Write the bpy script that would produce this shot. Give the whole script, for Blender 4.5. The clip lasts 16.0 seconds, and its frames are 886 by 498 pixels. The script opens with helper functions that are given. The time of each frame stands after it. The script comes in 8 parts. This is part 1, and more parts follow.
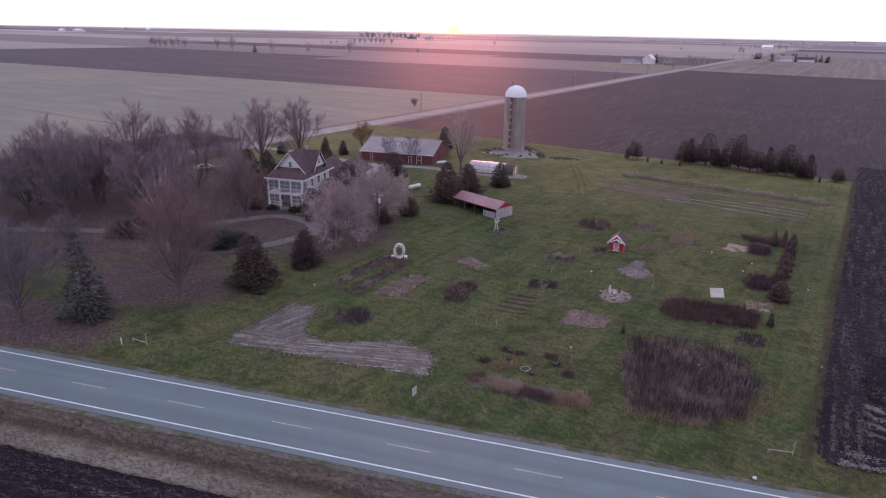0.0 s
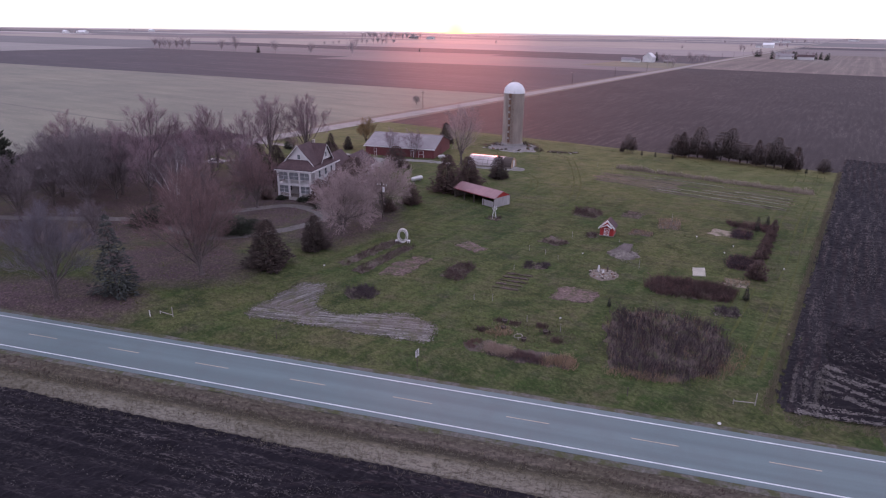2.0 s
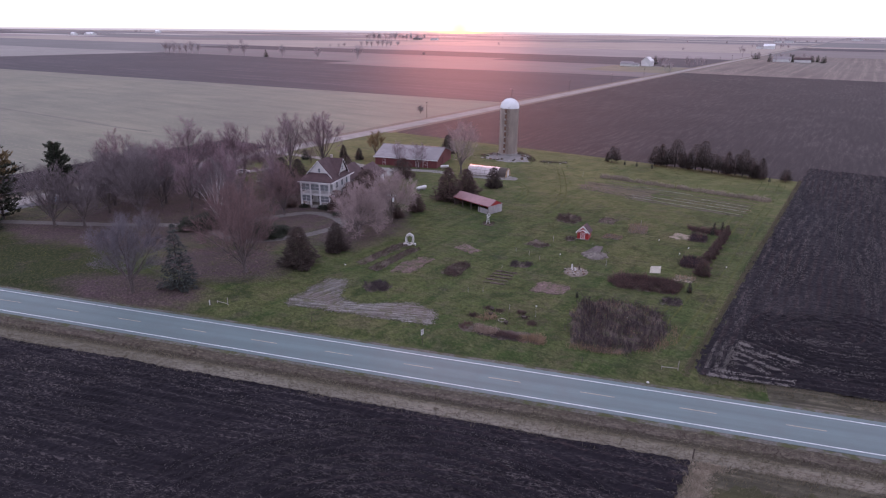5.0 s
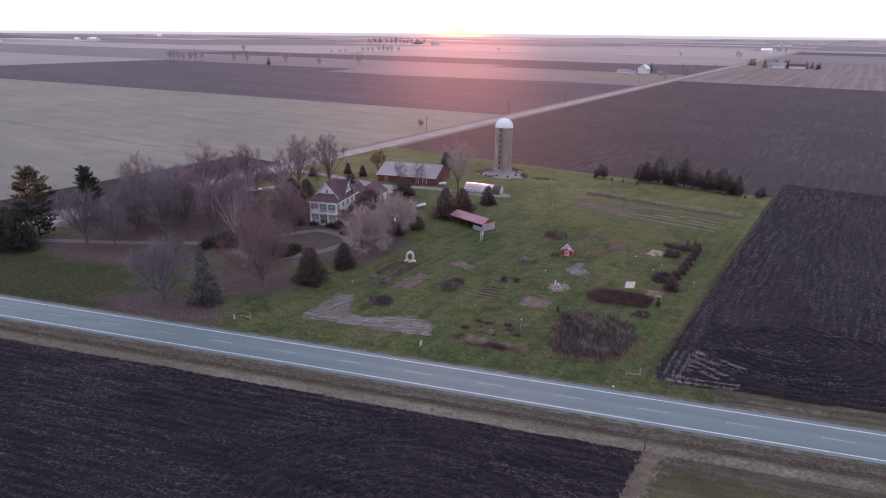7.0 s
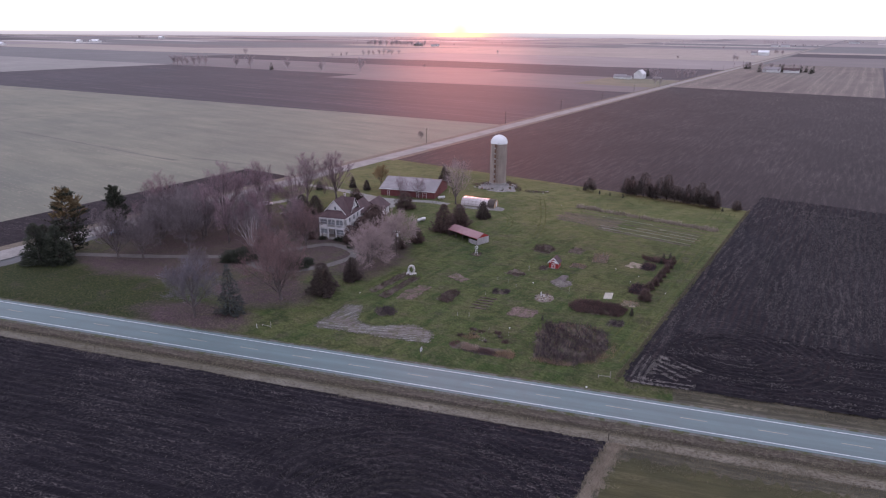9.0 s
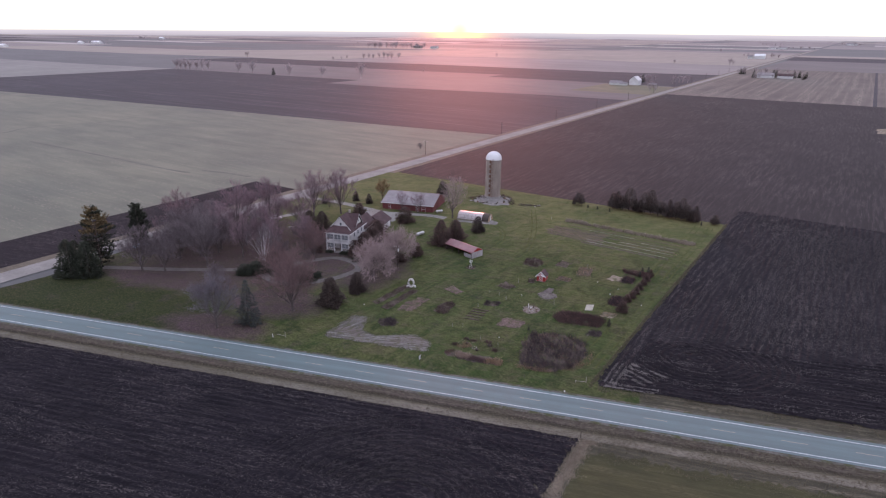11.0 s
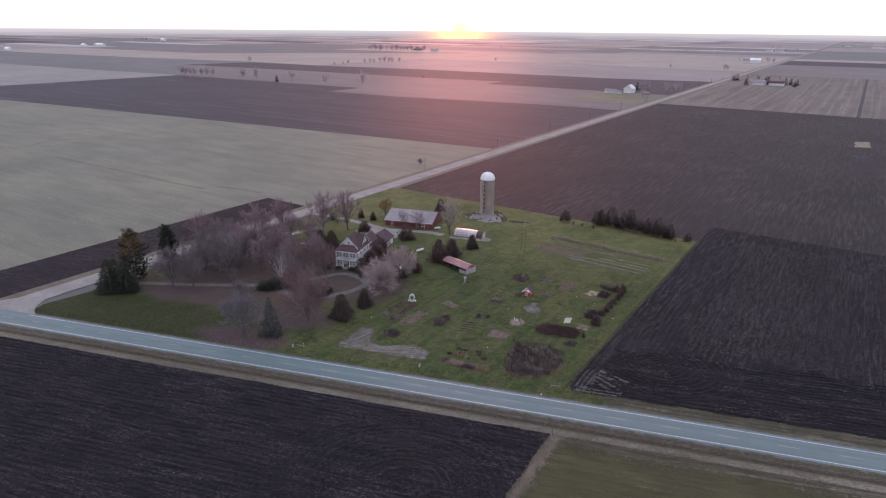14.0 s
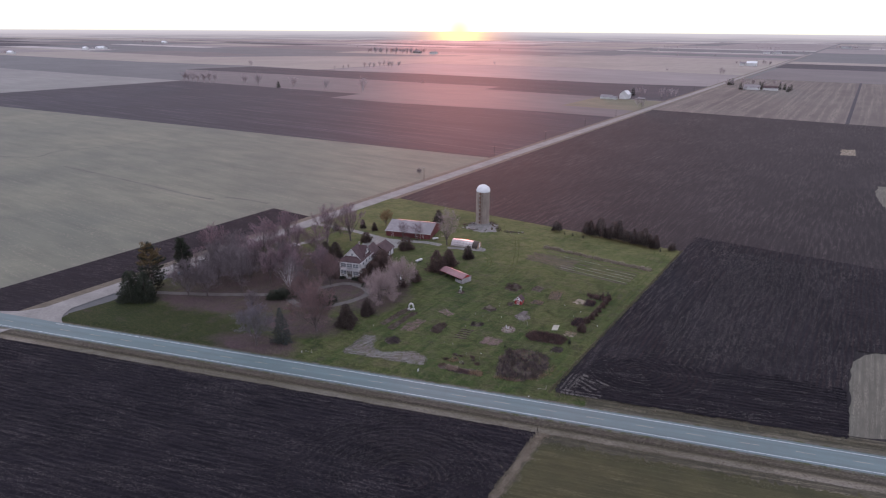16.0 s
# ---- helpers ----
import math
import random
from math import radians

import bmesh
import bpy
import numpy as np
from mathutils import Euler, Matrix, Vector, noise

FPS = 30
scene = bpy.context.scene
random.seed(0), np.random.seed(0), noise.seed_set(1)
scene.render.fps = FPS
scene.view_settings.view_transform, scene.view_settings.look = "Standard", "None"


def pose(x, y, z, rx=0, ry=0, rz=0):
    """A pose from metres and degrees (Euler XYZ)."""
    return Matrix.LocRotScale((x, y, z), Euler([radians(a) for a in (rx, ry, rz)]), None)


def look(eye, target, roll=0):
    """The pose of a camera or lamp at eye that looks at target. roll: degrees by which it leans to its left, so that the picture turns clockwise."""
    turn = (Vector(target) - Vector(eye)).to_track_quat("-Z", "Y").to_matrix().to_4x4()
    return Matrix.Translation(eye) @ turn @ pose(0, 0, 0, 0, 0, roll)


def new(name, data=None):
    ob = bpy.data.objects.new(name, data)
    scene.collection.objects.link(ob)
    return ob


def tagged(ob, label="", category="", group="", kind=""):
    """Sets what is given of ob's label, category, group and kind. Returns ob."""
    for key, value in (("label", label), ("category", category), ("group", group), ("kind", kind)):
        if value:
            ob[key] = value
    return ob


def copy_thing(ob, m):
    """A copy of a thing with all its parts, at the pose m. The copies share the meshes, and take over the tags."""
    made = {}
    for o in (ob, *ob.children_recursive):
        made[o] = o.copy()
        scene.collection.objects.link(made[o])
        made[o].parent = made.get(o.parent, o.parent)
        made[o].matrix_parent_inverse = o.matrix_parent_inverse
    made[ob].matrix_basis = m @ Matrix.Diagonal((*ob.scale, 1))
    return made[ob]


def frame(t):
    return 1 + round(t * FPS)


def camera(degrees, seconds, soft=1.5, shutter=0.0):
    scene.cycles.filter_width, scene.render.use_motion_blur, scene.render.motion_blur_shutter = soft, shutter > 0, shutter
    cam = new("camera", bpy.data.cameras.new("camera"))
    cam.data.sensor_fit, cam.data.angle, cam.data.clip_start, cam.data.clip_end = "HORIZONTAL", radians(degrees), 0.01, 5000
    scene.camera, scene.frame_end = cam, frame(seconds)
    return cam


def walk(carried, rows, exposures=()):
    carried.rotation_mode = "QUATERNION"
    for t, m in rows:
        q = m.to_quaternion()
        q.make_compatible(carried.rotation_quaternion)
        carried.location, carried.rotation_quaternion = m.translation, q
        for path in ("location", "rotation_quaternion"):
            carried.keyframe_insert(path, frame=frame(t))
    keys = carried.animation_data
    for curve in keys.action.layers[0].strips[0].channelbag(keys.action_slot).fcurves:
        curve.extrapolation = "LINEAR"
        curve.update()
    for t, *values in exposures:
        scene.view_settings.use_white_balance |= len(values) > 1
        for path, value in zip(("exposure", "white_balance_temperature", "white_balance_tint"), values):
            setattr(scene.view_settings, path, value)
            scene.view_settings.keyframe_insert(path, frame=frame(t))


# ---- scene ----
cam = camera(71.4, 16.0, 1.2)
PATH = [
    (0, (15.541, -45.87, 37.162), (15.048, -44.052, 36.49), 1.1),
    (0.5, (15.761, -46.903, 37.242), (15.268, -45.085, 36.568), 1.1),
    (1, (16.288, -48.491, 37.243), (15.794, -46.674, 36.568), 1.1),
    (1.5, (17.138, -50.645, 36.907), (16.637, -48.829, 36.236), 0.9),
    (2, (17.914, -53.079, 36.977), (17.413, -51.264, 36.304), 0.8),
    (2.5, (18.84, -55.85, 36.937), (18.336, -54.035, 36.265), 0.7),
    (3, (19.721, -58.802, 37.454), (19.216, -56.988, 36.78), 0.8),
    (3.5, (21.025, -61.951, 38.212), (20.514, -60.138, 37.54), 0.6),
    (4, (22.007, -65.373, 39.969), (21.495, -63.561, 39.293), 0.6),
    (6.5, (26.967, -80.614, 51.057), (26.451, -78.803, 50.383), 0.6),
    (7, (28.054, -83.469, 52.717), (27.537, -81.657, 52.047), 0.5),
    (7.5, (28.987, -86.709, 54.836), (28.471, -84.898, 54.162), 0.6),
    (8, (29.817, -89.79, 56.965), (29.304, -87.98, 56.289), 0.6),
    (8.5, (31.198, -93.332, 59.337), (30.681, -91.521, 58.662), 0.6),
    (9, (32.41, -96.602, 61.718), (31.892, -94.791, 61.046), 0.4),
    (11.5, (37.787, -112.475, 73.616), (37.271, -110.664, 72.942), 0.5),
    (12, (38.801, -115.587, 75.918), (38.285, -113.776, 75.243), 0.5),
    (12.5, (40.016, -118.835, 78.162), (39.499, -117.024, 77.489), 0.4),
    (13, (41.093, -122.169, 80.519), (40.576, -120.358, 79.845), 0.4),
    (13.5, (42.409, -125.504, 83.079), (41.891, -123.694, 82.405), 0.4),
    (14, (43.323, -128.857, 85.6), (42.807, -127.047, 84.924), 0.5),
    (14.5, (44.444, -131.587, 87.727), (43.928, -129.777, 87.052), 0.3),
    (15, (45.679, -135.039, 90.091), (45.162, -133.228, 89.416), 0.3),
    (15.5, (46.536, -138.604, 92.84), (46.022, -136.793, 92.163), 0.4),
    (16, (47.856, -141.232, 94.78), (47.34, -139.421, 94.105), 0.4),
]
walk(cam, [(t, look(eye, target, roll)) for t, eye, target, roll in PATH], [(0.0, 0.64, 6500, 21), (4.0, 0.76, 6500, 17.5), (8.0, 0.82, 6550, 13), (12.0, 0.80, 6680, 8.5), (16.0, 0.68, 6660, 6.5)])

# ---- world, sun ----
SUN_AZ, SUN_EL = 14.6, 1.6
world = bpy.data.worlds.new("sky")
scene.world = world
world.use_nodes = True
wn = world.node_tree.nodes
wl = world.node_tree.links
sky = wn.new("ShaderNodeTexSky")
sky.sky_type = "NISHITA"
sky.sun_disc = False
sky.sun_elevation = radians(SUN_EL)
sky.sun_rotation = radians(-SUN_AZ)
sky.altitude = 200
sky.air_density = 1.0
sky.dust_density = 2.5
sky.ozone_density = 1.0
# thin even haze over the clear sky
veil = wn.new("ShaderNodeMix")
veil.data_type = "RGBA"
veil.inputs[0].default_value = 0.8
veil.inputs[7].default_value = (7.5, 7.45, 9.75, 1)
wl.new(sky.outputs[0], veil.inputs[6])
# the sun sinking into the haze on the horizon: a small bright core and a wide warm glow
sun_dir = (-math.sin(radians(SUN_AZ)) * math.cos(radians(SUN_EL)), math.cos(radians(SUN_AZ)) * math.cos(radians(SUN_EL)), math.sin(radians(SUN_EL)))
wt = wn.new("ShaderNodeTexCoord")


def world_mix(fac, a, b):
    n = wn.new("ShaderNodeMix")
    n.data_type = "RGBA"
    for socket, v in ((n.inputs[0], fac), (n.inputs[6], a), (n.inputs[7], b)):
        if isinstance(v, tuple):
            socket.default_value = (*v, 1)
        else:
            wl.new(v, socket)
    return n.outputs[2]


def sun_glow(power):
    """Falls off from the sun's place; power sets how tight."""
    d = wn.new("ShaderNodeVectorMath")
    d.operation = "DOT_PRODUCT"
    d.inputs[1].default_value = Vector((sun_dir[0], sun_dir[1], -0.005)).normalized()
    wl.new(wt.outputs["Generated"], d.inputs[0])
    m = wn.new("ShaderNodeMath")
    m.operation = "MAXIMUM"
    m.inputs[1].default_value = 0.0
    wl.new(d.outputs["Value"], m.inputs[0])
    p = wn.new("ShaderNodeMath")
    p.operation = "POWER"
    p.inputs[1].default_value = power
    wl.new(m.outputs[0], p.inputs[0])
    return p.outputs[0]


def world_step(socket, low, high):
    n = wn.new("ShaderNodeMapRange")
    n.interpolation_type = "SMOOTHSTEP"
    n.inputs["From Min"].default_value = low
    n.inputs["From Max"].default_value = high
    wl.new(socket, n.inputs["Value"])
    return n.outputs["Result"]


wx = wn.new("ShaderNodeSeparateXYZ")
wl.new(wt.outputs["Generated"], wx.inputs[0])
low_sky = world_mix(world_step(wx.outputs["Z"], 0.0, 0.03), (7.0, 6.7, 5.6), veil.outputs[2])
sky_up = world_mix(sun_glow(1600.0), low_sky, (80.0, 38.0, 14.0))
sky_up = world_mix(sun_glow(2100.0), sky_up, (13.5, 9.6, 3.6))
# beyond the modelled plain the land goes on to the true horizon: strips of field, paled by painted haze
wmap = wn.new("ShaderNodeMapping")
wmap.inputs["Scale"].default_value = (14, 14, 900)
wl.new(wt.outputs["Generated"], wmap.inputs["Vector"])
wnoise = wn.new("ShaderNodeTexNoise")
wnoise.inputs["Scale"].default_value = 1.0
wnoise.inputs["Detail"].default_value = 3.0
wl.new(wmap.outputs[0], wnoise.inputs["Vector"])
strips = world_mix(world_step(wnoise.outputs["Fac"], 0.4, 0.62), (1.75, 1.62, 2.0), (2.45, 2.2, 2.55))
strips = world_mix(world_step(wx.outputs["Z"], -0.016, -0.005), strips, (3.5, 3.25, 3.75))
# warm sun glow painted onto the land strips near the sun's bearing
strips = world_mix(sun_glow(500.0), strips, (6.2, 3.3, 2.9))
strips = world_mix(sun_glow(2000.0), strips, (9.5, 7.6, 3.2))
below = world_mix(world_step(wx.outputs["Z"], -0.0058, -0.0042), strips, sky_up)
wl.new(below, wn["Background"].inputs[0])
wn["Background"].inputs[1].default_value = 0.12

sun = new("sun", bpy.data.lights.new("sun", "SUN"))
sun.data.energy = 1.6
sun.data.angle = radians(12.0)
sun.data.color = (1.0, 0.29, 0.235)
sun_way = Vector((-math.sin(radians(SUN_AZ)) * math.cos(radians(SUN_EL)), math.cos(radians(SUN_AZ)) * math.cos(radians(SUN_EL)), math.sin(radians(SUN_EL))))
sun.matrix_world = (sun_way).to_track_quat("Z", "Y").to_matrix().to_4x4()

# ---- the section grid: the gravel road runs along b, a goes to its right ----
GA = 17.65
GC, GS = math.cos(radians(GA)), math.sin(radians(GA))


def G(a, b):
    return (-143.0 + a * GC + b * GS, -a * GS + b * GC)


def smooth(e0, e1, v):
    k = min(1.0, max(0.0, (v - e0) / (e1 - e0)))
    return k * k * (3 - 2 * k)


def height(x, y):
    """The land: flat, with ditches along the highway."""
    z = 0.0
    fade = 1.0
    if y > 0:
        fade = 1 - smooth(-128, -134, x) * (1 - smooth(-158, -166, x)) if x < -120 else 1.0
    d = abs(y)
    wide = 4.0 if y > 0 else 6.0
    if 4.2 < d < 4.2 + wide:
        z -= (0.36 if y > 0 else 0.28) * fade * (0.5 - 0.5 * math.cos((d - 4.2) / wide * 2 * math.pi))
    return z


# ---- materials ----
def ramp(nt, fac, stops):
    n = nt.nodes.new("ShaderNodeValToRGB")
    el = n.color_ramp.elements
    while len(el) < len(stops):
        el.new(0.5)
    for e, (p, c) in zip(el, stops):
        e.position = p
        e.color = (*c, 1) if len(c) == 3 else c
    nt.links.new(fac, n.inputs[0])
    return n.outputs[0]


def noise_tex(nt, vec, scale, detail=4.0, rough=0.55, stretch=None, turn=0.0, shift=0.0):
    m = nt.nodes.new("ShaderNodeMapping")
    m.vector_type = "TEXTURE"
    m.inputs["Rotation"].default_value = (0, 0, radians(turn))
    m.inputs["Location"].default_value = (shift, shift * 0.7, 0)
    if stretch:
        m.inputs["Scale"].default_value = tuple(1 / v for v in stretch)
    nt.links.new(vec, m.inputs["Vector"])
    n = nt.nodes.new("ShaderNodeTexNoise")
    n.inputs["Scale"].default_value = scale
    n.inputs["Detail"].default_value = detail
    n.inputs["Roughness"].default_value = rough
    nt.links.new(m.outputs[0], n.inputs["Vector"])
    return n.outputs["Fac"]


def mix(nt, fac, a, b, kind="MIX"):
    n = nt.nodes.new("ShaderNodeMix")
    n.data_type = "RGBA"
    n.blend_type = kind
    for socket, v in ((n.inputs[0], fac), (n.inputs[6], a), (n.inputs[7], b)):
        if isinstance(v, (int, float)):
            socket.default_value = v
        elif isinstance(v, tuple):
            socket.default_value = (*v, 1)
        else:
            nt.links.new(v, socket)
    return n.outputs[2]


def scalar(nt, kind, a, b):
    n = nt.nodes.new("ShaderNodeMath")
    n.operation = kind
    n.use_clamp = True
    for socket, v in zip(n.inputs, (a, b)):
        if isinstance(v, (int, float)):
            socket.default_value = v
        else:
            nt.links.new(v, socket)
    return n.outputs[0]


def base(name, rough=0.85, spec=0.3, metal=0.0):
    m = bpy.data.materials.new(name)
    m.use_nodes = True
    nt = m.node_tree
    p = nt.nodes["Principled BSDF"]
    p.inputs["Roughness"].default_value = rough
    p.inputs["Specular IOR Level"].default_value = spec
    p.inputs["Metallic"].default_value = metal
    tc = nt.nodes.new("ShaderNodeTexCoord")
    return m, nt, p, tc.outputs["Object"]


def bump(nt, p, fac, strength, dist):
    b = nt.nodes.new("ShaderNodeBump")
    b.inputs["Strength"].default_value = strength
    b.inputs["Distance"].default_value = dist
    nt.links.new(fac, b.inputs["Height"])
    nt.links.new(b.outputs[0], p.inputs["Normal"])


def plain(name, c1, c2, scale=3.0, rough=0.8, spec=0.3, metal=0.0, relief=0.3, dist=0.02, stretch=None, turn=0.0, island=0.0, big=0.15, weeds=0.0):
    """A surface of two tones at two scales, with relief."""
    m, nt, p, vec = base(name, rough, spec, metal)
    f1 = noise_tex(nt, vec, scale, 5, 0.6, stretch, turn)
    f2 = noise_tex(nt, vec, scale * big, 3, 0.5, None, 0, 7.3)
    col = ramp(nt, f1, [(0.3, c1), (0.7, c2)])
    dark = tuple(v * 0.72 for v in c1)
    col = mix(nt, ramp(nt, f2, [(0.35, (0.55, 0.55, 0.55)), (0.65, (0.0, 0.0, 0.0))]), col, dark)
    if weeds:
        w = noise_tex(nt, vec, 0.55, 5, 0.7, None, 0, 21.0)
        col = mix(nt, ramp(nt, w, [(0.47, (0, 0, 0)), (0.58, (weeds,) * 3)]), col, (0.046, 0.052, 0.019))
    if island:
        g = nt.nodes.new("ShaderNodeNewGeometry")
        k = ramp(nt, g.outputs["Random Per Island"], [(0.0, (1 - island,) * 3), (1.0, (1.0, 1.0, 1.0))])
        col = mix(nt, 1.0, col, k, "MULTIPLY")
    nt.links.new(col, p.inputs["Base Color"])
    if relief:
        bump(nt, p, f1, relief, dist)
    return m


def land(name, c1, c2, residue, amount, turn, period, rough=0.8, spec=0.25, patch=0.5, far=60.0, streak=(0.05, 1.0, 1.0), zone=0.0, cover=0.5, grain=0.3):
    """Field ground: mottled soil or stubble with rows at an angle and bits of residue lying along them."""
    m, nt, p, vec = base(name, rough, spec)
    wide = noise_tex(nt, vec, 1 / far, 5, 0.6, None, 0, 3.1)
    mid = noise_tex(nt, vec, 1 / (far * 0.12), 4, 0.6, (0.25, 1, 1), turn, 5.7)
    col = ramp(nt, wide, [(0.32, c1), (0.68, c2)])
    col = mix(nt, scalar(nt, "MULTIPLY", ramp(nt, mid, [(0.35, (0, 0, 0)), (0.7, (1, 1, 1))]), patch), col, tuple(v * 0.62 for v in c1))
    rows = noise_tex(nt, vec, 1 / period, 2, 0.5, streak, turn, 1.3)
    fine = noise_tex(nt, vec, 3.2 / period, 3, 0.7, (grain, 1, 1), turn, 9.1)
    bits = scalar(nt, "MULTIPLY", ramp(nt, rows, [(0.42, (0, 0, 0)), (0.66, (1, 1, 1))]), ramp(nt, fine, [(cover, (0, 0, 0)), (cover + 0.11, (1, 1, 1))]))
    if zone:
        z = noise_tex(nt, vec, 1 / zone, 4, 0.6, (0.35, 1, 1), turn, 17.0)
        bits = scalar(nt, "MULTIPLY", bits, ramp(nt, z, [(0.38, (0.3, 0.3, 0.3)), (0.62, (1, 1, 1))]))
    col = mix(nt, scalar(nt, "MULTIPLY", bits, amount), col, residue)
    nt.links.new(col, p.inputs["Base Color"])
    bump(nt, p, scalar(nt, "ADD", rows, fine), 0.6, 0.12)
    return m


HWY, GRID, CROSS = 0.0, GA + 90.0, GA
soil_near = land("soil_near", (0.0099, 0.0087, 0.0118), (0.0164, 0.0141, 0.0182), (0.165, 0.145, 0.140), 0.55, 0.0, 0.6, 0.9, 0.1, far=25, patch=0.5, zone=9.0, cover=0.50, streak=(0.07, 1.0, 1.0), grain=0.3)
soil_right = land("soil_right", (0.0114, 0.0102, 0.0130), (0.0196, 0.0172, 0.0207), (0.165, 0.145, 0.135), 0.55, 90 - GA, 0.9, 0.9, 0.1, far=45, patch=0.55, zone=20.0, cover=0.49, streak=(0.12, 1.0, 1.0), grain=0.5)
soil_corner = land("soil_corner", (0.0098, 0.0086, 0.0112), (0.0160, 0.0138, 0.0172), (0.165, 0.148, 0.140), 0.35, 0.0, 0.6, 0.9, 0.08, far=25, patch=0.5, zone=9.0, cover=0.52, streak=(0.12, 1.0, 1.0), grain=0.5)
soil_back = land("soil_back", (0.0098, 0.0083, 0.0098), (0.0186, 0.0157, 0.0178), (0.145, 0.122, 0.116), 0.45, 90 - GA, 1.5, 0.8, 0.15, far=70, patch=0.5, zone=30.0, cover=0.47, streak=(0.09, 1.0, 1.0), grain=0.35)
# far field tones are lifted: distance haze painted into their base colours
grey_field = land("grey_field", (0.0526, 0.0577, 0.0602), (0.0802, 0.0852, 0.0877), (0.13, 0.12, 0.115), 0.5, -GA, 6.0, 0.7, 0.3, far=180, patch=0.45, streak=(0.01, 1.0, 1.0), grain=0.02)
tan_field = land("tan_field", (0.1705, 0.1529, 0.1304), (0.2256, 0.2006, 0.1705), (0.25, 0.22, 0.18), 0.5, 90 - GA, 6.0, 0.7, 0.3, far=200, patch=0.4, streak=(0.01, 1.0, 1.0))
soil_far = land("soil_far", (0.0120, 0.0117, 0.0177), (0.0205, 0.0197, 0.0289), (0.17, 0.155, 0.16), 0.42, -GA, 4.5, 0.75, 0.2, far=160, patch=0.6, streak=(0.006, 1.0, 1.0), grain=0.015)
stubble = land("stubble", (0.0986, 0.1080, 0.0857), (0.1564, 0.1580, 0.1157), (0.29, 0.255, 0.205), 0.32, -GA, 2.0, far=90, patch=0.5)
stubble_pale = land("stubble_pale", (0.145, 0.150, 0.142), (0.190, 0.192, 0.180), (0.29, 0.27, 0.235), 0.5, -GA, 4.0, far=120, patch=0.4)
# much paler than the near stubble, haze put into the colour
stubble_far_hazy = land("stubble_far_hazy", (0.2444, 0.2357, 0.2231), (0.3321, 0.3159, 0.2958), (0.34, 0.30, 0.25), 0.5, 90 - GA, 6.0, 0.7, 0.3, far=200, patch=0.4)
stubble_rows = land("stubble_rows", (0.070, 0.060, 0.053), (0.110, 0.094, 0.081), (0.20, 0.175, 0.145), 0.7, 90 - GA, 6.0, far=120, patch=0.5, streak=(0.02, 1.0, 1.0), cover=0.45)
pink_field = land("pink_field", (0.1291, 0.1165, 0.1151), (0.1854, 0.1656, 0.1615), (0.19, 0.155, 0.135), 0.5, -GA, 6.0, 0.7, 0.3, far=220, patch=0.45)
brown_far = land("brown_far", (0.0646, 0.0561, 0.0575), (0.1025, 0.0885, 0.0870), (0.15, 0.13, 0.12), 0.5, -GA, 6.0, 0.7, 0.3, far=200, patch=0.45, streak=(0.01, 1.0, 1.0), grain=0.02)
stubble_dull = land("stubble_dull", (0.072, 0.071, 0.056), (0.105, 0.101, 0.081), (0.20, 0.18, 0.145), 0.6, 90 - GA, 0.9, far=20, patch=0.5, cover=0.45)
stubble_track = land("stubble_track", (0.082, 0.083, 0.068), (0.125, 0.124, 0.102), (0.22, 0.20, 0.16), 0.5, 0.0, 2.0, far=30, patch=0.6)
green_field = land("green_field", (0.0278, 0.0302, 0.0117), (0.0487, 0.0464, 0.0175), (0.12, 0.100, 0.055), 0.45, 0.0, 0.8, far=12, patch=0.5, zone=6.0, cover=0.42)
farm_grass = land("farm_grass", (0.098, 0.092, 0.058), (0.142, 0.130, 0.084), (0.2, 0.17, 0.11), 0.4, 0.0, 3.0, far=30, patch=0.4)
verge_dry = land("verge_dry", (0.078, 0.068, 0.050), (0.122, 0.106, 0.078), (0.21, 0.175, 0.125), 0.7, 0.0, 0.9, far=9, patch=0.6)
headland = land("headland", (0.035, 0.033, 0.021), (0.059, 0.054, 0.035), (0.17, 0.15, 0.11), 0.85, 0.0, 0.8, far=6, patch=0.7, zone=5.0, cover=0.42)


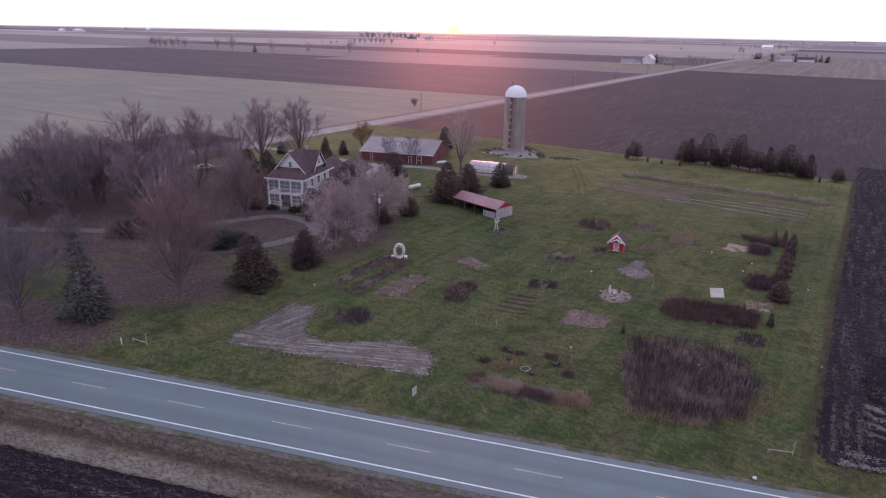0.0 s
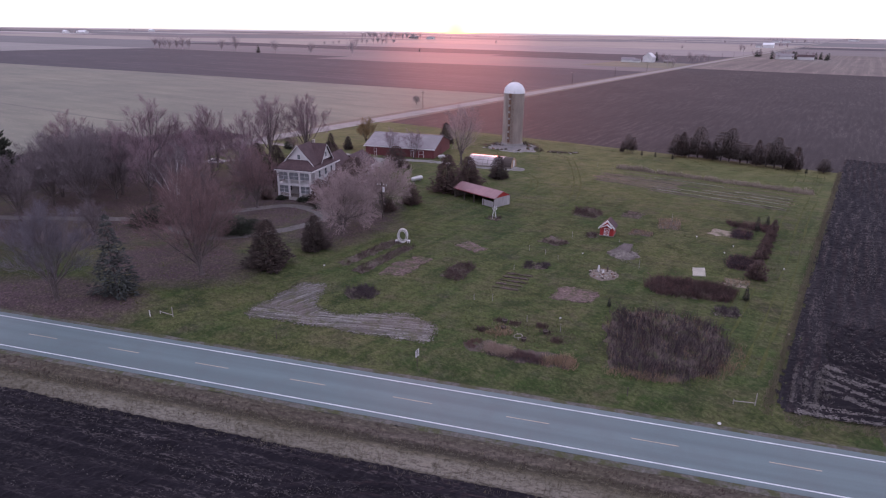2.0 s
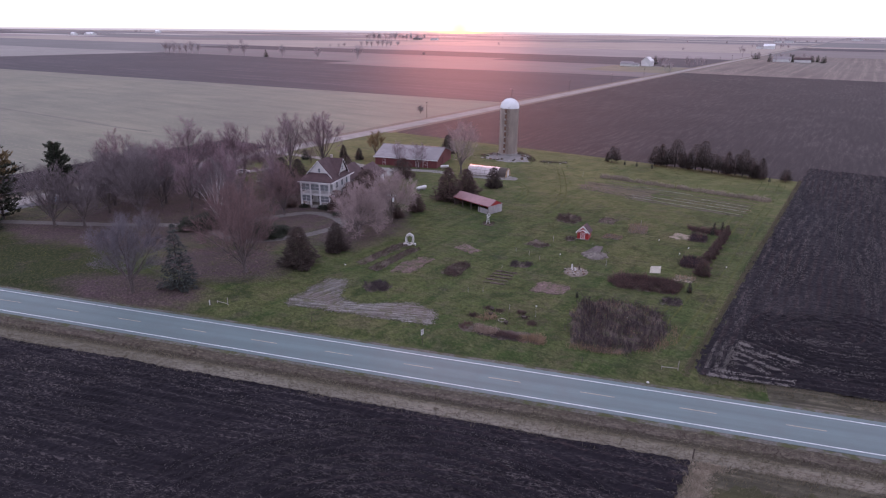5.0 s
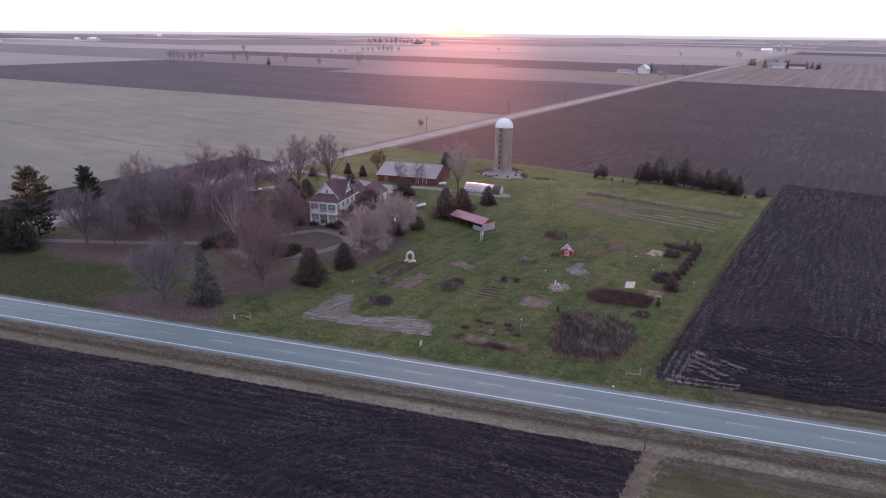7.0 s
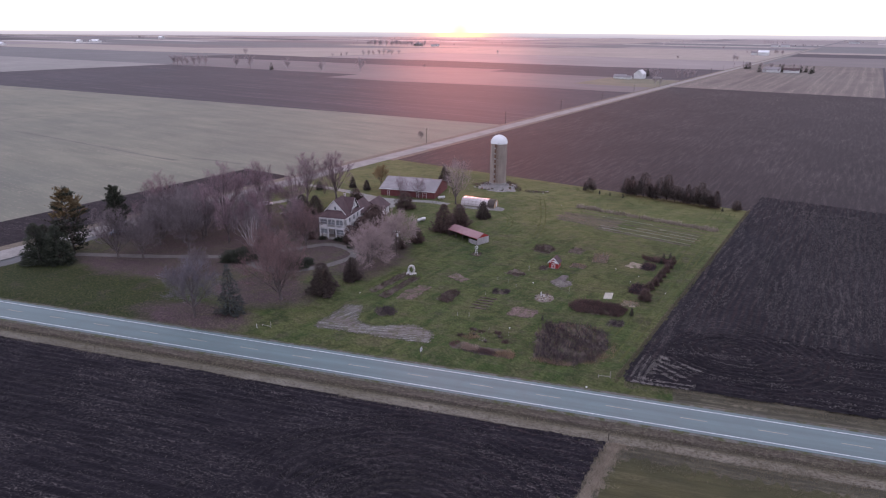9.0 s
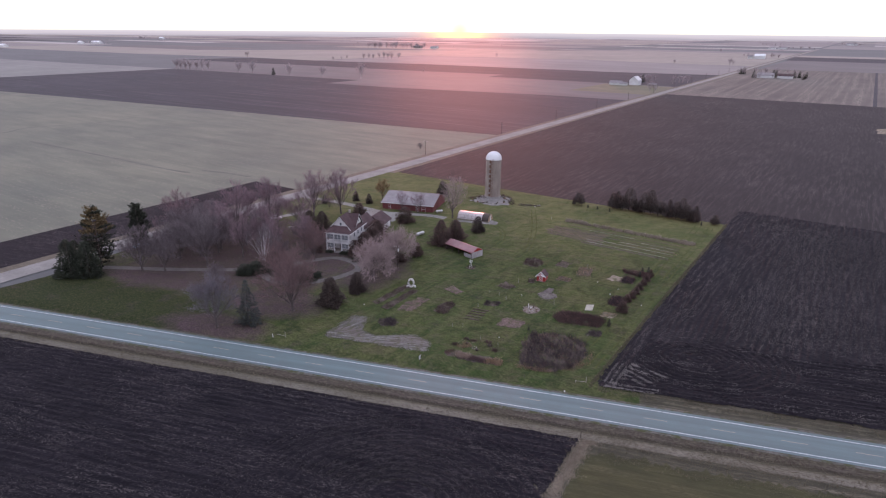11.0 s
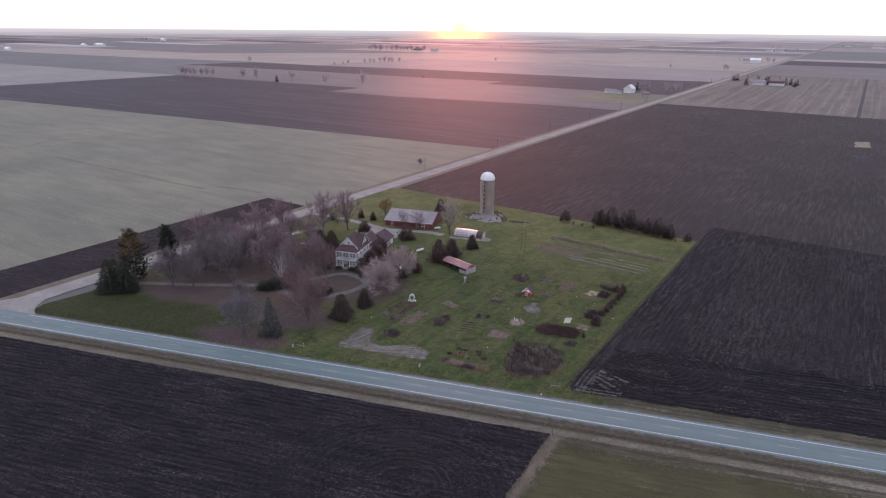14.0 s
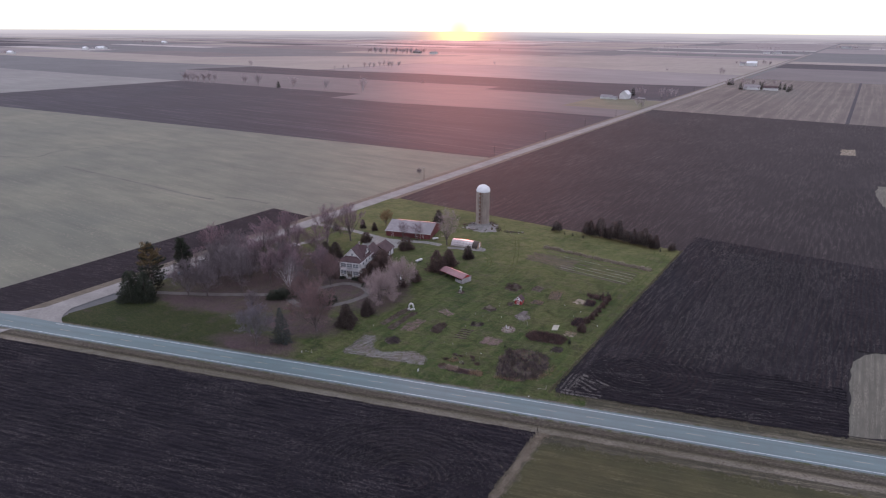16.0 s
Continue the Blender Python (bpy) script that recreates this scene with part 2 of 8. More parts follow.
def lawn_material():
    """Mown November grass: green, yellowed and worn, browned by fallen leaves under the trees."""
    m, nt, p, vec = base("lawn", 0.95, 0.07)
    wide = noise_tex(nt, vec, 0.045, 5, 0.62, None, 0, 2.0)
    mid = noise_tex(nt, vec, 0.2, 7, 0.78, (0.5, 1, 1), 20, 4.0)
    fine = noise_tex(nt, vec, 3.5, 3, 0.7, None, 0, 1.0)
    mow = noise_tex(nt, vec, 0.5, 1, 0.4, (0.05, 1, 1), 90 - GA, 8.0)
    tuft = noise_tex(nt, vec, 2.1, 5, 0.82, (1, 0.6, 1), 35, 11.0)
    drag = noise_tex(nt, vec, 0.24, 7, 0.8, (0.3, 1, 1), 55, 14.0)
    clump = noise_tex(nt, vec, 0.8, 6, 0.8, (0.4, 1, 1), -12, 17.0)
    blot = noise_tex(nt, vec, 0.11, 8, 0.78, None, 0, 31.0)
    col = ramp(nt, wide, [(0.32, (0.024, 0.044, 0.011)), (0.46, (0.038, 0.060, 0.015)), (0.57, (0.064, 0.076, 0.022)), (0.70, (0.100, 0.090, 0.037))])
    col = mix(nt, ramp(nt, mid, [(0.46, (0, 0, 0)), (0.62, (0.75, 0.75, 0.75))]), col, (0.078, 0.064, 0.032))
    col = mix(nt, ramp(nt, drag, [(0.38, (0.9, 0.9, 0.9)), (0.49, (0, 0, 0))]), col, (0.022, 0.041, 0.010))
    col = mix(nt, ramp(nt, mow, [(0.47, (0, 0, 0)), (0.62, (0.45, 0.45, 0.45))]), col, (0.088, 0.092, 0.032))
    col = mix(nt, ramp(nt, blot, [(0.38, (0.9, 0.9, 0.9)), (0.48, (0, 0, 0))]), col, (0.022, 0.031, 0.010))
    col = mix(nt, ramp(nt, blot, [(0.54, (0, 0, 0)), (0.64, (0.7, 0.7, 0.7))]), col, (0.072, 0.058, 0.033))
    col = mix(nt, ramp(nt, tuft, [(0.38, (0.7, 0.7, 0.7)), (0.50, (0, 0, 0))]), col, (0.015, 0.024, 0.007))
    col = mix(nt, ramp(nt, tuft, [(0.53, (0, 0, 0)), (0.68, (0.5, 0.5, 0.5))]), col, (0.112, 0.102, 0.050))
    col = mix(nt, ramp(nt, clump, [(0.40, (0.55, 0.55, 0.55)), (0.50, (0, 0, 0))]), col, (0.018, 0.029, 0.008))
    col = mix(nt, ramp(nt, clump, [(0.53, (0, 0, 0)), (0.66, (0.35, 0.35, 0.35))]), col, (0.090, 0.092, 0.038))
    col = mix(nt, ramp(nt, fine, [(0.36, (0.5, 0.5, 0.5)), (0.58, (0, 0, 0))]), col, (0.022, 0.030, 0.010))
    sep = nt.nodes.new("ShaderNodeSeparateXYZ")
    nt.links.new(vec, sep.inputs[0])
    # the lawn turns paler and yellower towards the back
    toward_back = nt.nodes.new("ShaderNodeMapRange")
    toward_back.interpolation_type = "SMOOTHSTEP"
    toward_back.inputs["From Min"].default_value = 70.0
    toward_back.inputs["From Max"].default_value = 135.0
    toward_back.inputs["To Max"].default_value = 0.75
    nt.links.new(sep.outputs["Y"], toward_back.inputs["Value"])
    back_grass = ramp(nt, scalar(nt, "ADD", scalar(nt, "MULTIPLY", clump, 0.5), scalar(nt, "MULTIPLY", mid, 0.5)), [(0.38, (0.050, 0.062, 0.018)), (0.5, (0.088, 0.094, 0.032)), (0.62, (0.128, 0.120, 0.052))])
    col = mix(nt, scalar(nt, "MULTIPLY", toward_back.outputs["Result"], ramp(nt, wide, [(0.34, (0.4, 0.4, 0.4)), (0.56, (1, 1, 1))])), col, back_grass)
    def spread(places):
        """Strongest in the middle of each of the oval places given."""
        out = None
        for cx, cy, rx, ry in places:
            mp = nt.nodes.new("ShaderNodeMapping")
            mp.vector_type = "TEXTURE"
            mp.inputs["Location"].default_value = (cx, cy, 0)
            mp.inputs["Scale"].default_value = (rx, ry, 50)
            nt.links.new(vec, mp.inputs["Vector"])
            g = nt.nodes.new("ShaderNodeTexGradient")
            g.gradient_type = "SPHERICAL"
            nt.links.new(mp.outputs[0], g.inputs[0])
            out = g.outputs["Fac"] if out is None else scalar(nt, "MAXIMUM", out, g.outputs["Fac"])
        return out

    broken = noise_tex(nt, vec, 0.16, 6, 0.7, None, 0, 6.0)
    # darker green at the corner by the road
    corner_grass = scalar(nt, "ADD", spread(((-100, 12, 52, 19),)), scalar(nt, "MULTIPLY", scalar(nt, "SUBTRACT", broken, 0.5), 0.6))
    col = mix(nt, ramp(nt, corner_grass, [(0.06, (0, 0, 0)), (0.34, (0.88, 0.88, 0.88))]), col, ramp(nt, tuft, [(0.38, (0.011, 0.016, 0.006)), (0.5, (0.020, 0.026, 0.009)), (0.64, (0.048, 0.047, 0.019))]))
    rag = scalar(nt, "ADD", spread(((-78, 60, 58, 41), (-88, 34, 38, 11), (-50, 27, 19, 12), (-34, 58, 14, 22), (-57, 10, 19, 8))), scalar(nt, "MULTIPLY", scalar(nt, "SUBTRACT", broken, 0.35), 0.95))
    thin = ramp(nt, scalar(nt, "ADD", scalar(nt, "MULTIPLY", mid, 0.6), scalar(nt, "MULTIPLY", clump, 0.4)), [(0.42, (0.96, 0.96, 0.96)), (0.62, (0.52, 0.52, 0.52))])
    f = scalar(nt, "MULTIPLY", ramp(nt, rag, [(0.18, (0, 0, 0)), (0.58, (1, 1, 1))]), thin)
    leaf = ramp(nt, scalar(nt, "ADD", scalar(nt, "MULTIPLY", fine, 0.5), scalar(nt, "MULTIPLY", tuft, 0.5)), [(0.36, (0.024, 0.017, 0.016)), (0.5, (0.054, 0.038, 0.034)), (0.66, (0.116, 0.083, 0.072))])
    col = mix(nt, f, col, leaf)
    # the verge turns to dry weeds towards the field
    dry = nt.nodes.new("ShaderNodeMapRange")
    dry.inputs["From Min"].default_value = 38.0
    dry.inputs["From Max"].default_value = 47.0
    nt.links.new(scalar(nt, "ADD", sep.outputs["X"], scalar(nt, "MULTIPLY", scalar(nt, "SUBTRACT", mid, 0.5), 14.0)), dry.inputs["Value"])
    near_road = nt.nodes.new("ShaderNodeMapRange")
    near_road.inputs["From Min"].default_value = 11.0
    near_road.inputs["From Max"].default_value = 9.5
    nt.links.new(sep.outputs["Y"], near_road.inputs["Value"])
    col = mix(nt, scalar(nt, "MULTIPLY", dry.outputs["Result"], near_road.outputs["Result"]), col, ramp(nt, tuft, [(0.36, (0.030, 0.028, 0.018)), (0.5, (0.056, 0.050, 0.033)), (0.64, (0.125, 0.110, 0.078))]))
    col = mix(nt, 1.0, col, (1.22, 1.20, 1.50), "MULTIPLY")
    nt.links.new(col, p.inputs["Base Color"])
    bump(nt, p, scalar(nt, "ADD", fine, mid), 0.5, 0.08)
    return m


lawn = lawn_material()


def asphalt_material():
    m, nt, p, vec = base("asphalt", 0.62, 0.45)
    track = noise_tex(nt, vec, 0.55, 2, 0.5, (0.02, 1, 1), 0, 1.0)
    spot = noise_tex(nt, vec, 0.25, 5, 0.65, None, 0, 3.0)
    grit = noise_tex(nt, vec, 9.0, 2, 0.7)
    col = ramp(nt, track, [(0.35, (0.073, 0.113, 0.118)), (0.65, (0.099, 0.150, 0.155))])
    col = mix(nt, ramp(nt, spot, [(0.45, (0, 0, 0)), (0.8, (0.6, 0.6, 0.6))]), col, (0.077, 0.098, 0.102))
    col = mix(nt, ramp(nt, grit, [(0.35, (0.3, 0.3, 0.3)), (0.6, (0, 0, 0))]), col, (0.05, 0.05, 0.05))
    nt.links.new(col, p.inputs["Base Color"])
    bump(nt, p, grit, 0.3, 0.01)
    return m


asphalt = asphalt_material()
paint_white = plain("paint_white", (0.47, 0.51, 0.52), (0.64, 0.68, 0.69), 2.5, 0.6)
paint_yellow = plain("paint_yellow", (0.30, 0.262, 0.20), (0.42, 0.368, 0.285), 2.5, 0.6)
gravel = plain("gravel", (0.165, 0.162, 0.152), (0.262, 0.255, 0.240), 1.2, 0.9, relief=0.5, dist=0.04, big=0.12)
gravel_drive = plain("gravel_drive", (0.084, 0.078, 0.074), (0.136, 0.126, 0.119), 1.4, 0.9, relief=0.5, dist=0.03)
shoulder = plain("shoulder", (0.060, 0.058, 0.049), (0.140, 0.136, 0.122), 3.2, 0.95, relief=0.6, dist=0.05, weeds=0.9)
concrete = plain("concrete", (0.21, 0.205, 0.195), (0.34, 0.33, 0.315), 0.9, 0.85)
concrete_pad = plain("concrete_pad", (0.26, 0.26, 0.215), (0.37, 0.365, 0.305), 1.5, 0.85)
bark = plain("bark", (0.075, 0.062, 0.060), (0.14, 0.118, 0.113), 4.0, 0.9, relief=0.6)
bark_pale = plain("bark_pale", (0.34, 0.32, 0.32), (0.55, 0.52, 0.52), 2.0, 0.8)
twig_brown = plain("twig_brown", (0.217, 0.152, 0.172), (0.350, 0.251, 0.279), 0.7, 0.9, relief=0, island=0.5)
twig_grey = plain("twig_grey", (0.1508, 0.1267, 0.1355), (0.2475, 0.2093, 0.2182), 0.7, 0.9, relief=0, island=0.45)
twig_haze = plain("twig_haze", (0.145, 0.132, 0.154), (0.238, 0.218, 0.248), 0.7, 0.9, relief=0, island=0.45)
twig_red = plain("twig_red", (0.175, 0.112, 0.112), (0.275, 0.185, 0.182), 0.7, 0.9, relief=0, island=0.5)
twig_pink = plain("twig_pink", (0.335, 0.262, 0.256), (0.48, 0.385, 0.375), 0.7, 0.9, relief=0, island=0.4)
# paler than the near twigs: haze over far trees put into the colour
twig_far_hazy = plain("twig_far_hazy", (0.36, 0.305, 0.31), (0.50, 0.435, 0.435), 0.1, 0.9, relief=0, island=0.4)
twig_yellow = plain("twig_yellow", (0.22, 0.15, 0.075), (0.32, 0.23, 0.12), 0.7, 0.9, relief=0, island=0.4)
needle_dark = plain("needle_dark", (0.026, 0.034, 0.022), (0.055, 0.065, 0.039), 0.8, 0.8, relief=0, island=0.6)
needle_cedar = plain("needle_cedar", (0.054, 0.041, 0.035), (0.100, 0.073, 0.062), 0.8, 0.8, relief=0, island=0.6)
needle_wind = plain("needle_wind", (0.0600, 0.0480, 0.0408), (0.1104, 0.0888, 0.0744), 0.8, 0.85, relief=0, island=0.6)
needle_red = plain("needle_red", (0.0773, 0.0493, 0.0426), (0.1445, 0.0952, 0.0829), 0.8, 0.85, relief=0, island=0.6)
needle_blue = plain("needle_blue", (0.040, 0.048, 0.044), (0.078, 0.088, 0.080), 0.8, 0.8, relief=0, island=0.6)
needle_tan = plain("needle_tan", (0.10, 0.072, 0.032), (0.19, 0.14, 0.065), 0.8, 0.85, relief=0, island=0.5)
stem_purple = plain("stem_purple", (0.046, 0.033, 0.040), (0.105, 0.078, 0.088), 0.5, 0.9, relief=0, island=0.6)
stem_tan = plain("stem_tan", (0.25, 0.172, 0.110), (0.42, 0.30, 0.20), 0.6, 0.9, relief=0, island=0.5)
stem_plume = plain("stem_plume", (0.30, 0.225, 0.175), (0.46, 0.36, 0.29), 0.6, 0.9, relief=0, island=0.5)
stem_dark = plain("stem_dark", (0.070, 0.044, 0.040), (0.140, 0.092, 0.083), 0.6, 0.9, relief=0, island=0.6)
stem_red = plain("stem_red", (0.13, 0.072, 0.068), (0.22, 0.13, 0.12), 0.6, 0.9, relief=0, island=0.5)
stem_rust = plain("stem_rust", (0.095, 0.056, 0.056), (0.17, 0.105, 0.10), 0.6, 0.9, relief=0, island=0.5)
stem_corn = plain("stem_corn", (0.285, 0.240, 0.185), (0.44, 0.38, 0.30), 0.6, 0.9, relief=0, island=0.5)
grass_dry = plain("grass_dry", (0.135, 0.118, 0.082), (0.235, 0.205, 0.145), 0.6, 0.9, relief=0, island=0.5)
blade = plain("blade", (0.062, 0.082, 0.024), (0.165, 0.164, 0.064), 0.9, 0.95, 0.05, relief=0, island=0.6)
stem_green = plain("stem_green", (0.05, 0.055, 0.025), (0.10, 0.10, 0.045), 0.6, 0.9, relief=0, island=0.6)
mulch = plain("mulch", (0.052, 0.036, 0.032), (0.205, 0.150, 0.134), 2.6, 0.95, relief=0.8, dist=0.08, weeds=0.85)
bed_soil = plain("bed_soil", (0.065, 0.050, 0.044), (0.11, 0.087, 0.075), 1.2, 0.95, relief=0.8, dist=0.1, weeds=0.85)
mulch_tan = plain("mulch_tan", (0.115, 0.095, 0.078), (0.21, 0.18, 0.15), 2.0, 0.95, relief=0.7, dist=0.06)
straw_pale = plain("straw_pale", (0.15, 0.145, 0.112), (0.27, 0.26, 0.215), 1.4, 0.95, relief=0.7, dist=0.08)
straw = plain("straw", (0.19, 0.16, 0.125), (0.29, 0.25, 0.195), 1.4, 0.95, relief=0.7, dist=0.08, weeds=0.85)


def rows_material(name, turn, dry=1.0):
    """Raked garden soil: pale crests, with the furrows' shade painted in as dark streaks."""
    m, nt, p, vec = base(name, 0.95, 0.15)
    rows = noise_tex(nt, vec, 2.6, 4, 0.7, (0.05, 1, 1), turn, 2.0)
    crumb = noise_tex(nt, vec, 4.0, 4, 0.7, None, 0, 5.0)
    wide = noise_tex(nt, vec, 0.16, 4, 0.6, None, 0, 9.0)
    col = ramp(nt, rows, [(0.38, (0.060, 0.057, 0.050)), (0.49, (0.128 * dry, 0.124 * dry, 0.114 * dry)), (0.60, (0.250 * dry, 0.246 * dry, 0.230 * dry))])
    col = mix(nt, ramp(nt, crumb, [(0.38, (0.85, 0.85, 0.85)), (0.54, (0, 0, 0))]), col, (0.072, 0.064, 0.057))
    col = mix(nt, ramp(nt, wide, [(0.42, (0, 0, 0)), (0.62, (0.45, 0.45, 0.45))]), col, (0.112, 0.088, 0.080))
    weed = noise_tex(nt, vec, 0.9, 5, 0.75, (0.6, 1, 1), turn, 12.0)
    col = mix(nt, ramp(nt, weed, [(0.50, (0, 0, 0)), (0.60, (0.7, 0.7, 0.7))]), col, (0.062, 0.064, 0.030))
    nt.links.new(col, p.inputs["Base Color"])
    bump(nt, p, scalar(nt, "ADD", rows, crumb), 0.6, 0.06)
    return m


garden_rows = rows_material("garden_rows", 6.0)
garden_slant = rows_material("garden_slant", 63.0, 0.8)
clod = plain("clod", (0.022, 0.018, 0.019), (0.042, 0.034, 0.035), 2.0, 0.95, relief=0, island=0.5)
residue = plain("residue", (0.105, 0.096, 0.094), (0.20, 0.184, 0.174), 2.0, 0.9, relief=0, island=0.5)
residue_pale = plain("residue_pale", (0.1760, 0.1628, 0.1549), (0.3168, 0.2948, 0.2772), 2.0, 0.9, relief=0, island=0.4)
white_paint = plain("white_paint", (0.50, 0.50, 0.495), (0.62, 0.62, 0.615), 0.8, 0.55)
white_trim = plain("white_trim", (0.56, 0.56, 0.56), (0.70, 0.70, 0.70), 1.2, 0.5)
red_paint = plain("red_paint", (0.115, 0.034, 0.037), (0.165, 0.053, 0.054), 1.0, 0.6, stretch=(3, 3, 0.3))
red_bright = plain("red_bright", (0.26, 0.022, 0.022), (0.36, 0.04, 0.038), 1.2, 0.5)
shingle = plain("shingle", (0.052, 0.032, 0.035), (0.092, 0.060, 0.062), 3.0, 0.85, relief=0.5, dist=0.02)
metal_grey = plain("metal_grey", (0.185, 0.170, 0.176), (0.255, 0.236, 0.243), 0.7, 0.62, 0.4, 0.1, relief=0.05)
metal_red = plain("metal_red", (0.215, 0.118, 0.125), (0.30, 0.175, 0.18), 0.8, 0.42, 0.5, 0.25, relief=0.05)
metal_dome = plain("metal_dome", (0.60, 0.62, 0.63), (0.78, 0.79, 0.80), 0.6, 0.45, 0.5, 0.1, relief=0.03)
stave = plain("stave", (0.20, 0.168, 0.145), (0.315, 0.27, 0.232), 0.9, 0.85, stretch=(1, 1, 0.15))
rust = plain("rust", (0.09, 0.05, 0.035), (0.17, 0.095, 0.065), 2.0, 0.8)
wood_grey = plain("wood_grey", (0.15, 0.13, 0.115), (0.26, 0.235, 0.21), 2.0, 0.85, stretch=(1, 1, 0.2))
wood_pale = plain("wood_pale", (0.24, 0.22, 0.20), (0.36, 0.34, 0.315), 2.0, 0.85)
wood_dark = plain("wood_dark", (0.05, 0.04, 0.035), (0.10, 0.08, 0.07), 2.0, 0.85)
stone = plain("stone", (0.28, 0.255, 0.23), (0.45, 0.42, 0.385), 2.0, 0.85, island=0.4)
dark_inside = plain("dark_inside", (0.02, 0.018, 0.016), (0.04, 0.036, 0.032), 2.0, 0.9)
film_clear = plain("film_clear", (0.40, 0.365, 0.36), (0.54, 0.50, 0.49), 0.9, 0.28, 0.5, relief=0.2, dist=0.05)
blue_metal = plain("blue_metal", (0.22, 0.30, 0.38), (0.30, 0.38, 0.46), 0.7, 0.4, 0.5, 0.3, relief=0.05)


def glass_material():
    m, nt, p, vec = base("glass", 0.06, 0.5)
    nt.links.new(ramp(nt, noise_tex(nt, vec, 1.5), [(0.4, (0.05, 0.065, 0.075)), (0.6, (0.09, 0.11, 0.125))]), p.inputs["Base Color"])
    return m


# whitish tone lowered to carry the end wall's shadow in the colour
shed_white = plain("shed_white", (0.24, 0.23, 0.23), (0.42, 0.41, 0.41), 1.3, 0.8, stretch=(3, 3, 0.4))
weedy = plain("weedy", (0.056, 0.050, 0.028), (0.108, 0.09, 0.055), 1.1, 0.95, relief=0.6, dist=0.06)
chips = plain("chips", (0.085, 0.075, 0.068), (0.22, 0.198, 0.178), 2.2, 0.95, relief=0.8, dist=0.08)
slab_mat = plain("slab_mat", (0.12, 0.115, 0.11), (0.24, 0.23, 0.222), 0.5, 0.9, relief=0.5, dist=0.05)
lawn_worn = plain("lawn_worn", (0.048, 0.058, 0.020), (0.088, 0.090, 0.034), 1.6, 0.95, 0.07, relief=0.5, dist=0.05)
glass = glass_material()
screen = plain("screen", (0.15, 0.165, 0.18), (0.23, 0.25, 0.27), 1.2, 0.4, 0.5, relief=0.05)
def south_verge_material():
    """Dead grass across the ditch: brown by the road, dark weeds in the bottom, pale tan by the field."""
    m, nt, p, vec = base("verge_south", 0.92, 0.2)
    sep = nt.nodes.new("ShaderNodeSeparateXYZ")
    nt.links.new(vec, sep.inputs[0])
    wav = noise_tex(nt, vec, 0.5, 5, 0.7, (0.35, 1, 1), 0, 3.0)
    fine = noise_tex(nt, vec, 3.0, 4, 0.75, (0.5, 1, 1), 0, 8.0)
    wide = noise_tex(nt, vec, 0.12, 4, 0.6, (0.4, 1, 1), 0, 14.0)
    n = nt.nodes.new("ShaderNodeMapRange")
    n.inputs["From Min"].default_value = -10.6
    n.inputs["From Max"].default_value = -4.4
    nt.links.new(sep.outputs["Y"], n.inputs["Value"])
    pos = scalar(nt, "ADD", n.outputs["Result"], scalar(nt, "MULTIPLY", scalar(nt, "SUBTRACT", scalar(nt, "ADD", scalar(nt, "MULTIPLY", wav, 0.6), scalar(nt, "MULTIPLY", fine, 0.4)), 0.34), 0.26))
    col = ramp(nt, pos, [(0.05, (0.060, 0.055, 0.042)), (0.13, (0.160, 0.150, 0.124)), (0.42, (0.138, 0.130, 0.103)), (0.53, (0.084, 0.075, 0.052)), (0.60, (0.034, 0.030, 0.022)), (0.70, (0.040, 0.035, 0.027)), (0.78, (0.088, 0.074, 0.062)), (0.96, (0.060, 0.053, 0.040))])
    col = mix(nt, ramp(nt, wide, [(0.42, (0, 0, 0)), (0.62, (0.5, 0.5, 0.5))]), col, (0.056, 0.050, 0.030))
    col = mix(nt, ramp(nt, fine, [(0.36, (0.75, 0.75, 0.75)), (0.52, (0, 0, 0))]), col, (0.032, 0.027, 0.020))
    col = mix(nt, ramp(nt, fine, [(0.54, (0, 0, 0)), (0.70, (0.55, 0.55, 0.55))]), col, (0.175, 0.152, 0.115))
    nt.links.new(col, p.inputs["Base Color"])
    bump(nt, p, fine, 0.6, 0.1)
    return m


verge_south = south_verge_material()


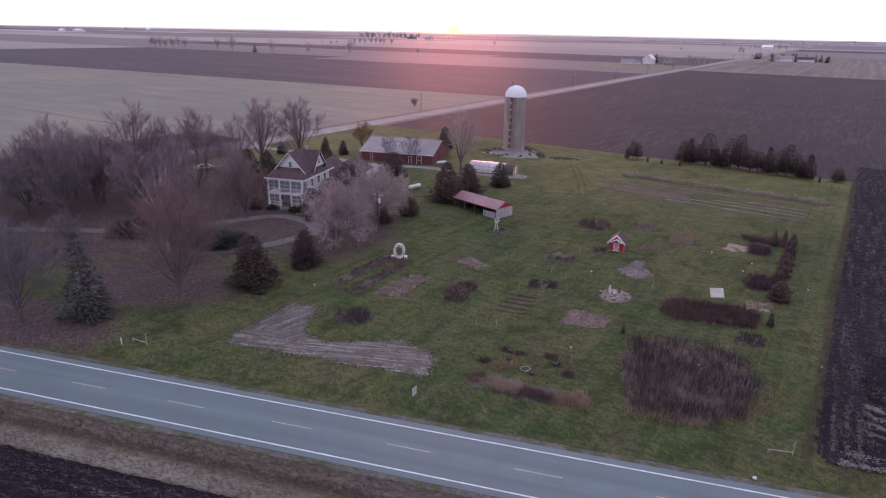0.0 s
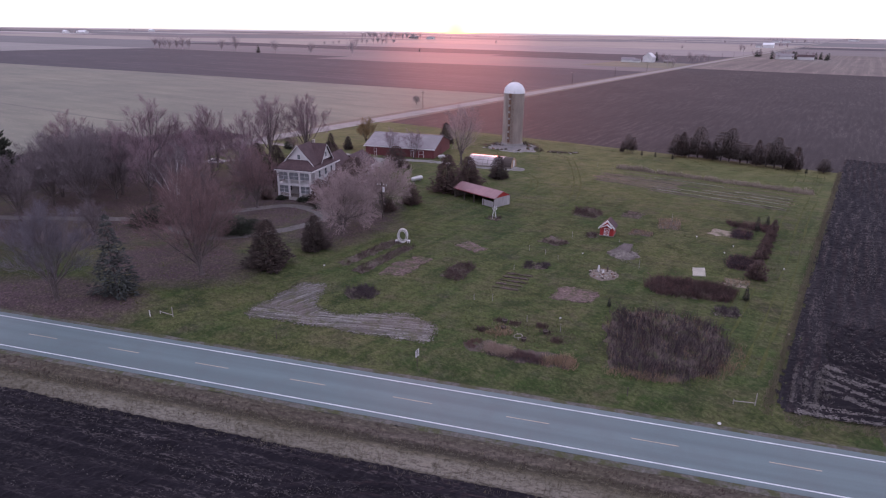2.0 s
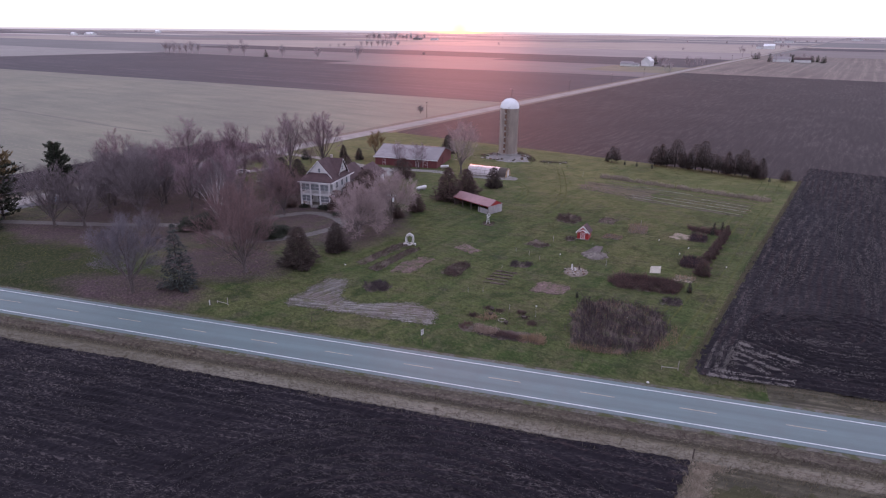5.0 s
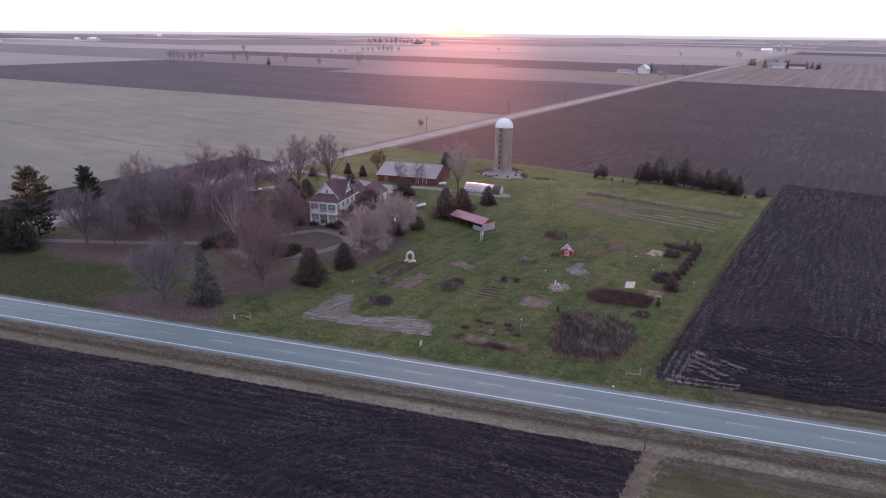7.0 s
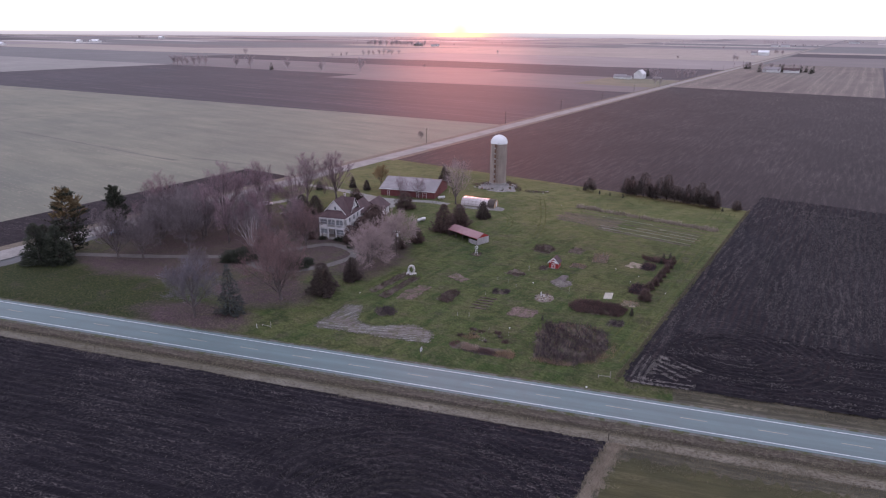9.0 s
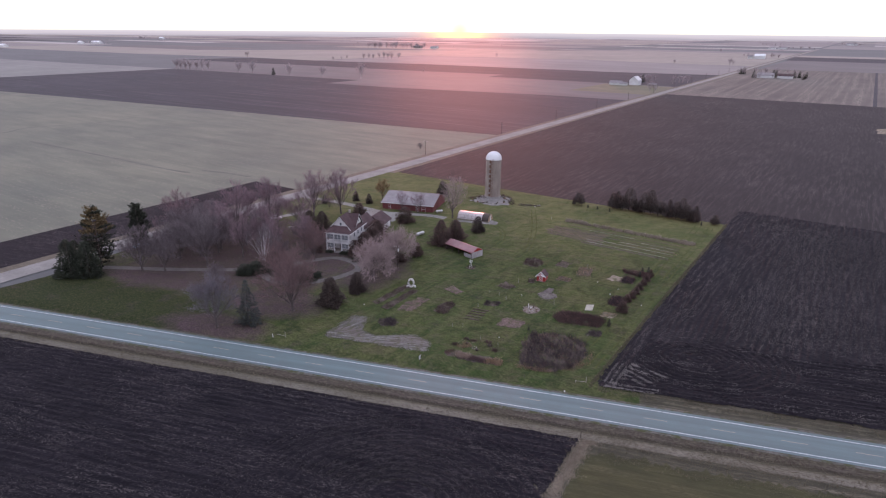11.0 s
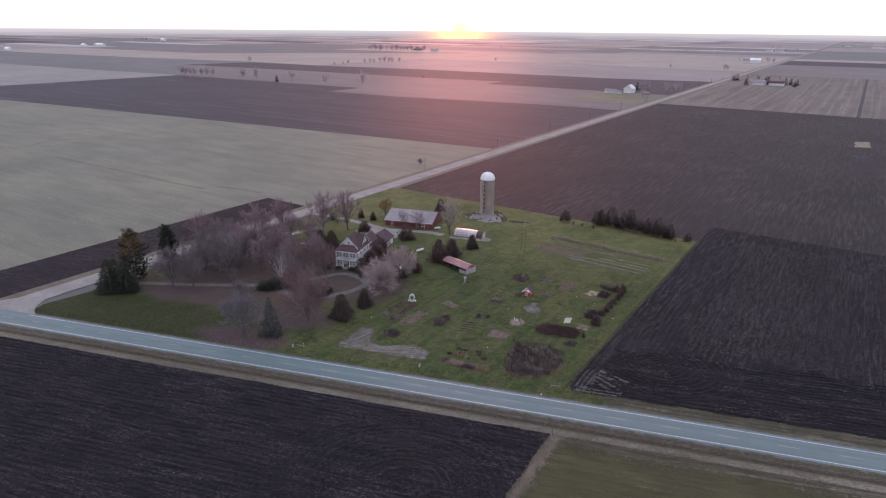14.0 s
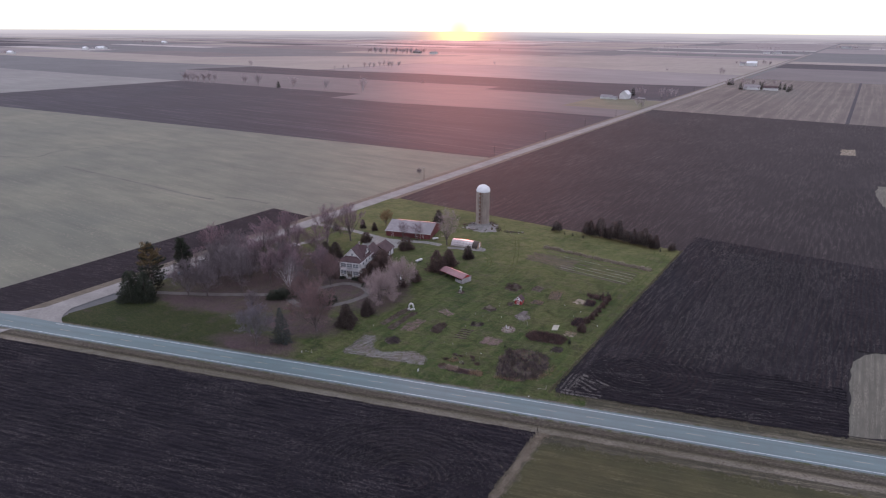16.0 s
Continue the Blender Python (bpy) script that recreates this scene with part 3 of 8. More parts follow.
# ---- mesh building ----
class Shape:
    def __init__(self):
        self.v, self.f = [], []

    def add(self, verts, faces):
        k = len(self.v)
        self.v += [tuple(p) for p in verts]
        self.f += [tuple(i + k for i in q) for q in faces]

    def box(self, x0, x1, y0, y1, z0, z1, m=None):
        vs = [Vector((x, y, z)) for z in (z0, z1) for x, y in ((x0, y0), (x1, y0), (x1, y1), (x0, y1))]
        if m:
            vs = [m @ p for p in vs]
        self.add(vs, [(3, 2, 1, 0), (4, 5, 6, 7), (0, 1, 5, 4), (1, 2, 6, 5), (2, 3, 7, 6), (3, 0, 4, 7)])

    def slab(self, corners, thick):
        """A sheet of the given corners (anticlockwise from outside) with thickness inwards."""
        c = [Vector(p) for p in corners]
        nrm = (c[1] - c[0]).cross(c[2] - c[0]).normalized()
        n = len(c)
        low = [p - nrm * thick for p in c]
        self.add(c + low, [tuple(range(n)), tuple(range(2 * n - 1, n - 1, -1))] + [(i, n + i, n + (i + 1) % n, (i + 1) % n) for i in range(n)])

    def rod(self, a, b, ra, rb=None, n=6, caps=True):
        a, b = Vector(a), Vector(b)
        rb = ra if rb is None else rb
        d = (b - a)
        if d.length < 1e-6:
            return
        d.normalize()
        s = d.orthogonal().normalized()
        t = d.cross(s)
        ring = [(math.cos(2 * math.pi * i / n), math.sin(2 * math.pi * i / n)) for i in range(n)]
        vs = [a + (s * c + t * q) * ra for c, q in ring] + [b + (s * c + t * q) * rb for c, q in ring]
        fs = [(i, (i + 1) % n, n + (i + 1) % n, n + i) for i in range(n)]
        if caps:
            fs += [tuple(range(n - 1, -1, -1)), tuple(range(n, 2 * n))]
        self.add(vs, fs)

    def spike(self, a, b, r):
        """A thin three-sided twig that ends in a point."""
        d = (b - a).normalized()
        s = d.orthogonal().normalized() * r
        t = d.cross(s)
        k = len(self.v)
        self.v += [tuple(a + s), tuple(a - s * 0.5 + t * 0.87), tuple(a - s * 0.5 - t * 0.87), tuple(b)]
        self.f += [(k, k + 1, k + 3), (k + 1, k + 2, k + 3), (k + 2, k, k + 3)]

    def stack(self, cx, cy, rings, n=24):
        """A turned body: rings of (z, radius) from the ground up."""
        vs, fs = [], []
        for z, r in rings:
            vs += [(cx + r * math.cos(2 * math.pi * i / n), cy + r * math.sin(2 * math.pi * i / n), z) for i in range(n)]
        for k in range(len(rings) - 1):
            fs += [(k * n + i, k * n + (i + 1) % n, (k + 1) * n + (i + 1) % n, (k + 1) * n + i) for i in range(n)]
        fs += [tuple(range(n - 1, -1, -1)), tuple(range((len(rings) - 1) * n, len(rings) * n))]
        self.add(vs, fs)

    def lump(self, c, r, rnd, squash=0.7, n=6):
        """An uneven stone or clod."""
        vs = [(c[0], c[1], c[2] + r * squash * rnd.uniform(0.8, 1.1))]
        for k, (zz, rr) in enumerate(((0.45, 0.8), (-0.25, 0.9))):
            vs += [(c[0] + r * rr * rnd.uniform(0.75, 1.15) * math.cos(2 * math.pi * (i + k / 2) / n), c[1] + r * rr * rnd.uniform(0.75, 1.15) * math.sin(2 * math.pi * (i + k / 2) / n), c[2] + r * squash * zz) for i in range(n)]
        fs = [(0, 1 + i, 1 + (i + 1) % n) for i in range(n)] + [(1 + i, n + 1 + i, n + 1 + (i + 1) % n, 1 + (i + 1) % n) for i in range(n)]
        self.add(vs, fs)

    def object(self, name, material, parent=None, label="", smooth_faces=False):
        me = bpy.data.meshes.new(name)
        me.from_pydata(self.v, [], self.f)
        me.materials.append(material)
        if smooth_faces:
            me.polygons.foreach_set("use_smooth", [True] * len(me.polygons))
        me.update()
        ob = new(name, me)
        if parent:
            ob.parent = parent
        if label:
            ob["label"] = label
        return ob


def thing(name, label, category, group="", at=(0, 0, 0), turn=0.0):
    return_ob = new(name)
    return_ob.matrix_basis = pose(*at, 0, 0, turn)
    return tagged(return_ob, label, category, group)


def setting(ob, label, category):
    return tagged(ob, label, category, kind="structure")


def sheet(name, corners, nx, ny, material, lift, label, category, jig=0.0, seed=1):
    """A piece of land between four corners, laid over the height of the ground."""
    rnd = random.Random(seed)
    (ax, ay), (bx, by), (cx, cy), (dx, dy) = corners
    s = Shape()
    vs = []
    for j in range(ny + 1):
        v = j / ny
        for i in range(nx + 1):
            u = i / nx
            x = (1 - v) * ((1 - u) * ax + u * bx) + v * ((1 - u) * dx + u * cx)
            y = (1 - v) * ((1 - u) * ay + u * by) + v * ((1 - u) * dy + u * cy)
            if jig and (i in (0, nx) or j in (0, ny)):
                x, y = x + rnd.uniform(-jig, jig), y + rnd.uniform(-jig, jig)
            vs.append((x, y, height(x, y) + lift))
    s.add(vs, [(j * (nx + 1) + i, j * (nx + 1) + i + 1, (j + 1) * (nx + 1) + i + 1, (j + 1) * (nx + 1) + i) for j in range(ny) for i in range(nx)])
    return setting(s.object(name, material), label, category)


def blob(name, pts, material, lift, thick, label, category, seed=1, rag=0.3, step=1.0, kind="structure"):
    """A bed or patch with a ragged edge, slightly domed."""
    rnd = random.Random(seed)
    edge = []
    n = len(pts)
    for k in range(n):
        a, b = Vector(pts[k]), Vector(pts[(k + 1) % n])
        m = max(1, int((b - a).length / step))
        for i in range(m):
            q = a.lerp(b, i / m)
            edge.append((q.x + rnd.uniform(-rag, rag), q.y + rnd.uniform(-rag, rag)))
    cx, cy = sum(p[0] for p in edge) / len(edge), sum(p[1] for p in edge) / len(edge)
    vs, fs, m = [], [], len(edge)
    for shrink, z in ((1.0, lift - 0.05), (0.93, lift + thick * 0.6), (0.6, lift + thick)):
        for x, y in edge:
            vs.append((cx + (x - cx) * shrink, cy + (y - cy) * shrink, z + (rnd.uniform(-0.25, 0.25) * thick if shrink < 1 else 0)))
    for k in range(2):
        fs += [(k * m + i, k * m + (i + 1) % m, (k + 1) * m + (i + 1) % m, (k + 1) * m + i) for i in range(m)]
    fs.append(tuple(range(2 * m, 3 * m)))
    s = Shape()
    s.add(vs, fs)
    return tagged(s.object(name, material), label, category, kind=kind)


# ---- the land ----
def ground_sheet():
    near = [-7000, -5200, -4200, -3400, -2700, -2200, -1800, -1500, -1100, -800, -500, -350, -250, -200, -170, -165, -160, -150, -140, -134, -131, -128, -124]
    xs = near + list(range(-120, 161, 20)) + [200, 300, 450, 700, 1000, 1400, 1800, 2300, 2900, 3600, 4400, 5400, 7000]
    ys = [-7000, -4000, -2000, -800, -400, -200, -100, -50, -25, -14] + [-10.2 + 0.75 * k for k in range(9)] + [-3.9, 0, 3.9] + [4.2 + 0.75 * k for k in range(9)] + [14, 30, 80, 160, 300, 500, 800, 1100, 1400, 1600, 1800, 2000, 2300, 2600, 2900, 3200, 3500, 3800, 4100, 4400, 4700, 5000, 5600, 7000]
    s = Shape()
    n = len(xs)
    s.add([(x, y, height(x, y) - 0.16) for y in ys for x in xs], [(j * n + i, j * n + i + 1, (j + 1) * n + i + 1, (j + 1) * n + i) for j in range(len(ys) - 1) for i in range(n - 1)])
    return setting(s.object("ground", grey_field), "flat autumn farmland reaching to the horizon", "ground")


ground_sheet()
FIELD, YARD = -0.06, -0.03


def cell(name, a0, a1, b0, b1, material, label, n=8, lift=FIELD, seed=1):
    """A field between two lines along the gravel road and two lines across it."""
    return sheet(name, (G(a0, b0), G(a1, b0), G(a1, b1), G(a0, b1)), n, n, material, lift, label, "field", 0, seed)


# beside the highway
for x0, x1, n, m, txt in ((-131, 46, 180, lawn, "mown grass verge with a shallow ditch"), (46, 1200, 40, headland, "dry weedy verge with a shallow ditch"), (-1500, -164, 40, verge_dry, "dry grass verge with a shallow ditch")):
    sheet("verge", ((x0, 4.7), (x1, 4.7), (x1, 10.3), (x0, 10.3)), n, 14, m, YARD, txt, "verge")
sheet("verge", ((-220, -10.5), (220, -10.5), (220, -4.6), (-220, -4.6)), 900, 16, verge_south, YARD, "dead brown grass verge with a weedy ditch beside the highway", "verge", 0.1, 57)
for x0, x1 in ((-1500, -220), (220, 1200)):
    sheet("verge", ((x0, -10.5), (x1, -10.5), (x1, -4.6), (x0, -4.6)), 20, 16, verge_south, YARD, "dead brown grass verge with a weedy ditch beside the highway", "verge")
sheet("shoulder", ((-1500, 3.9), (1500, 3.9), (1500, 4.75), (-1500, 4.75)), 900, 1, shoulder, -0.012, "narrow grey gravel shoulder of the highway", "shoulder", 0.16)
sheet("shoulder", ((-1500, -4.7), (1500, -4.7), (1500, -3.9), (-1500, -3.9)), 900, 1, shoulder, -0.012, "narrow grey gravel shoulder of the highway", "shoulder", 0.16)

# the yard
yard_pts = [(-131.5, 10.3), (39.0, 10.3), G(169.9, 203), G(3.5, 203), G(6.5, 60), G(9.0, 36), G(10.0, 27)]
s = Shape()
s.add([(x, y, YARD) for x, y in yard_pts], [tuple(range(len(yard_pts)))])
setting(s.object("yard", lawn), "mown autumn lawn of the farmstead, leaf-strewn under the trees", "lawn")

# fields round the yard
s = Shape()
s.add([(x, y, FIELD) for x, y in ((40.5, 11.2), (60, 10.2), G(905, 299), G(905, 725), G(5, 725), G(5, 203), G(169.9, 203))], [tuple(range(7))])
setting(s.object("ploughed_field", soil_back), "dark ploughed field wrapping round the yard", "field")
cell("stubble_field", 905, 1200, 310, 725, stubble, "pale stubble field beyond the ploughed land", 8, FIELD + 0.03)
STUBBLE_A = [G(237.6, 86.6), G(905, 299), G(905, 330), G(270, 152), G(247, 144), G(240.4, 137), G(237.0, 129)]
STUBBLE_B = [G(243.5, 404), G(242, 388), G(243.6, 362), G(249, 336), G(905, 420), G(905, 500), G(262, 410)]
cell("stubble_field", 5, 214, 725, 1385, stubble_rows, "tan stubble field with visible rows")
cell("stubble_field", 217, 620, 725, 1385, stubble_rows, "tan stubble field with visible rows")
cell("ploughed_strip", 213.6, 217.4, 725, 1385, soil_far, "dark furrow between two stubble fields", 8, FIELD + 0.02)
cell("brown_field", 20, 1300, 1392, 1846, brown_far, "brown harvested field", 8, FIELD + 0.01)
cell("ploughed_field", 12, 1300, 1850, 2125, soil_far, "dark ploughed field", 8, FIELD + 0.02)
cell("stubble_field", 12, 1300, 2130, 2290, tan_field, "tan harvested field", 8, FIELD + 0.01)
cell("headland", -36, -5, -8, 146, soil_near, "dark ploughed strip beside the gravel road")
cell("stubble_field", -30, -8.2, 146, 338, stubble, "pale stubble reaching to the gravel road", 8, FIELD - 0.008)
cell("verge", -8.5, -4.2, 0, 3000, verge_dry, "dry grass verge of the gravel road", 30, -0.014)
cell("verge", 4.2, 8.0, 200, 3000, verge_dry, "dry grass verge of the gravel road", 30, -0.014)
sheet("stubble_field", ((-1400, 10.2), (-168, 10.2), G(-5, 362), (-1400, 672)), 10, 10, stubble, FIELD - 0.02, "wide pale corn stubble field", "field")
def flat_field(name, ab, material, lift, label):
    """A field with corners given along and across the gravel road."""
    s = Shape()
    s.add([(*G(a, b), lift) for a, b in ab], [tuple(range(len(ab)))])
    return setting(s.object(name, material), label, "field")


flat_field("ploughed_field", ((-822, 247), (-600, 274), (-286, 311), (-5, 340), (-5, 628), (-104, 624), (-293, 588), (-410, 586), (-412, 652), (-470, 648), (-832, 636), (-838, 339)), soil_far, FIELD + 0.03, "dark ploughed field with long rows")
flat_field("stubble_field", ((-2100, 560), (-1460, 400), (-846, 240), (-840, 339), (-834, 638), (-1119, 612), (-1460, 596), (-2100, 580)), stubble_pale, FIELD + 0.026, "pale stubble field")
flat_field("brown_field", ((-834, 638), (-470, 650), (-410, 654), (-408, 588), (-293, 590), (-104, 626), (-5, 630), (-5, 922), (-141, 908), (-450, 876), (-780, 866), (-1110, 840)), brown_far, FIELD + 0.024, "brown harvested field")
cell("farm_lawn", -104, -8, 700, 826, farm_grass, "yellowed lawn of a far farmstead", 8, FIELD + 0.1)
cell("ploughed_strip", -300, -5, 836, 1080, soil_far, "dark ploughed strip behind a farmstead", 8, FIELD + 0.03)
flat_field("ploughed_strip", ((-1110, 838), (-780, 865), (-450, 874), (-141, 906), (-5, 918), (-5, 1122), (-200, 1076), (-587, 1063), (-860, 1016), (-1073, 1006)), soil_far, FIELD + 0.04, "dark ploughed strip")
flat_field("grey_field", ((-2300, 600), (-1460, 597), (-1119, 613), (-834, 640), (-1110, 840), (-1075, 1006), (-1092, 1026), (-1516, 953), (-2300, 900)), grey_field, FIELD + 0.022, "dull grey harvested field")
flat_field("tan_field", ((-1600, 950), (-1516, 954), (-1092, 1027), (-860, 1018), (-850, 1450), (-850, 2000), (-1430, 1490), (-1624, 1243)), tan_field, FIELD + 0.02, "tan harvested field")
flat_field("brown_field", ((-846, 1020), (-587, 1066), (-200, 1079), (-5, 1126), (-5, 1470), (-212, 1472), (-380, 1500), (-672, 1454), (-844, 1400)), pink_field, FIELD + 0.02, "brownish pink harvested field")
flat_field("tan_field", ((-846, 1404), (-672, 1458), (-380, 1504), (-212, 1476), (-5, 1474), (-5, 2330), (-520, 2330), (-651, 2200), (-846, 2040)), tan_field, FIELD + 0.018, "tan harvested field")
flat_field("ploughed_strip", ((-1800, 1500), (-1440, 1492), (-1000, 1880), (-1010, 1960), (-1480, 1640), (-1800, 1640)), grey_field, FIELD + 0.018, "dull grey strip of field")
rnd = random.Random(11)
FAR = [grey_field, brown_far, pink_field, tan_field, stubble_far_hazy, pink_field, grey_field, soil_far]
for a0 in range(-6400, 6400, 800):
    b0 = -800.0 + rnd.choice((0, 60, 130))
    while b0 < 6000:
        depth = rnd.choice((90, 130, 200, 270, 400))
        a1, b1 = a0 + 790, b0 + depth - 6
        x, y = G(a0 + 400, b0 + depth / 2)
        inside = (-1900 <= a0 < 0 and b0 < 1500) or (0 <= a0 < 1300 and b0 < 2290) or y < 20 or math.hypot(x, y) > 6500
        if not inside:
            # beyond 3400 only paler fields are picked, in place of haze
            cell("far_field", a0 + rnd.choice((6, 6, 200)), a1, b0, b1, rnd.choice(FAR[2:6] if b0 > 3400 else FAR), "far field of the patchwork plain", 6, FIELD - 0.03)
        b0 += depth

# across the highway
def patch(name, pts, material, z, label, category, seed, rag, step):
    """A flat piece of land with a ragged edge."""
    rnd = random.Random(seed)
    edge = []
    for k, p in enumerate(pts):
        a, b = Vector(p), Vector(pts[(k + 1) % len(pts)])
        m = max(1, min(160, int((b - a).length / step)))
        for i in range(m):
            n = Vector((a.y - b.y, b.x - a.x)).normalized()
            q = a.lerp(b, i / m) + n * (rnd.gauss(0, rag) if i else 0)
            edge.append((q.x, q.y, z))
    s = Shape()
    s.add(edge, [tuple(range(len(edge)))])
    return setting(s.object(name, material), label, category)


for pts in (STUBBLE_A, STUBBLE_B):
    patch("stubble_field", pts, stubble_dull, FIELD + 0.03, "pale stubble field beyond the ploughed land", "field", 8, 0.4, 2.5)
sheet("headland", ((60, 8.0), (1200, 8.0), (1200, 13.2), (60, 13.2)), 60, 1, headland, FIELD - 0.014, "dry grass fringe along the field", "field")
patch("green_field", [(36.4, -14.8), (40, -13.4), (120, -13.2), (900, -13.2), (900, -300), (-40, -300), (19.6, -75)], green_field, FIELD + 0.03, "short green winter field with faint tracks", "field", 4, 0.6, 0.6)
s = Shape()
s.add([(x, y, FIELD) for x, y in ((32.5, -10.3), (1200, -10.3), (1200, -300), (-46, -300), (15, -75))], [(4, 3, 2, 1, 0)])
setting(s.object("headland", headland), "tan dry grass strip between field and verge", "field")
sheet("ploughed_field", ((-151, -72), (15.5, -72), (32.0, -10.3), (-151, -10.3)), 6, 6, soil_near, FIELD + 0.02, "dark ploughed field along the highway", "field")


def value_noise(nx, ny, cell_size, rng):
    """Smooth noise on a grid."""
    gx, gy = int(nx / cell_size) + 3, int(ny / cell_size) + 3
    lat = rng.random((gy, gx))
    xs, ys = np.arange(nx) / cell_size, np.arange(ny) / cell_size
    xi, yi = xs.astype(int), ys.astype(int)
    fx, fy = (xs - xi), (ys - yi)
    fx, fy = fx * fx * (3 - 2 * fx), (fy * fy * (3 - 2 * fy))[:, None]
    a = lat[yi][:, xi] * (1 - fx) + lat[yi][:, xi + 1] * fx
    b = lat[yi + 1][:, xi] * (1 - fx) + lat[yi + 1][:, xi + 1] * fx
    return a * (1 - fy) + b * fy


def tilled(name, corner, ux, uy, nx, ny, step, furrow, amp, material, label, keep, seed, turns=(), z0=0.02, loose=False):
    """Ploughed ground with furrows along its first direction and clods."""
    rng = np.random.default_rng(seed)
    i, j = np.meshgrid(np.arange(nx), np.arange(ny))
    warp = value_noise(nx, ny, 18, rng) * 0.8
    px, py = corner[0] + (i * ux[0] + j * uy[0]) * step, corner[1] + (i * ux[1] + j * uy[1]) * step
    way = j * step
    for cx, cy, sx, sy, reach in turns:
        r = np.hypot((px - cx) / sx, (py - cy) / sy)
        way = np.where(r < reach, r, way)
    z = 0.75 * amp * np.sin((way + warp) / furrow * 2 * np.pi) + amp * 1.2 * value_noise(nx, ny, 2.2, rng) + amp * 0.9 * (rng.random((ny, nx)) ** 3) + amp * 0.8 * value_noise(nx, ny, 9, rng) - amp * 0.55
    x = corner[0] + (i * ux[0] + j * uy[0]) * step + rng.uniform(-0.2, 0.2, (ny, nx)) * step
    y = corner[1] + (i * ux[1] + j * uy[1]) * step + rng.uniform(-0.2, 0.2, (ny, nx)) * step
    ok = keep(x, y)
    verts = np.stack((x, y, z + z0), axis=-1).reshape(-1, 3)
    q = ok[:-1, :-1] if loose else ok[:-1, :-1] & ok[1:, :-1] & ok[:-1, 1:] & ok[1:, 1:]
    jj, ii = np.nonzero(q)
    k = jj * nx + ii
    faces = np.stack((k, k + 1, k + nx + 1, k + nx), axis=-1)
    used = np.unique(faces)
    remap = np.full(nx * ny, -1)
    remap[used] = np.arange(len(used))
    me = bpy.data.meshes.new(name)
    me.from_pydata(verts[used].tolist(), [], remap[faces].tolist())
    me.materials.append(material)
    me.update()
    return setting(new(name, me), label, "field")


def near_edge(x, y):
    """Right-hand end of the ploughed field over the highway."""
    return x < 35.2 + (y + 10.3) * 0.27 + 0.2 * np.sin(y * 0.45) + 0.1 * np.sin(y * 1.3)


def right_edge(x, y):
    a = (x + 143) * GC - y * GS
    return (a - 168.0 + (y - 8.6) * 0.6 > 1.7) & (a > 168.1 + 0.011 * np.maximum(y - 10, 0) + 0.12 * np.sin(y * 0.7) + 0.1 * np.sin(y * 2.3)) & (y > 8.75 + 0.2 * np.sin(x * 0.4) + 0.12 * np.sin(x * 1.9)) & ((a < 237.4 + 0.6 * np.sin(y * 0.13)) | ((x + 143) * GS + y * GC > 139 + 0.35 * (a - 240)))


def head_line(x):
    """Where the passes along the highway give way to those along the side road."""
    return 35.0 + 1.5 * np.sin(x * 0.21) + 0.8 * np.sin(x * 0.9)


tilled("ploughed_field", (-150, -75), (1, 0), (0, 1), 560, 194, 0.335, 1.5, 0.17, soil_near, "near black ploughed field with clods and crop residue", lambda x, y: near_edge(x, y) & (y < -10.6 + 0.1 * np.sin(x * 0.25)), 5, ((9.0, -35.0, 1.25, 1.0, 23.5),))
def along_a(x, y):
    return (x + 143) * GC - y * GS


c0 = G(167.0, 40)
tilled("ploughed_field", c0, (GS, GC), (GC, -GS), 470, 236, 0.4, 1.6, 0.12, soil_right, "black ploughed field with rows of pale residue", lambda x, y: right_edge(x, y) & ((y > head_line(x) - 2.2) | (along_a(x, y) < 173.0)), 6)
tilled("ploughed_field", (37.0, 8.4), (1, 0), (0, 1), 300, 80, 0.4, 1.5, 0.17, soil_corner, "black ploughed headland with rows along the highway", lambda x, y: right_edge(x, y) & (y < head_line(x)) & (along_a(x, y) > 172.2), 16, ((59.5, 27.5, 1.25, 0.95, 17.0),), 0.05)
sheet("ploughed_field", ((-1400, -400), (-100, -400), (-100, -10.4), (-1400, -10.4)), 10, 6, soil_near, FIELD + 0.03, "dark ploughed field along the highway", "field")
sheet("ploughed_field", ((-151, -300), (20, -300), (20, -70), (-151, -70)), 10, 6, soil_near, FIELD + 0.05, "dark ploughed field along the highway", "field")


def scatter(name, count, place, material, label, category, seed, size=(0.05, 0.14), flat=True):
    """Loose bits lying on the ground: clods or stalks."""
    rnd = random.Random(seed)
    s = Shape()
    for _ in range(count):
        x, y, lie = place(rnd)
        if x is None:
            continue
        r = rnd.uniform(*size)
        if flat:
            t = lie + rnd.gauss(0, 0.5)
            dx, dy, w = math.cos(t) * r * 2.2, math.sin(t) * r * 2.2, r * 0.35
            z = 0.20 + rnd.uniform(-0.04, 0.08)
            s.add([(x - dx, y - dy, z), (x + dx, y + dy, z + rnd.uniform(-0.05, 0.1)), (x + dy / 2.2 * 0.5, y - dx / 2.2 * 0.5, z - 0.05), (x, y, z + w)], [(0, 1, 3), (0, 3, 2), (1, 2, 3), (0, 2, 1)])
        else:
            s.lump((x, y, 0.12), r, rnd, 0.7, 5)
    return tagged(s.object(name, material), label, category, kind="stuff")


ARC = (9.0, -35.0)


def in_near(rnd):
    while True:
        x, y = rnd.uniform(-120, 36), rnd.uniform(-62, -10.8)
        if near_edge(x, y) and noise.noise((x * 0.06, y * 0.3, 4.0)) + 0.5 * noise.noise((x * 0.3, y * 0.9, 8.0)) > 0.0:
            return x, y, 0.0


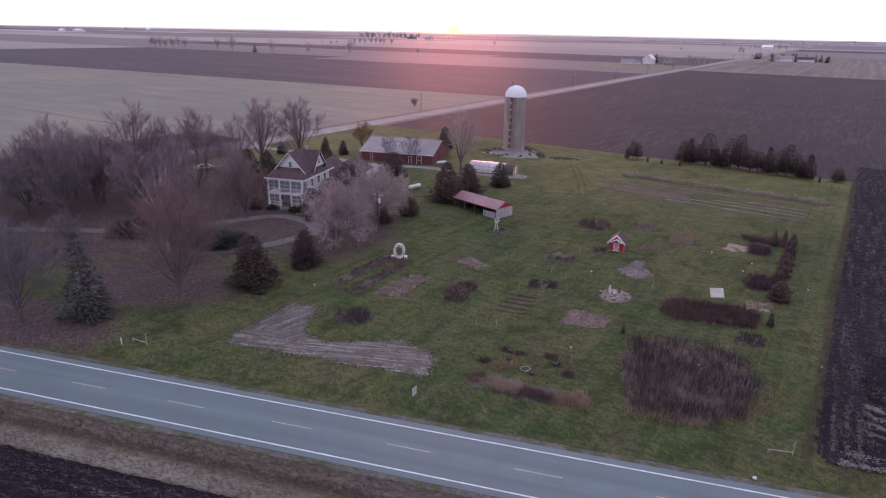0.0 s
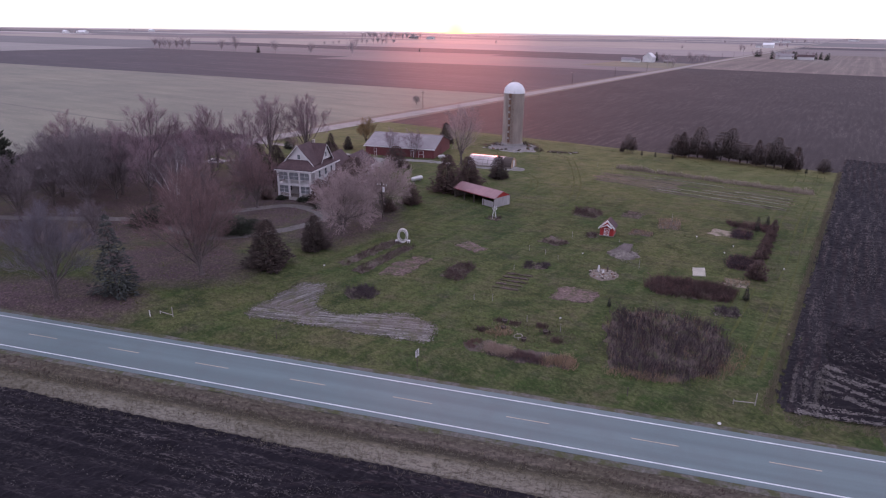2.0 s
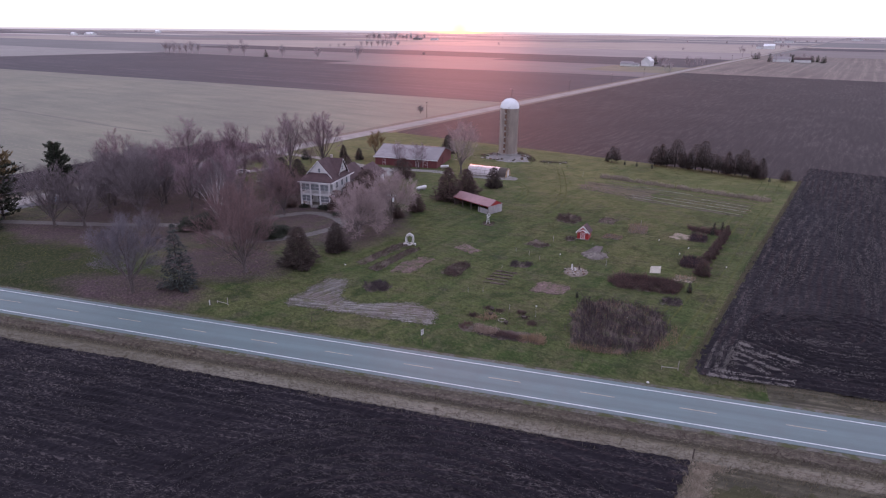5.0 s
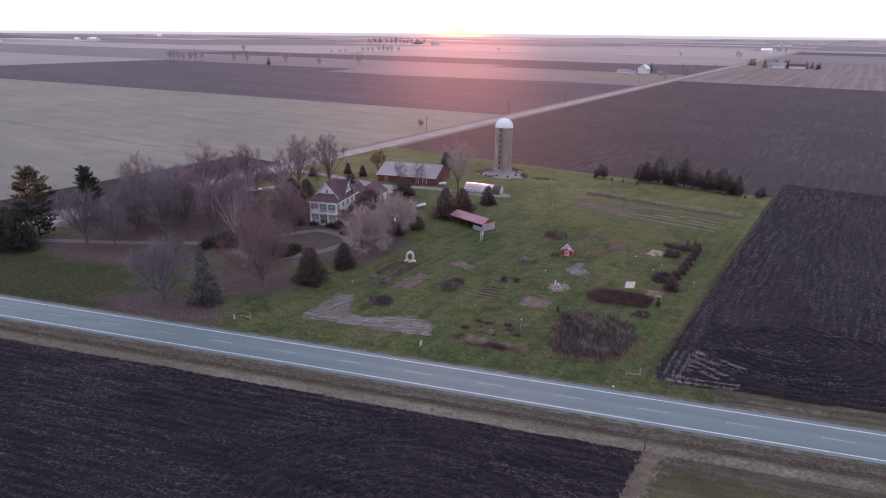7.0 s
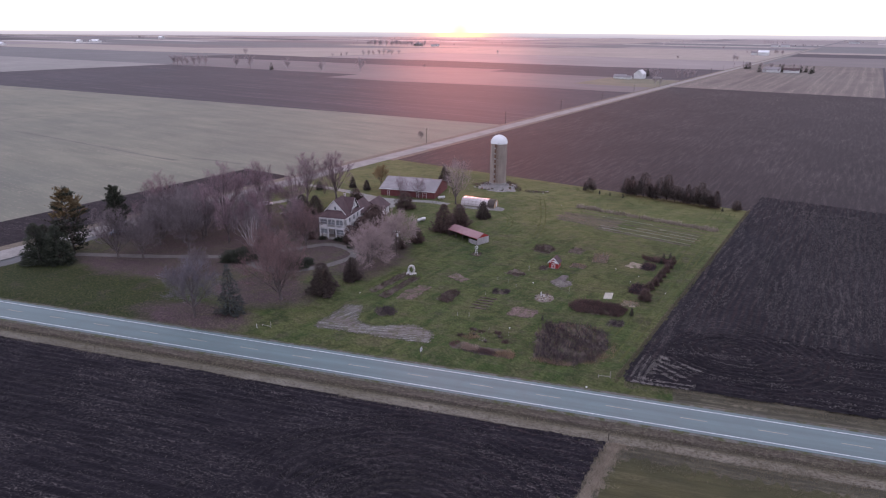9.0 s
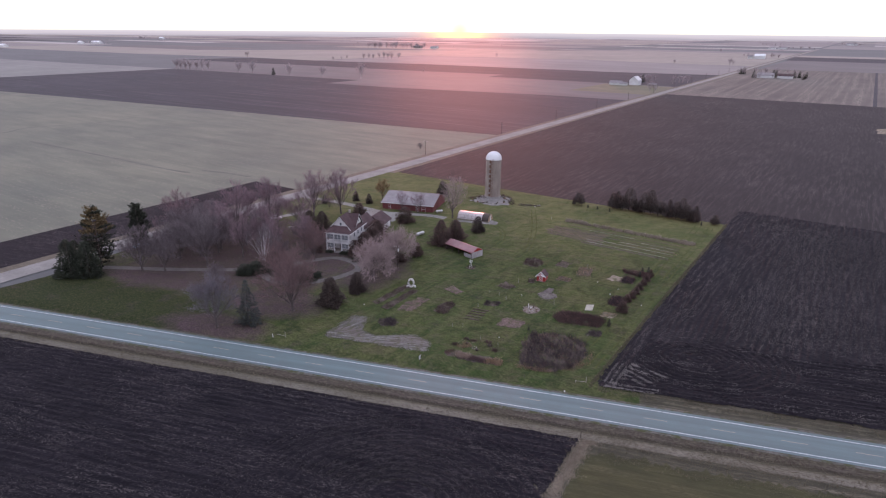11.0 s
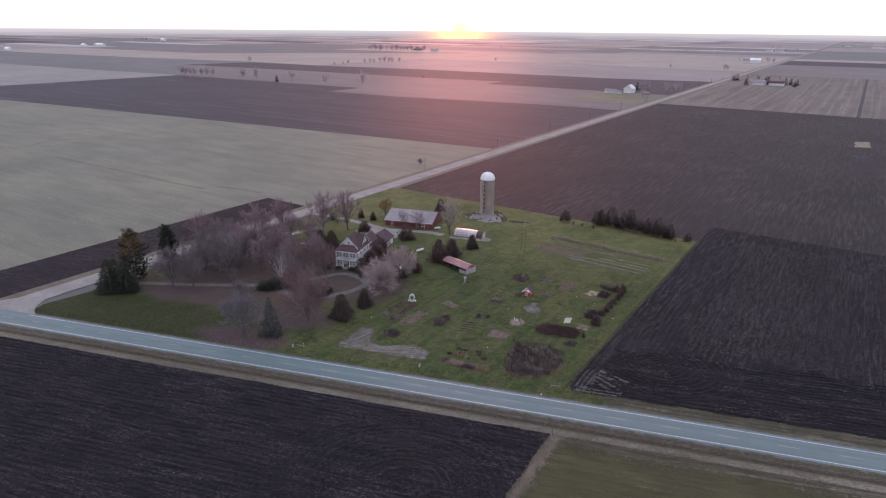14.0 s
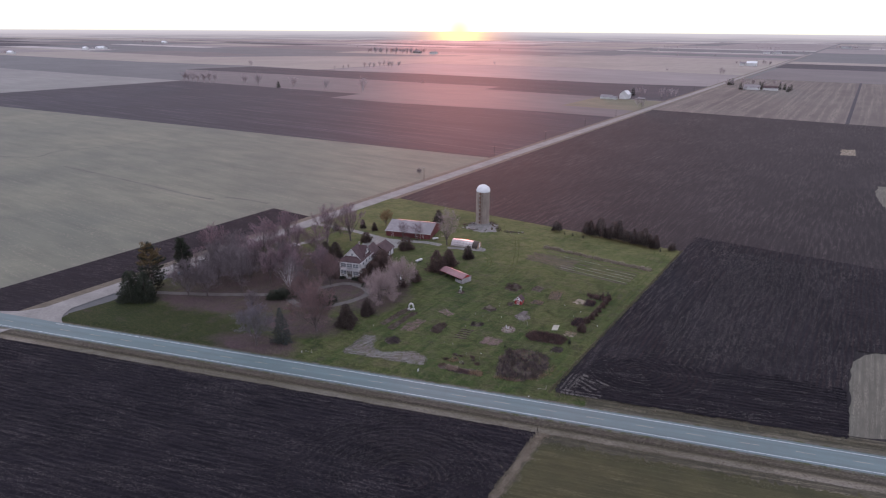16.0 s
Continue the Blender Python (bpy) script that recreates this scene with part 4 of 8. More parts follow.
def in_right(rnd):
    while True:
        a, b = rnd.uniform(168.9, 236.5), rnd.uniform(62, 215)
        x, y = G(a, b)
        if y < 10:
            continue
        if y < 36 + 5 * math.sin(x * 0.1) and a > 173:
            # passes beside the highway
            if noise.noise((x * 0.03, y * 0.55, 2.0)) + 0.5 * noise.noise((x * 0.12, y * 0.9, 5.0)) > 0.2:
                return x, y, 0.0
        else:
            pale_zone = (1 - smooth(8, 22, abs(a - 206))) * smooth(34, 44, y) * 0.75 - 0.3 * (1 - smooth(176, 186, a))
            if noise.noise((a * 0.5, b * 0.03, 7.0)) + 0.5 * noise.noise((a * 0.12, b * 0.05, 3.0)) + pale_zone > 0.16:
                return x, y, radians(90 - GA)


SWATHS = (((44.6, 20.4), (47.4, 18.9), (51.8, 16.2), 1.0, 0.22), ((44.2, 18.8), (46.4, 17.4), (49.6, 15.6), 0.5, 0.3), ((43.9, 16.8), (45.6, 15.2), (49.2, 12.6), 0.9, 0.24), ((43.2, 15.2), (44.6, 13.6), (47.0, 11.8), 0.5, 0.3),
          ((42.7, 12.6), (43.0, 16.0), (45.0, 20.6), 1.2, 0.45), ((40.0, 11.0), (44.0, 10.0), (50.0, 10.6), 0.45, 0.35), ((39.0, 9.4), (43.0, 9.2), (49.0, 9.4), 0.7, 0.25),
          ((38.7, 11.0), (39.9, 15.0), (41.4, 20.0), 0.5, 0.14), ((39.9, 10.6), (41.0, 15.0), (42.5, 20.0), 0.5, 0.14), ((41.0, 10.6), (42.0, 14.6), (43.4, 19.0), 0.45, 0.14))
SWATH_ODDS = [w for *_, w, _ in SWATHS]


def in_corner(rnd):
    """Swaths of residue where the passes along the side turn to run beside the highway."""
    a, b, c, _, wide = rnd.choices(SWATHS, SWATH_ODDS)[0]
    t = rnd.random()
    a, b, c = Vector(a), Vector(b), Vector(c)
    q = a * (1 - t) ** 2 + b * 2 * t * (1 - t) + c * t * t
    d = (b - a) * (1 - t) + (c - b) * t
    x, y = q.x + rnd.gauss(0, wide), q.y + rnd.gauss(0, wide)
    if not bool(right_edge(x, y)) or noise.noise((x * 0.9, y * 1.1, 1.0)) < rnd.uniform(-0.6, 0.2):
        return None, None, 0
    return x, y, math.atan2(d.y, d.x)


def in_round(rnd):
    """Curved passes round the turning place of the right-hand field."""
    r, t = 2.5 + 1.15 * rnd.randrange(12) + rnd.gauss(0, 0.2), rnd.uniform(1.2, 5.2)
    x, y = 59.5 + r * math.cos(t) * 1.25, 27.5 + r * math.sin(t) * 0.95
    if y < 9.5 or not bool(right_edge(x, y)) or noise.noise((x * 0.3, y * 0.6, 9.0)) < 0.0:
        return None, None, 0
    return x, y, t + math.pi / 2


def in_arc(rnd):
    """Curved passes where the plough turned."""
    r, t = 5 + 1.3 * rnd.randrange(14) + rnd.gauss(0, 0.22), rnd.uniform(0.1, 3.04)
    x, y = ARC[0] + r * math.cos(t) * 1.25, ARC[1] + r * math.sin(t)
    if y > -11 or not near_edge(x, y):
        return None, None, 0
    return x, y, t + math.pi / 2


def in_streak(rnd):
    """Long passes along the highway."""
    y = -12 - 2.3 * rnd.randrange(26) + rnd.gauss(0, 0.3)
    x = rnd.uniform(-120, 30)
    if not near_edge(x, y) or noise.noise((x * 0.05, y * 0.7, 6.0)) + 0.5 * noise.noise((x * 0.25, y * 0.5, 2.0)) < 0.05:
        return None, None, 0
    return x, y, 0.0


def in_back(rnd):
    a, b = rnd.uniform(10, 300), rnd.uniform(204, 420)
    a = 2.6 * round(a / 2.6) + rnd.gauss(0, 0.5)
    if a > 238:
        return None, None, 0
    return (*G(a, b), radians(90 - GA))


scatter("clods", 4500, in_near, clod, "dark clods of ploughed soil", "clods", 21, (0.05, 0.16), False)
scatter("crop_residue", 12000, in_arc, residue, "curved swaths of pale corn residue", "crop residue", 26, (0.025, 0.07))
# these pale rows also supply the light and dark the furrow relief lacks
scatter("crop_residue", 15000, in_streak, residue, "long swaths of pale corn residue", "crop residue", 27, (0.015, 0.045))
scatter("crop_residue", 20000, in_near, residue, "pale bits of corn stalk on ploughed soil", "crop residue", 22, (0.015, 0.05))
scatter("crop_residue", 46000, in_right, residue, "pale bits of corn stalk on ploughed soil", "crop residue", 23, (0.03, 0.09))
scatter("crop_residue", 9500, in_corner, residue_pale, "curved swaths of pale corn residue", "crop residue", 24, (0.03, 0.075))
scatter("crop_residue", 6000, in_round, residue, "curved swaths of pale corn residue", "crop residue", 28, (0.025, 0.075))
scatter("crop_residue", 4500, in_back, residue, "pale bits of corn stalk in rows", "crop residue", 25, (0.07, 0.17))

# ---- roads ----
def strip(name, x0, x1, y0, y1, z0, z1, material, parent=None, n=1):
    s = Shape()
    for k in range(n):
        s.box(x0 + (x1 - x0) * k / n, x0 + (x1 - x0) * (k + 1) / n, y0, y1, z0, z1)
    return s.object(name, material, parent)


highway = setting(strip("road", -1500, 1500, -3.95, 3.95, -0.14, 0.0, asphalt), "grey two-lane asphalt highway with white edge lines", "road")
for x0, x1, y in ((-1500, -163, 3.05), (-129, 1500, 3.05), (-1500, 1500, -3.15)):
    strip("edge_line", x0, x1, y - 0.075, y + 0.075, -0.01, 0.007, paint_white, highway)
for k in range(-20, 30):
    strip("lane_dash", 12.192 * k - 2.05, 12.192 * k + 2.3, -0.055, 0.055, -0.01, 0.007, paint_yellow, highway)
setting(sheet("gravel_road", (G(-4.3, -10), G(4.3, -10), G(4.3, 3200), G(-4.3, 3200)), 1, 80, gravel, -0.005, "pale gravel road running straight to the horizon", "road"), "pale gravel road running straight to the horizon", "road")
s = Shape()
fan = [(-160, 3.9), (-127, 3.9), (-130, 6.2), (-132.5, 9.5), (-133.8, 14), G(4.3, 26), G(-4.3, 26), (-143.5, 12), (-149, 7)]
s.add([(x, y, 0.0) for x, y in fan], [tuple(range(len(fan)))])
setting(s.object("gravel_road", gravel), "flared gravel mouth of the side road", "road")


def lane(name, pts, w, material, label, lift=0.0):
    """A drive along a bent line."""
    s = Shape()
    c = [Vector((*p, 0)) for p in pts]
    fine = []
    for k in range(len(c) - 1):
        p0, p1, p2, p3 = c[max(k - 1, 0)], c[k], c[k + 1], c[min(k + 2, len(c) - 1)]
        for i in range(8):
            t = i / 8
            fine.append(0.5 * ((2 * p1) + (p2 - p0) * t + (2 * p0 - 5 * p1 + 4 * p2 - p3) * t * t + (3 * p1 - p0 - 3 * p2 + p3) * t ** 3))
    fine.append(c[-1])
    rnd = random.Random(len(pts))
    vs = []
    for k, p in enumerate(fine):
        d = fine[min(k + 1, len(fine) - 1)] - fine[max(k - 1, 0)]
        d.normalize()
        nrm = Vector((-d.y, d.x, 0))
        for sgn in (-1, 1):
            q = p + nrm * sgn * (w / 2 + rnd.uniform(-0.15, 0.15))
            vs.append((q.x, q.y, lift))
    s.add(vs, [(2 * k + 1, 2 * k, 2 * k + 2, 2 * k + 3) for k in range(len(fine) - 1)])
    return setting(s.object(name, material), label, "driveway")


lane("driveway", [(-122, 33), (-112, 35), (-94, 39), (-75, 44.5), (-66, 48), (-58, 56), (-49.5, 63.5), (-41, 61), (-38.2, 56), (-41, 49), (-46, 43.5), (-52, 39.6), (-60, 41), (-67, 46.5)], 2.6, gravel_drive, "grey gravel driveway looping in front of the house", 0.004)
lane("driveway", [(-103, 131), (-87, 129), (-72, 125), (-62, 121), (-52, 118), (-42, 119), (-34, 119.5), (-27, 118)], 3.4, gravel, "grey gravel drive to the barn", 0.004)
lane("driveway", [(-108, 101), (-98, 98), (-90, 101), (-84, 112)], 3.0, gravel, "grey gravel drive off the side road", 0.004)
blob("parking", [(-62, 104), (-52, 102), (-45, 108), (-46, 118), (-58, 121), (-64, 116)], gravel, 0.0, 0.02, "grey gravel parking place before the barn", "parking", 3, 0.4)

TRACKS = ([(-430, 214), (-382, 221), (-383, 247), (-358, 280), (-351, 315)], [(-332, 202), (-277, 186), (-235, 173), (-197, 161), (-176, 156)], [(-173, 163), (-155, 161), (-141, 158)])
for da in (159.6, 161.5, 164.4, 166.1):
    lane("wheel_track", [G(da, 70), G(da + 0.4, 100), G(da - 0.2, 140), G(da + 0.2, 180), G(da, 196)], 0.26, lawn_worn, "faint worn wheel track in the grass", -0.022)
for dx in (0, 1.7):
    lane("wheel_track", [(-2 + dx, 92), (-1.4 + dx, 99), (-3 + dx, 108), (-7 + dx, 114)], 0.45, lawn_worn, "faint worn wheel track in the grass", -0.022)
    lane("wheel_track", [(9 + dx, 88), (9 + dx, 104), (7 + dx, 122), (4 + dx, 140)], 0.4, lawn_worn, "faint worn wheel track in the grass", -0.022)
blob("grass_patch", [(221, 424), (232, 425), (241, 456), (229, 452)], straw, FIELD + 0.05, 0.02, "pale unploughed grass patch in the field", "field", 9, 0.8, 3.0)
for pts in TRACKS:
    lane("wheel_track", pts, 2.2, stubble_track, "faint dark track across the stubble", -0.066)


# ---- buildings ----
def window(parent, cx, y, z0, w, h, face="y", panes=2, x=None):
    """A sash window in a wall: white frame standing proud, sill, panes. face y: looks to -y; face x: looks to +x."""
    def bx(s, u0, u1, d0, d1, z0_, z1_):
        if face == "y":
            s.box(cx + u0, cx + u1, y - d1, y - d0, z0_, z1_)
        else:
            s.box(x + d0, x + d1, cx + u0, cx + u1, z0_, z1_)
    s = Shape()
    bx(s, -w / 2 - 0.1, -w / 2, 0, 0.07, z0, z0 + h)
    bx(s, w / 2, w / 2 + 0.1, 0, 0.07, z0, z0 + h)
    bx(s, -w / 2 - 0.1, w / 2 + 0.1, 0, 0.07, z0 + h, z0 + h + 0.1)
    bx(s, -w / 2, w / 2, 0, 0.05, z0 + h / 2 - 0.03, z0 + h / 2 + 0.03)
    frame_ob = s.object("window", white_trim, parent)
    s = Shape()
    bx(s, -w / 2 - 0.14, w / 2 + 0.14, 0, 0.12, z0 - 0.09, z0)
    s.object("sill", white_trim, frame_ob)
    s = Shape()
    bx(s, -w / 2, w / 2, 0.004, 0.03, z0, z0 + h)
    s.object("pane", glass, frame_ob)


def gable_roof(s, x0, x1, y0, y1, z_eave, z_ridge, along="x", over=0.4, thick=0.16):
    """Two sloping slabs that meet at the ridge."""
    if along == "x":
        ym = (y0 + y1) / 2
        k = (z_ridge - z_eave) / (ym - y0)
        ze = z_eave - k * over
        s.slab([(x0 - over, y0 - over, ze), (x1 + over, y0 - over, ze), (x1 + over, ym, z_ridge), (x0 - over, ym, z_ridge)], thick)
        s.slab([(x1 + over, y1 + over, ze), (x0 - over, y1 + over, ze), (x0 - over, ym, z_ridge), (x1 + over, ym, z_ridge)], thick)
    else:
        xm = (x0 + x1) / 2
        k = (z_ridge - z_eave) / (xm - x0)
        ze = z_eave - k * over
        s.slab([(x0 - over, y1 + over, ze), (x0 - over, y0 - over, ze), (xm, y0 - over, z_ridge), (xm, y1 + over, z_ridge)], thick)
        s.slab([(x1 + over, y0 - over, ze), (x1 + over, y1 + over, ze), (xm, y1 + over, z_ridge), (xm, y0 - over, z_ridge)], thick)


def clapboards(parent, x0, x1, y, z0, z1, step, material, clip=None):
    """Lapped boards on a wall that looks to -y."""
    z = z0
    while z < z1 - 0.05:
        a, b = x0, x1
        if clip:
            a, b = clip(z + step)
        if b - a > 0.2:
            s = Shape()
            s.add([(a, y, z + step), (b, y, z + step), (b, y - 0.035, z), (a, y - 0.035, z), (a, y, z), (b, y, z)], [(3, 2, 1, 0), (4, 5, 2, 3), (0, 4, 3), (1, 2, 5)])
            s.object("clapboard", material, parent)
        z += step


def farmhouse():
    h = thing("farmhouse", "white two-storey farmhouse with a double porch and dark gabled roofs", "house")
    X0, X1, Y0, Y1, ZE = -54.6, -47.0, 71.6, 82.5, 6.7
    s = Shape()
    s.box(X0, X1, Y0, Y1, 0.5, ZE)
    wall = s.object("wall", white_paint, h)
    clapboards(wall, X0, X1, Y0, 0.6, ZE - 0.1, 0.32, white_paint)
    s = Shape()
    s.box(X0 - 0.1, X1 + 0.1, Y0 - 0.1, Y1 + 0.1, -0.15, 0.5)
    s.object("foundation", stone, h)
    # hipped main roof over the house and the porch
    ex0, ex1, ey0, ey1 = X0 - 0.9, X1 + 0.9, 68.7, Y1 + 0.7
    zr, rx = 11.2, (X0 + X1) / 2
    ry0, ry1 = 74.6, 78.6
    s = Shape()
    s.slab([(ex0, ey0, ZE), (ex1, ey0, ZE), (rx, ry0, zr)], 0.2)
    s.slab([(ex1, ey0, ZE), (ex1, ey1, ZE), (rx, ry1, zr), (rx, ry0, zr)], 0.2)
    s.slab([(ex1, ey1, ZE), (ex0, ey1, ZE), (rx, ry1, zr)], 0.2)
    s.slab([(ex0, ey1, ZE), (ex0, ey0, ZE), (rx, ry0, zr), (rx, ry1, zr)], 0.2)
    roof = s.object("roof", shingle, h, "dark brown shingle roof")
    s = Shape()
    for a, b in (((ex0, ey0), (ex1, ey0)), ((ex1, ey0), (ex1, ey1)), ((ex1, ey1), (ex0, ey1)), ((ex0, ey1), (ex0, ey0))):
        x0, x1 = sorted((a[0], b[0]))
        y0, y1 = sorted((a[1], b[1]))
        s.box(x0 - 0.06, x1 + 0.06, y0 - 0.06, y1 + 0.06, ZE - 0.32, ZE - 0.06)
    s.object("fascia", white_trim, roof)
    s = Shape()
    s.box(ex0 + 0.1, ex1 - 0.1, ey0 + 0.1, ey1 - 0.1, ZE - 0.3, ZE - 0.24)
    s.object("soffit", white_paint, roof)
    # front gable
    gx, gy, gz, gt, gw = -50.6, 71.2, 8.0, 11.7, 3.5
    s = Shape()
    s.add([(gx - gw, gy, gz), (gx + gw, gy, gz), (gx, gy, gt), (gx - gw, gy + 4, gz), (gx + gw, gy + 4, gz), (gx, gy + 4, gt)], [(0, 1, 2), (5, 4, 3), (0, 3, 4, 1)])
    g = s.object("gable", white_paint, h)
    clapboards(g, gx - gw, gx + gw, gy, gz, gt, 0.3, white_paint, lambda z: (gx - gw * (gt - z) / (gt - gz), gx + gw * (gt - z) / (gt - gz)))
    window(g, gx + 0.15, gy - 0.03, 8.75, 0.7, 1.0)
    s = Shape()
    s.slab([(gx - gw - 0.45, gy + 6, gz - 0.45), (gx - gw - 0.45, gy - 0.5, gz - 0.45), (gx, gy - 0.5, gt + 0.15), (gx, gy + 6, gt + 0.15)], 0.16)
    s.slab([(gx + gw + 0.45, gy - 0.5, gz - 0.45), (gx + gw + 0.45, gy + 6, gz - 0.45), (gx, gy + 6, gt + 0.15), (gx, gy - 0.5, gt + 0.15)], 0.16)
    s.object("gable_roof", shingle, h, "dark brown shingle roof")
    s = Shape()
    for sg in (-1, 1):
        s.slab([(gx + sg * (gw + 0.45), gy - 0.52, gz - 0.66), (gx, gy - 0.52, gt - 0.06), (gx, gy - 0.52, gt + 0.15), (gx + sg * (gw + 0.45), gy - 0.52, gz - 0.43)][::sg], 0.05)
    s.object("bargeboard", white_trim, h)
    # side gable
    qx, qy, qw, qt = -46.8, 77.2, 2.7, 11.3
    s = Shape()
    s.add([(qx, qy - qw, gz), (qx, qy + qw, gz), (qx, qy, qt), (qx - 3, qy - qw, gz), (qx - 3, qy + qw, gz), (qx - 3, qy, qt)], [(0, 1, 2), (5, 4, 3), (0, 3, 4, 1)])
    g = s.object("gable", white_paint, h)
    window(g, qy, 0, 8.6, 0.7, 1.0, "x", 2, qx + 0.02)
    s = Shape()
    s.slab([(qx + 0.45, qy - qw - 0.4, gz - 0.5), (qx + 0.45, qy, qt + 0.12), (qx - 4.5, qy, qt + 0.12), (qx - 4.5, qy - qw - 0.4, gz - 0.5)][::-1], 0.16)
    s.slab([(qx + 0.45, qy + qw + 0.4, gz - 0.5), (qx + 0.45, qy, qt + 0.12), (qx - 4.5, qy, qt + 0.12), (qx - 4.5, qy + qw + 0.4, gz - 0.5)], 0.16)
    s.object("gable_roof", shingle, h, "dark brown shingle roof")
    s = Shape()
    for sg in (-1, 1):
        s.slab([(qx + 0.47, qy + sg * (qw + 0.4), gz - 0.7), (qx + 0.47, qy, qt - 0.08), (qx + 0.47, qy, qt + 0.12), (qx + 0.47, qy + sg * (qw + 0.4), gz - 0.5)], 0.05)
    s.object("bargeboard", white_trim, h)
    # porch of two floors
    px0, px1, py = -55.1, -46.7, 69.0
    for zz in (0.42, 3.45):
        s = Shape()
        s.box(px0, px1, py, Y0 - 0.04, zz - 0.22, zz)
        s.object("porch_floor", wood_grey if zz < 1 else white_trim, h)
    s = Shape()
    for zz in (3.0, 6.05):
        s.box(px0, px1, py - 0.03, py + 0.2, zz, zz + 0.32)
        s.box(px0 - 0.02, px0 + 0.2, py + 0.2, Y0, zz, zz + 0.32)
        s.box(px1 - 0.2, px1 + 0.02, py + 0.2, Y0, zz, zz + 0.32)
    s.object("porch_beam", white_trim, h)
    for k in range(4):
        cx = px0 + 0.2 + (px1 - px0 - 0.4) * k / 3
        s = Shape()
        s.box(cx - 0.17, cx + 0.17, py, py + 0.34, -0.1, 6.4)
        s.box(cx - 0.24, cx + 0.24, py - 0.06, py + 0.4, 0.42, 0.65)
        s.box(cx - 0.24, cx + 0.24, py - 0.06, py + 0.4, 5.85, 6.05)
        s.object("porch_column", white_trim, h)
    for zz in (0.42, 3.45):
        for k in range(3):
            a = px0 + 0.2 + (px1 - px0 - 0.4) * k / 3 + 0.17
            b = px0 + 0.2 + (px1 - px0 - 0.4) * (k + 1) / 3 - 0.17
            if zz < 1 and k == 1:
                continue
            s = Shape()
            s.box(a, b, py + 0.1, py + 0.2, zz + 0.9, zz + 0.98)
            s.box(a, b, py + 0.1, py + 0.2, zz + 0.1, zz + 0.17)
            for i in range(9):
                q = a + (b - a) * (i + 0.5) / 9
                s.box(q - 0.025, q + 0.025, py + 0.13, py + 0.18, zz + 0.17, zz + 0.9)
            s.object("railing", white_trim, h)
    for zz, top in ((4.45, 6.05), (1.4, 3.0)):
        for k in range(3):
            a = px0 + 0.2 + (px1 - px0 - 0.4) * k / 3 + 0.17
            b = px0 + 0.2 + (px1 - px0 - 0.4) * (k + 1) / 3 - 0.17
            if zz < 2 and k == 1:
                continue
            s = Shape()
            s.box(a, b, py + 0.2, py + 0.24, zz, top)
            s.object("porch_screen", screen, h, "grey insect screen of the porch")
            s = Shape()
            s.box(a, b, py + 0.13, py + 0.2, zz + 0.72, zz + 0.78)
            s.box((a + b) / 2 - 0.03, (a + b) / 2 + 0.03, py + 0.13, py + 0.2, zz, top)
            s.object("screen_frame", white_trim, h)
    s = Shape()
    for i in range(3):
        s.box(-51.9, -49.9, py - 0.32 * (i + 1), py - 0.32 * i, -0.1, 0.36 - 0.12 * i)
    s.object("porch_steps", concrete, h)
    for cx, zz in ((-53.4, 1.2), (-48.3, 1.2), (-53.2, 4.2), (-50.8, 4.2), (-48.4, 4.2)):
        window(wall, cx, Y0 - 0.04, zz, 1.0, 1.5)
    s = Shape()
    s.box(-51.3, -50.3, Y0 - 0.1, Y0 - 0.04, 0.5, 2.6)
    s.object("door", wood_dark, wall)
    for cy, zz in ((73.6, 1.3), (77.0, 1.3), (80.0, 1.3), (74.0, 4.3), (77.2, 4.3), (80.2, 4.3)):
        window(wall, cy, 0, zz, 0.95, 1.5, "x", 2, X1)
    s = Shape()
    s.box(-51.2, -50.7, 79.4, 79.9, 9.5, 11.7)
    s.box(-51.26, -50.64, 79.34, 79.96, 11.7, 11.84)
    s.object("chimney", stone, h)
    # rear wing
    s = Shape()
    s.box(-53.6, -47.6, Y1, 93.5, -0.1, 4.4)
    s.add([(-53.6, 93.5, 4.4), (-47.6, 93.5, 4.4), (-50.6, 93.5, 7.2), (-53.6, Y1, 4.4), (-47.6, Y1, 4.4), (-50.6, Y1, 7.2)], [(0, 2, 1), (3, 4, 5)])
    w = s.object("rear_wing", white_paint, h)
    for cy in (85.2, 88.4, 91.4):
        window(w, cy, 0, 1.4, 1.0, 1.4, "x", 2, -47.6)
    s = Shape()
    gable_roof(s, -53.6, -47.6, Y1 - 1, 93.5, 4.4, 7.2, "y", 0.45)
    s.object("wing_roof", shingle, h, "dark brown shingle roof")
    return h


def garage():
    h = thing("garage", "attached garage with a dark shingled gable roof", "garage")
    s = Shape()
    s.box(-52.4, -44.6, 94.4, 102.5, -0.1, 3.0)
    s.add([(-52.4, 94.4, 3.0), (-44.6, 94.4, 3.0), (-48.5, 94.4, 5.6), (-52.4, 102.5, 3.0), (-44.6, 102.5, 3.0), (-48.5, 102.5, 5.6)], [(0, 1, 2), (5, 4, 3)])
    w = s.object("wall", wood_dark, h)
    window(w, -48.5, 94.38, 1.2, 1.2, 1.2)
    s = Shape()
    gable_roof(s, -52.4, -44.6, 94.4, 102.5, 3.0, 5.6, "y", 0.5)
    s.object("roof", shingle, h)
    for y in (96.6, 100.4):
        s = Shape()
        s.box(-44.6, -44.52, y - 1.4, y + 1.4, -0.1, 2.3)
        for k in range(4):
            s.box(-44.54, -44.48, y - 1.38, y + 1.38, 0.05 + 0.57 * k, 0.55 + 0.57 * k)
        s.object("garage_door", white_trim, h)
    return h


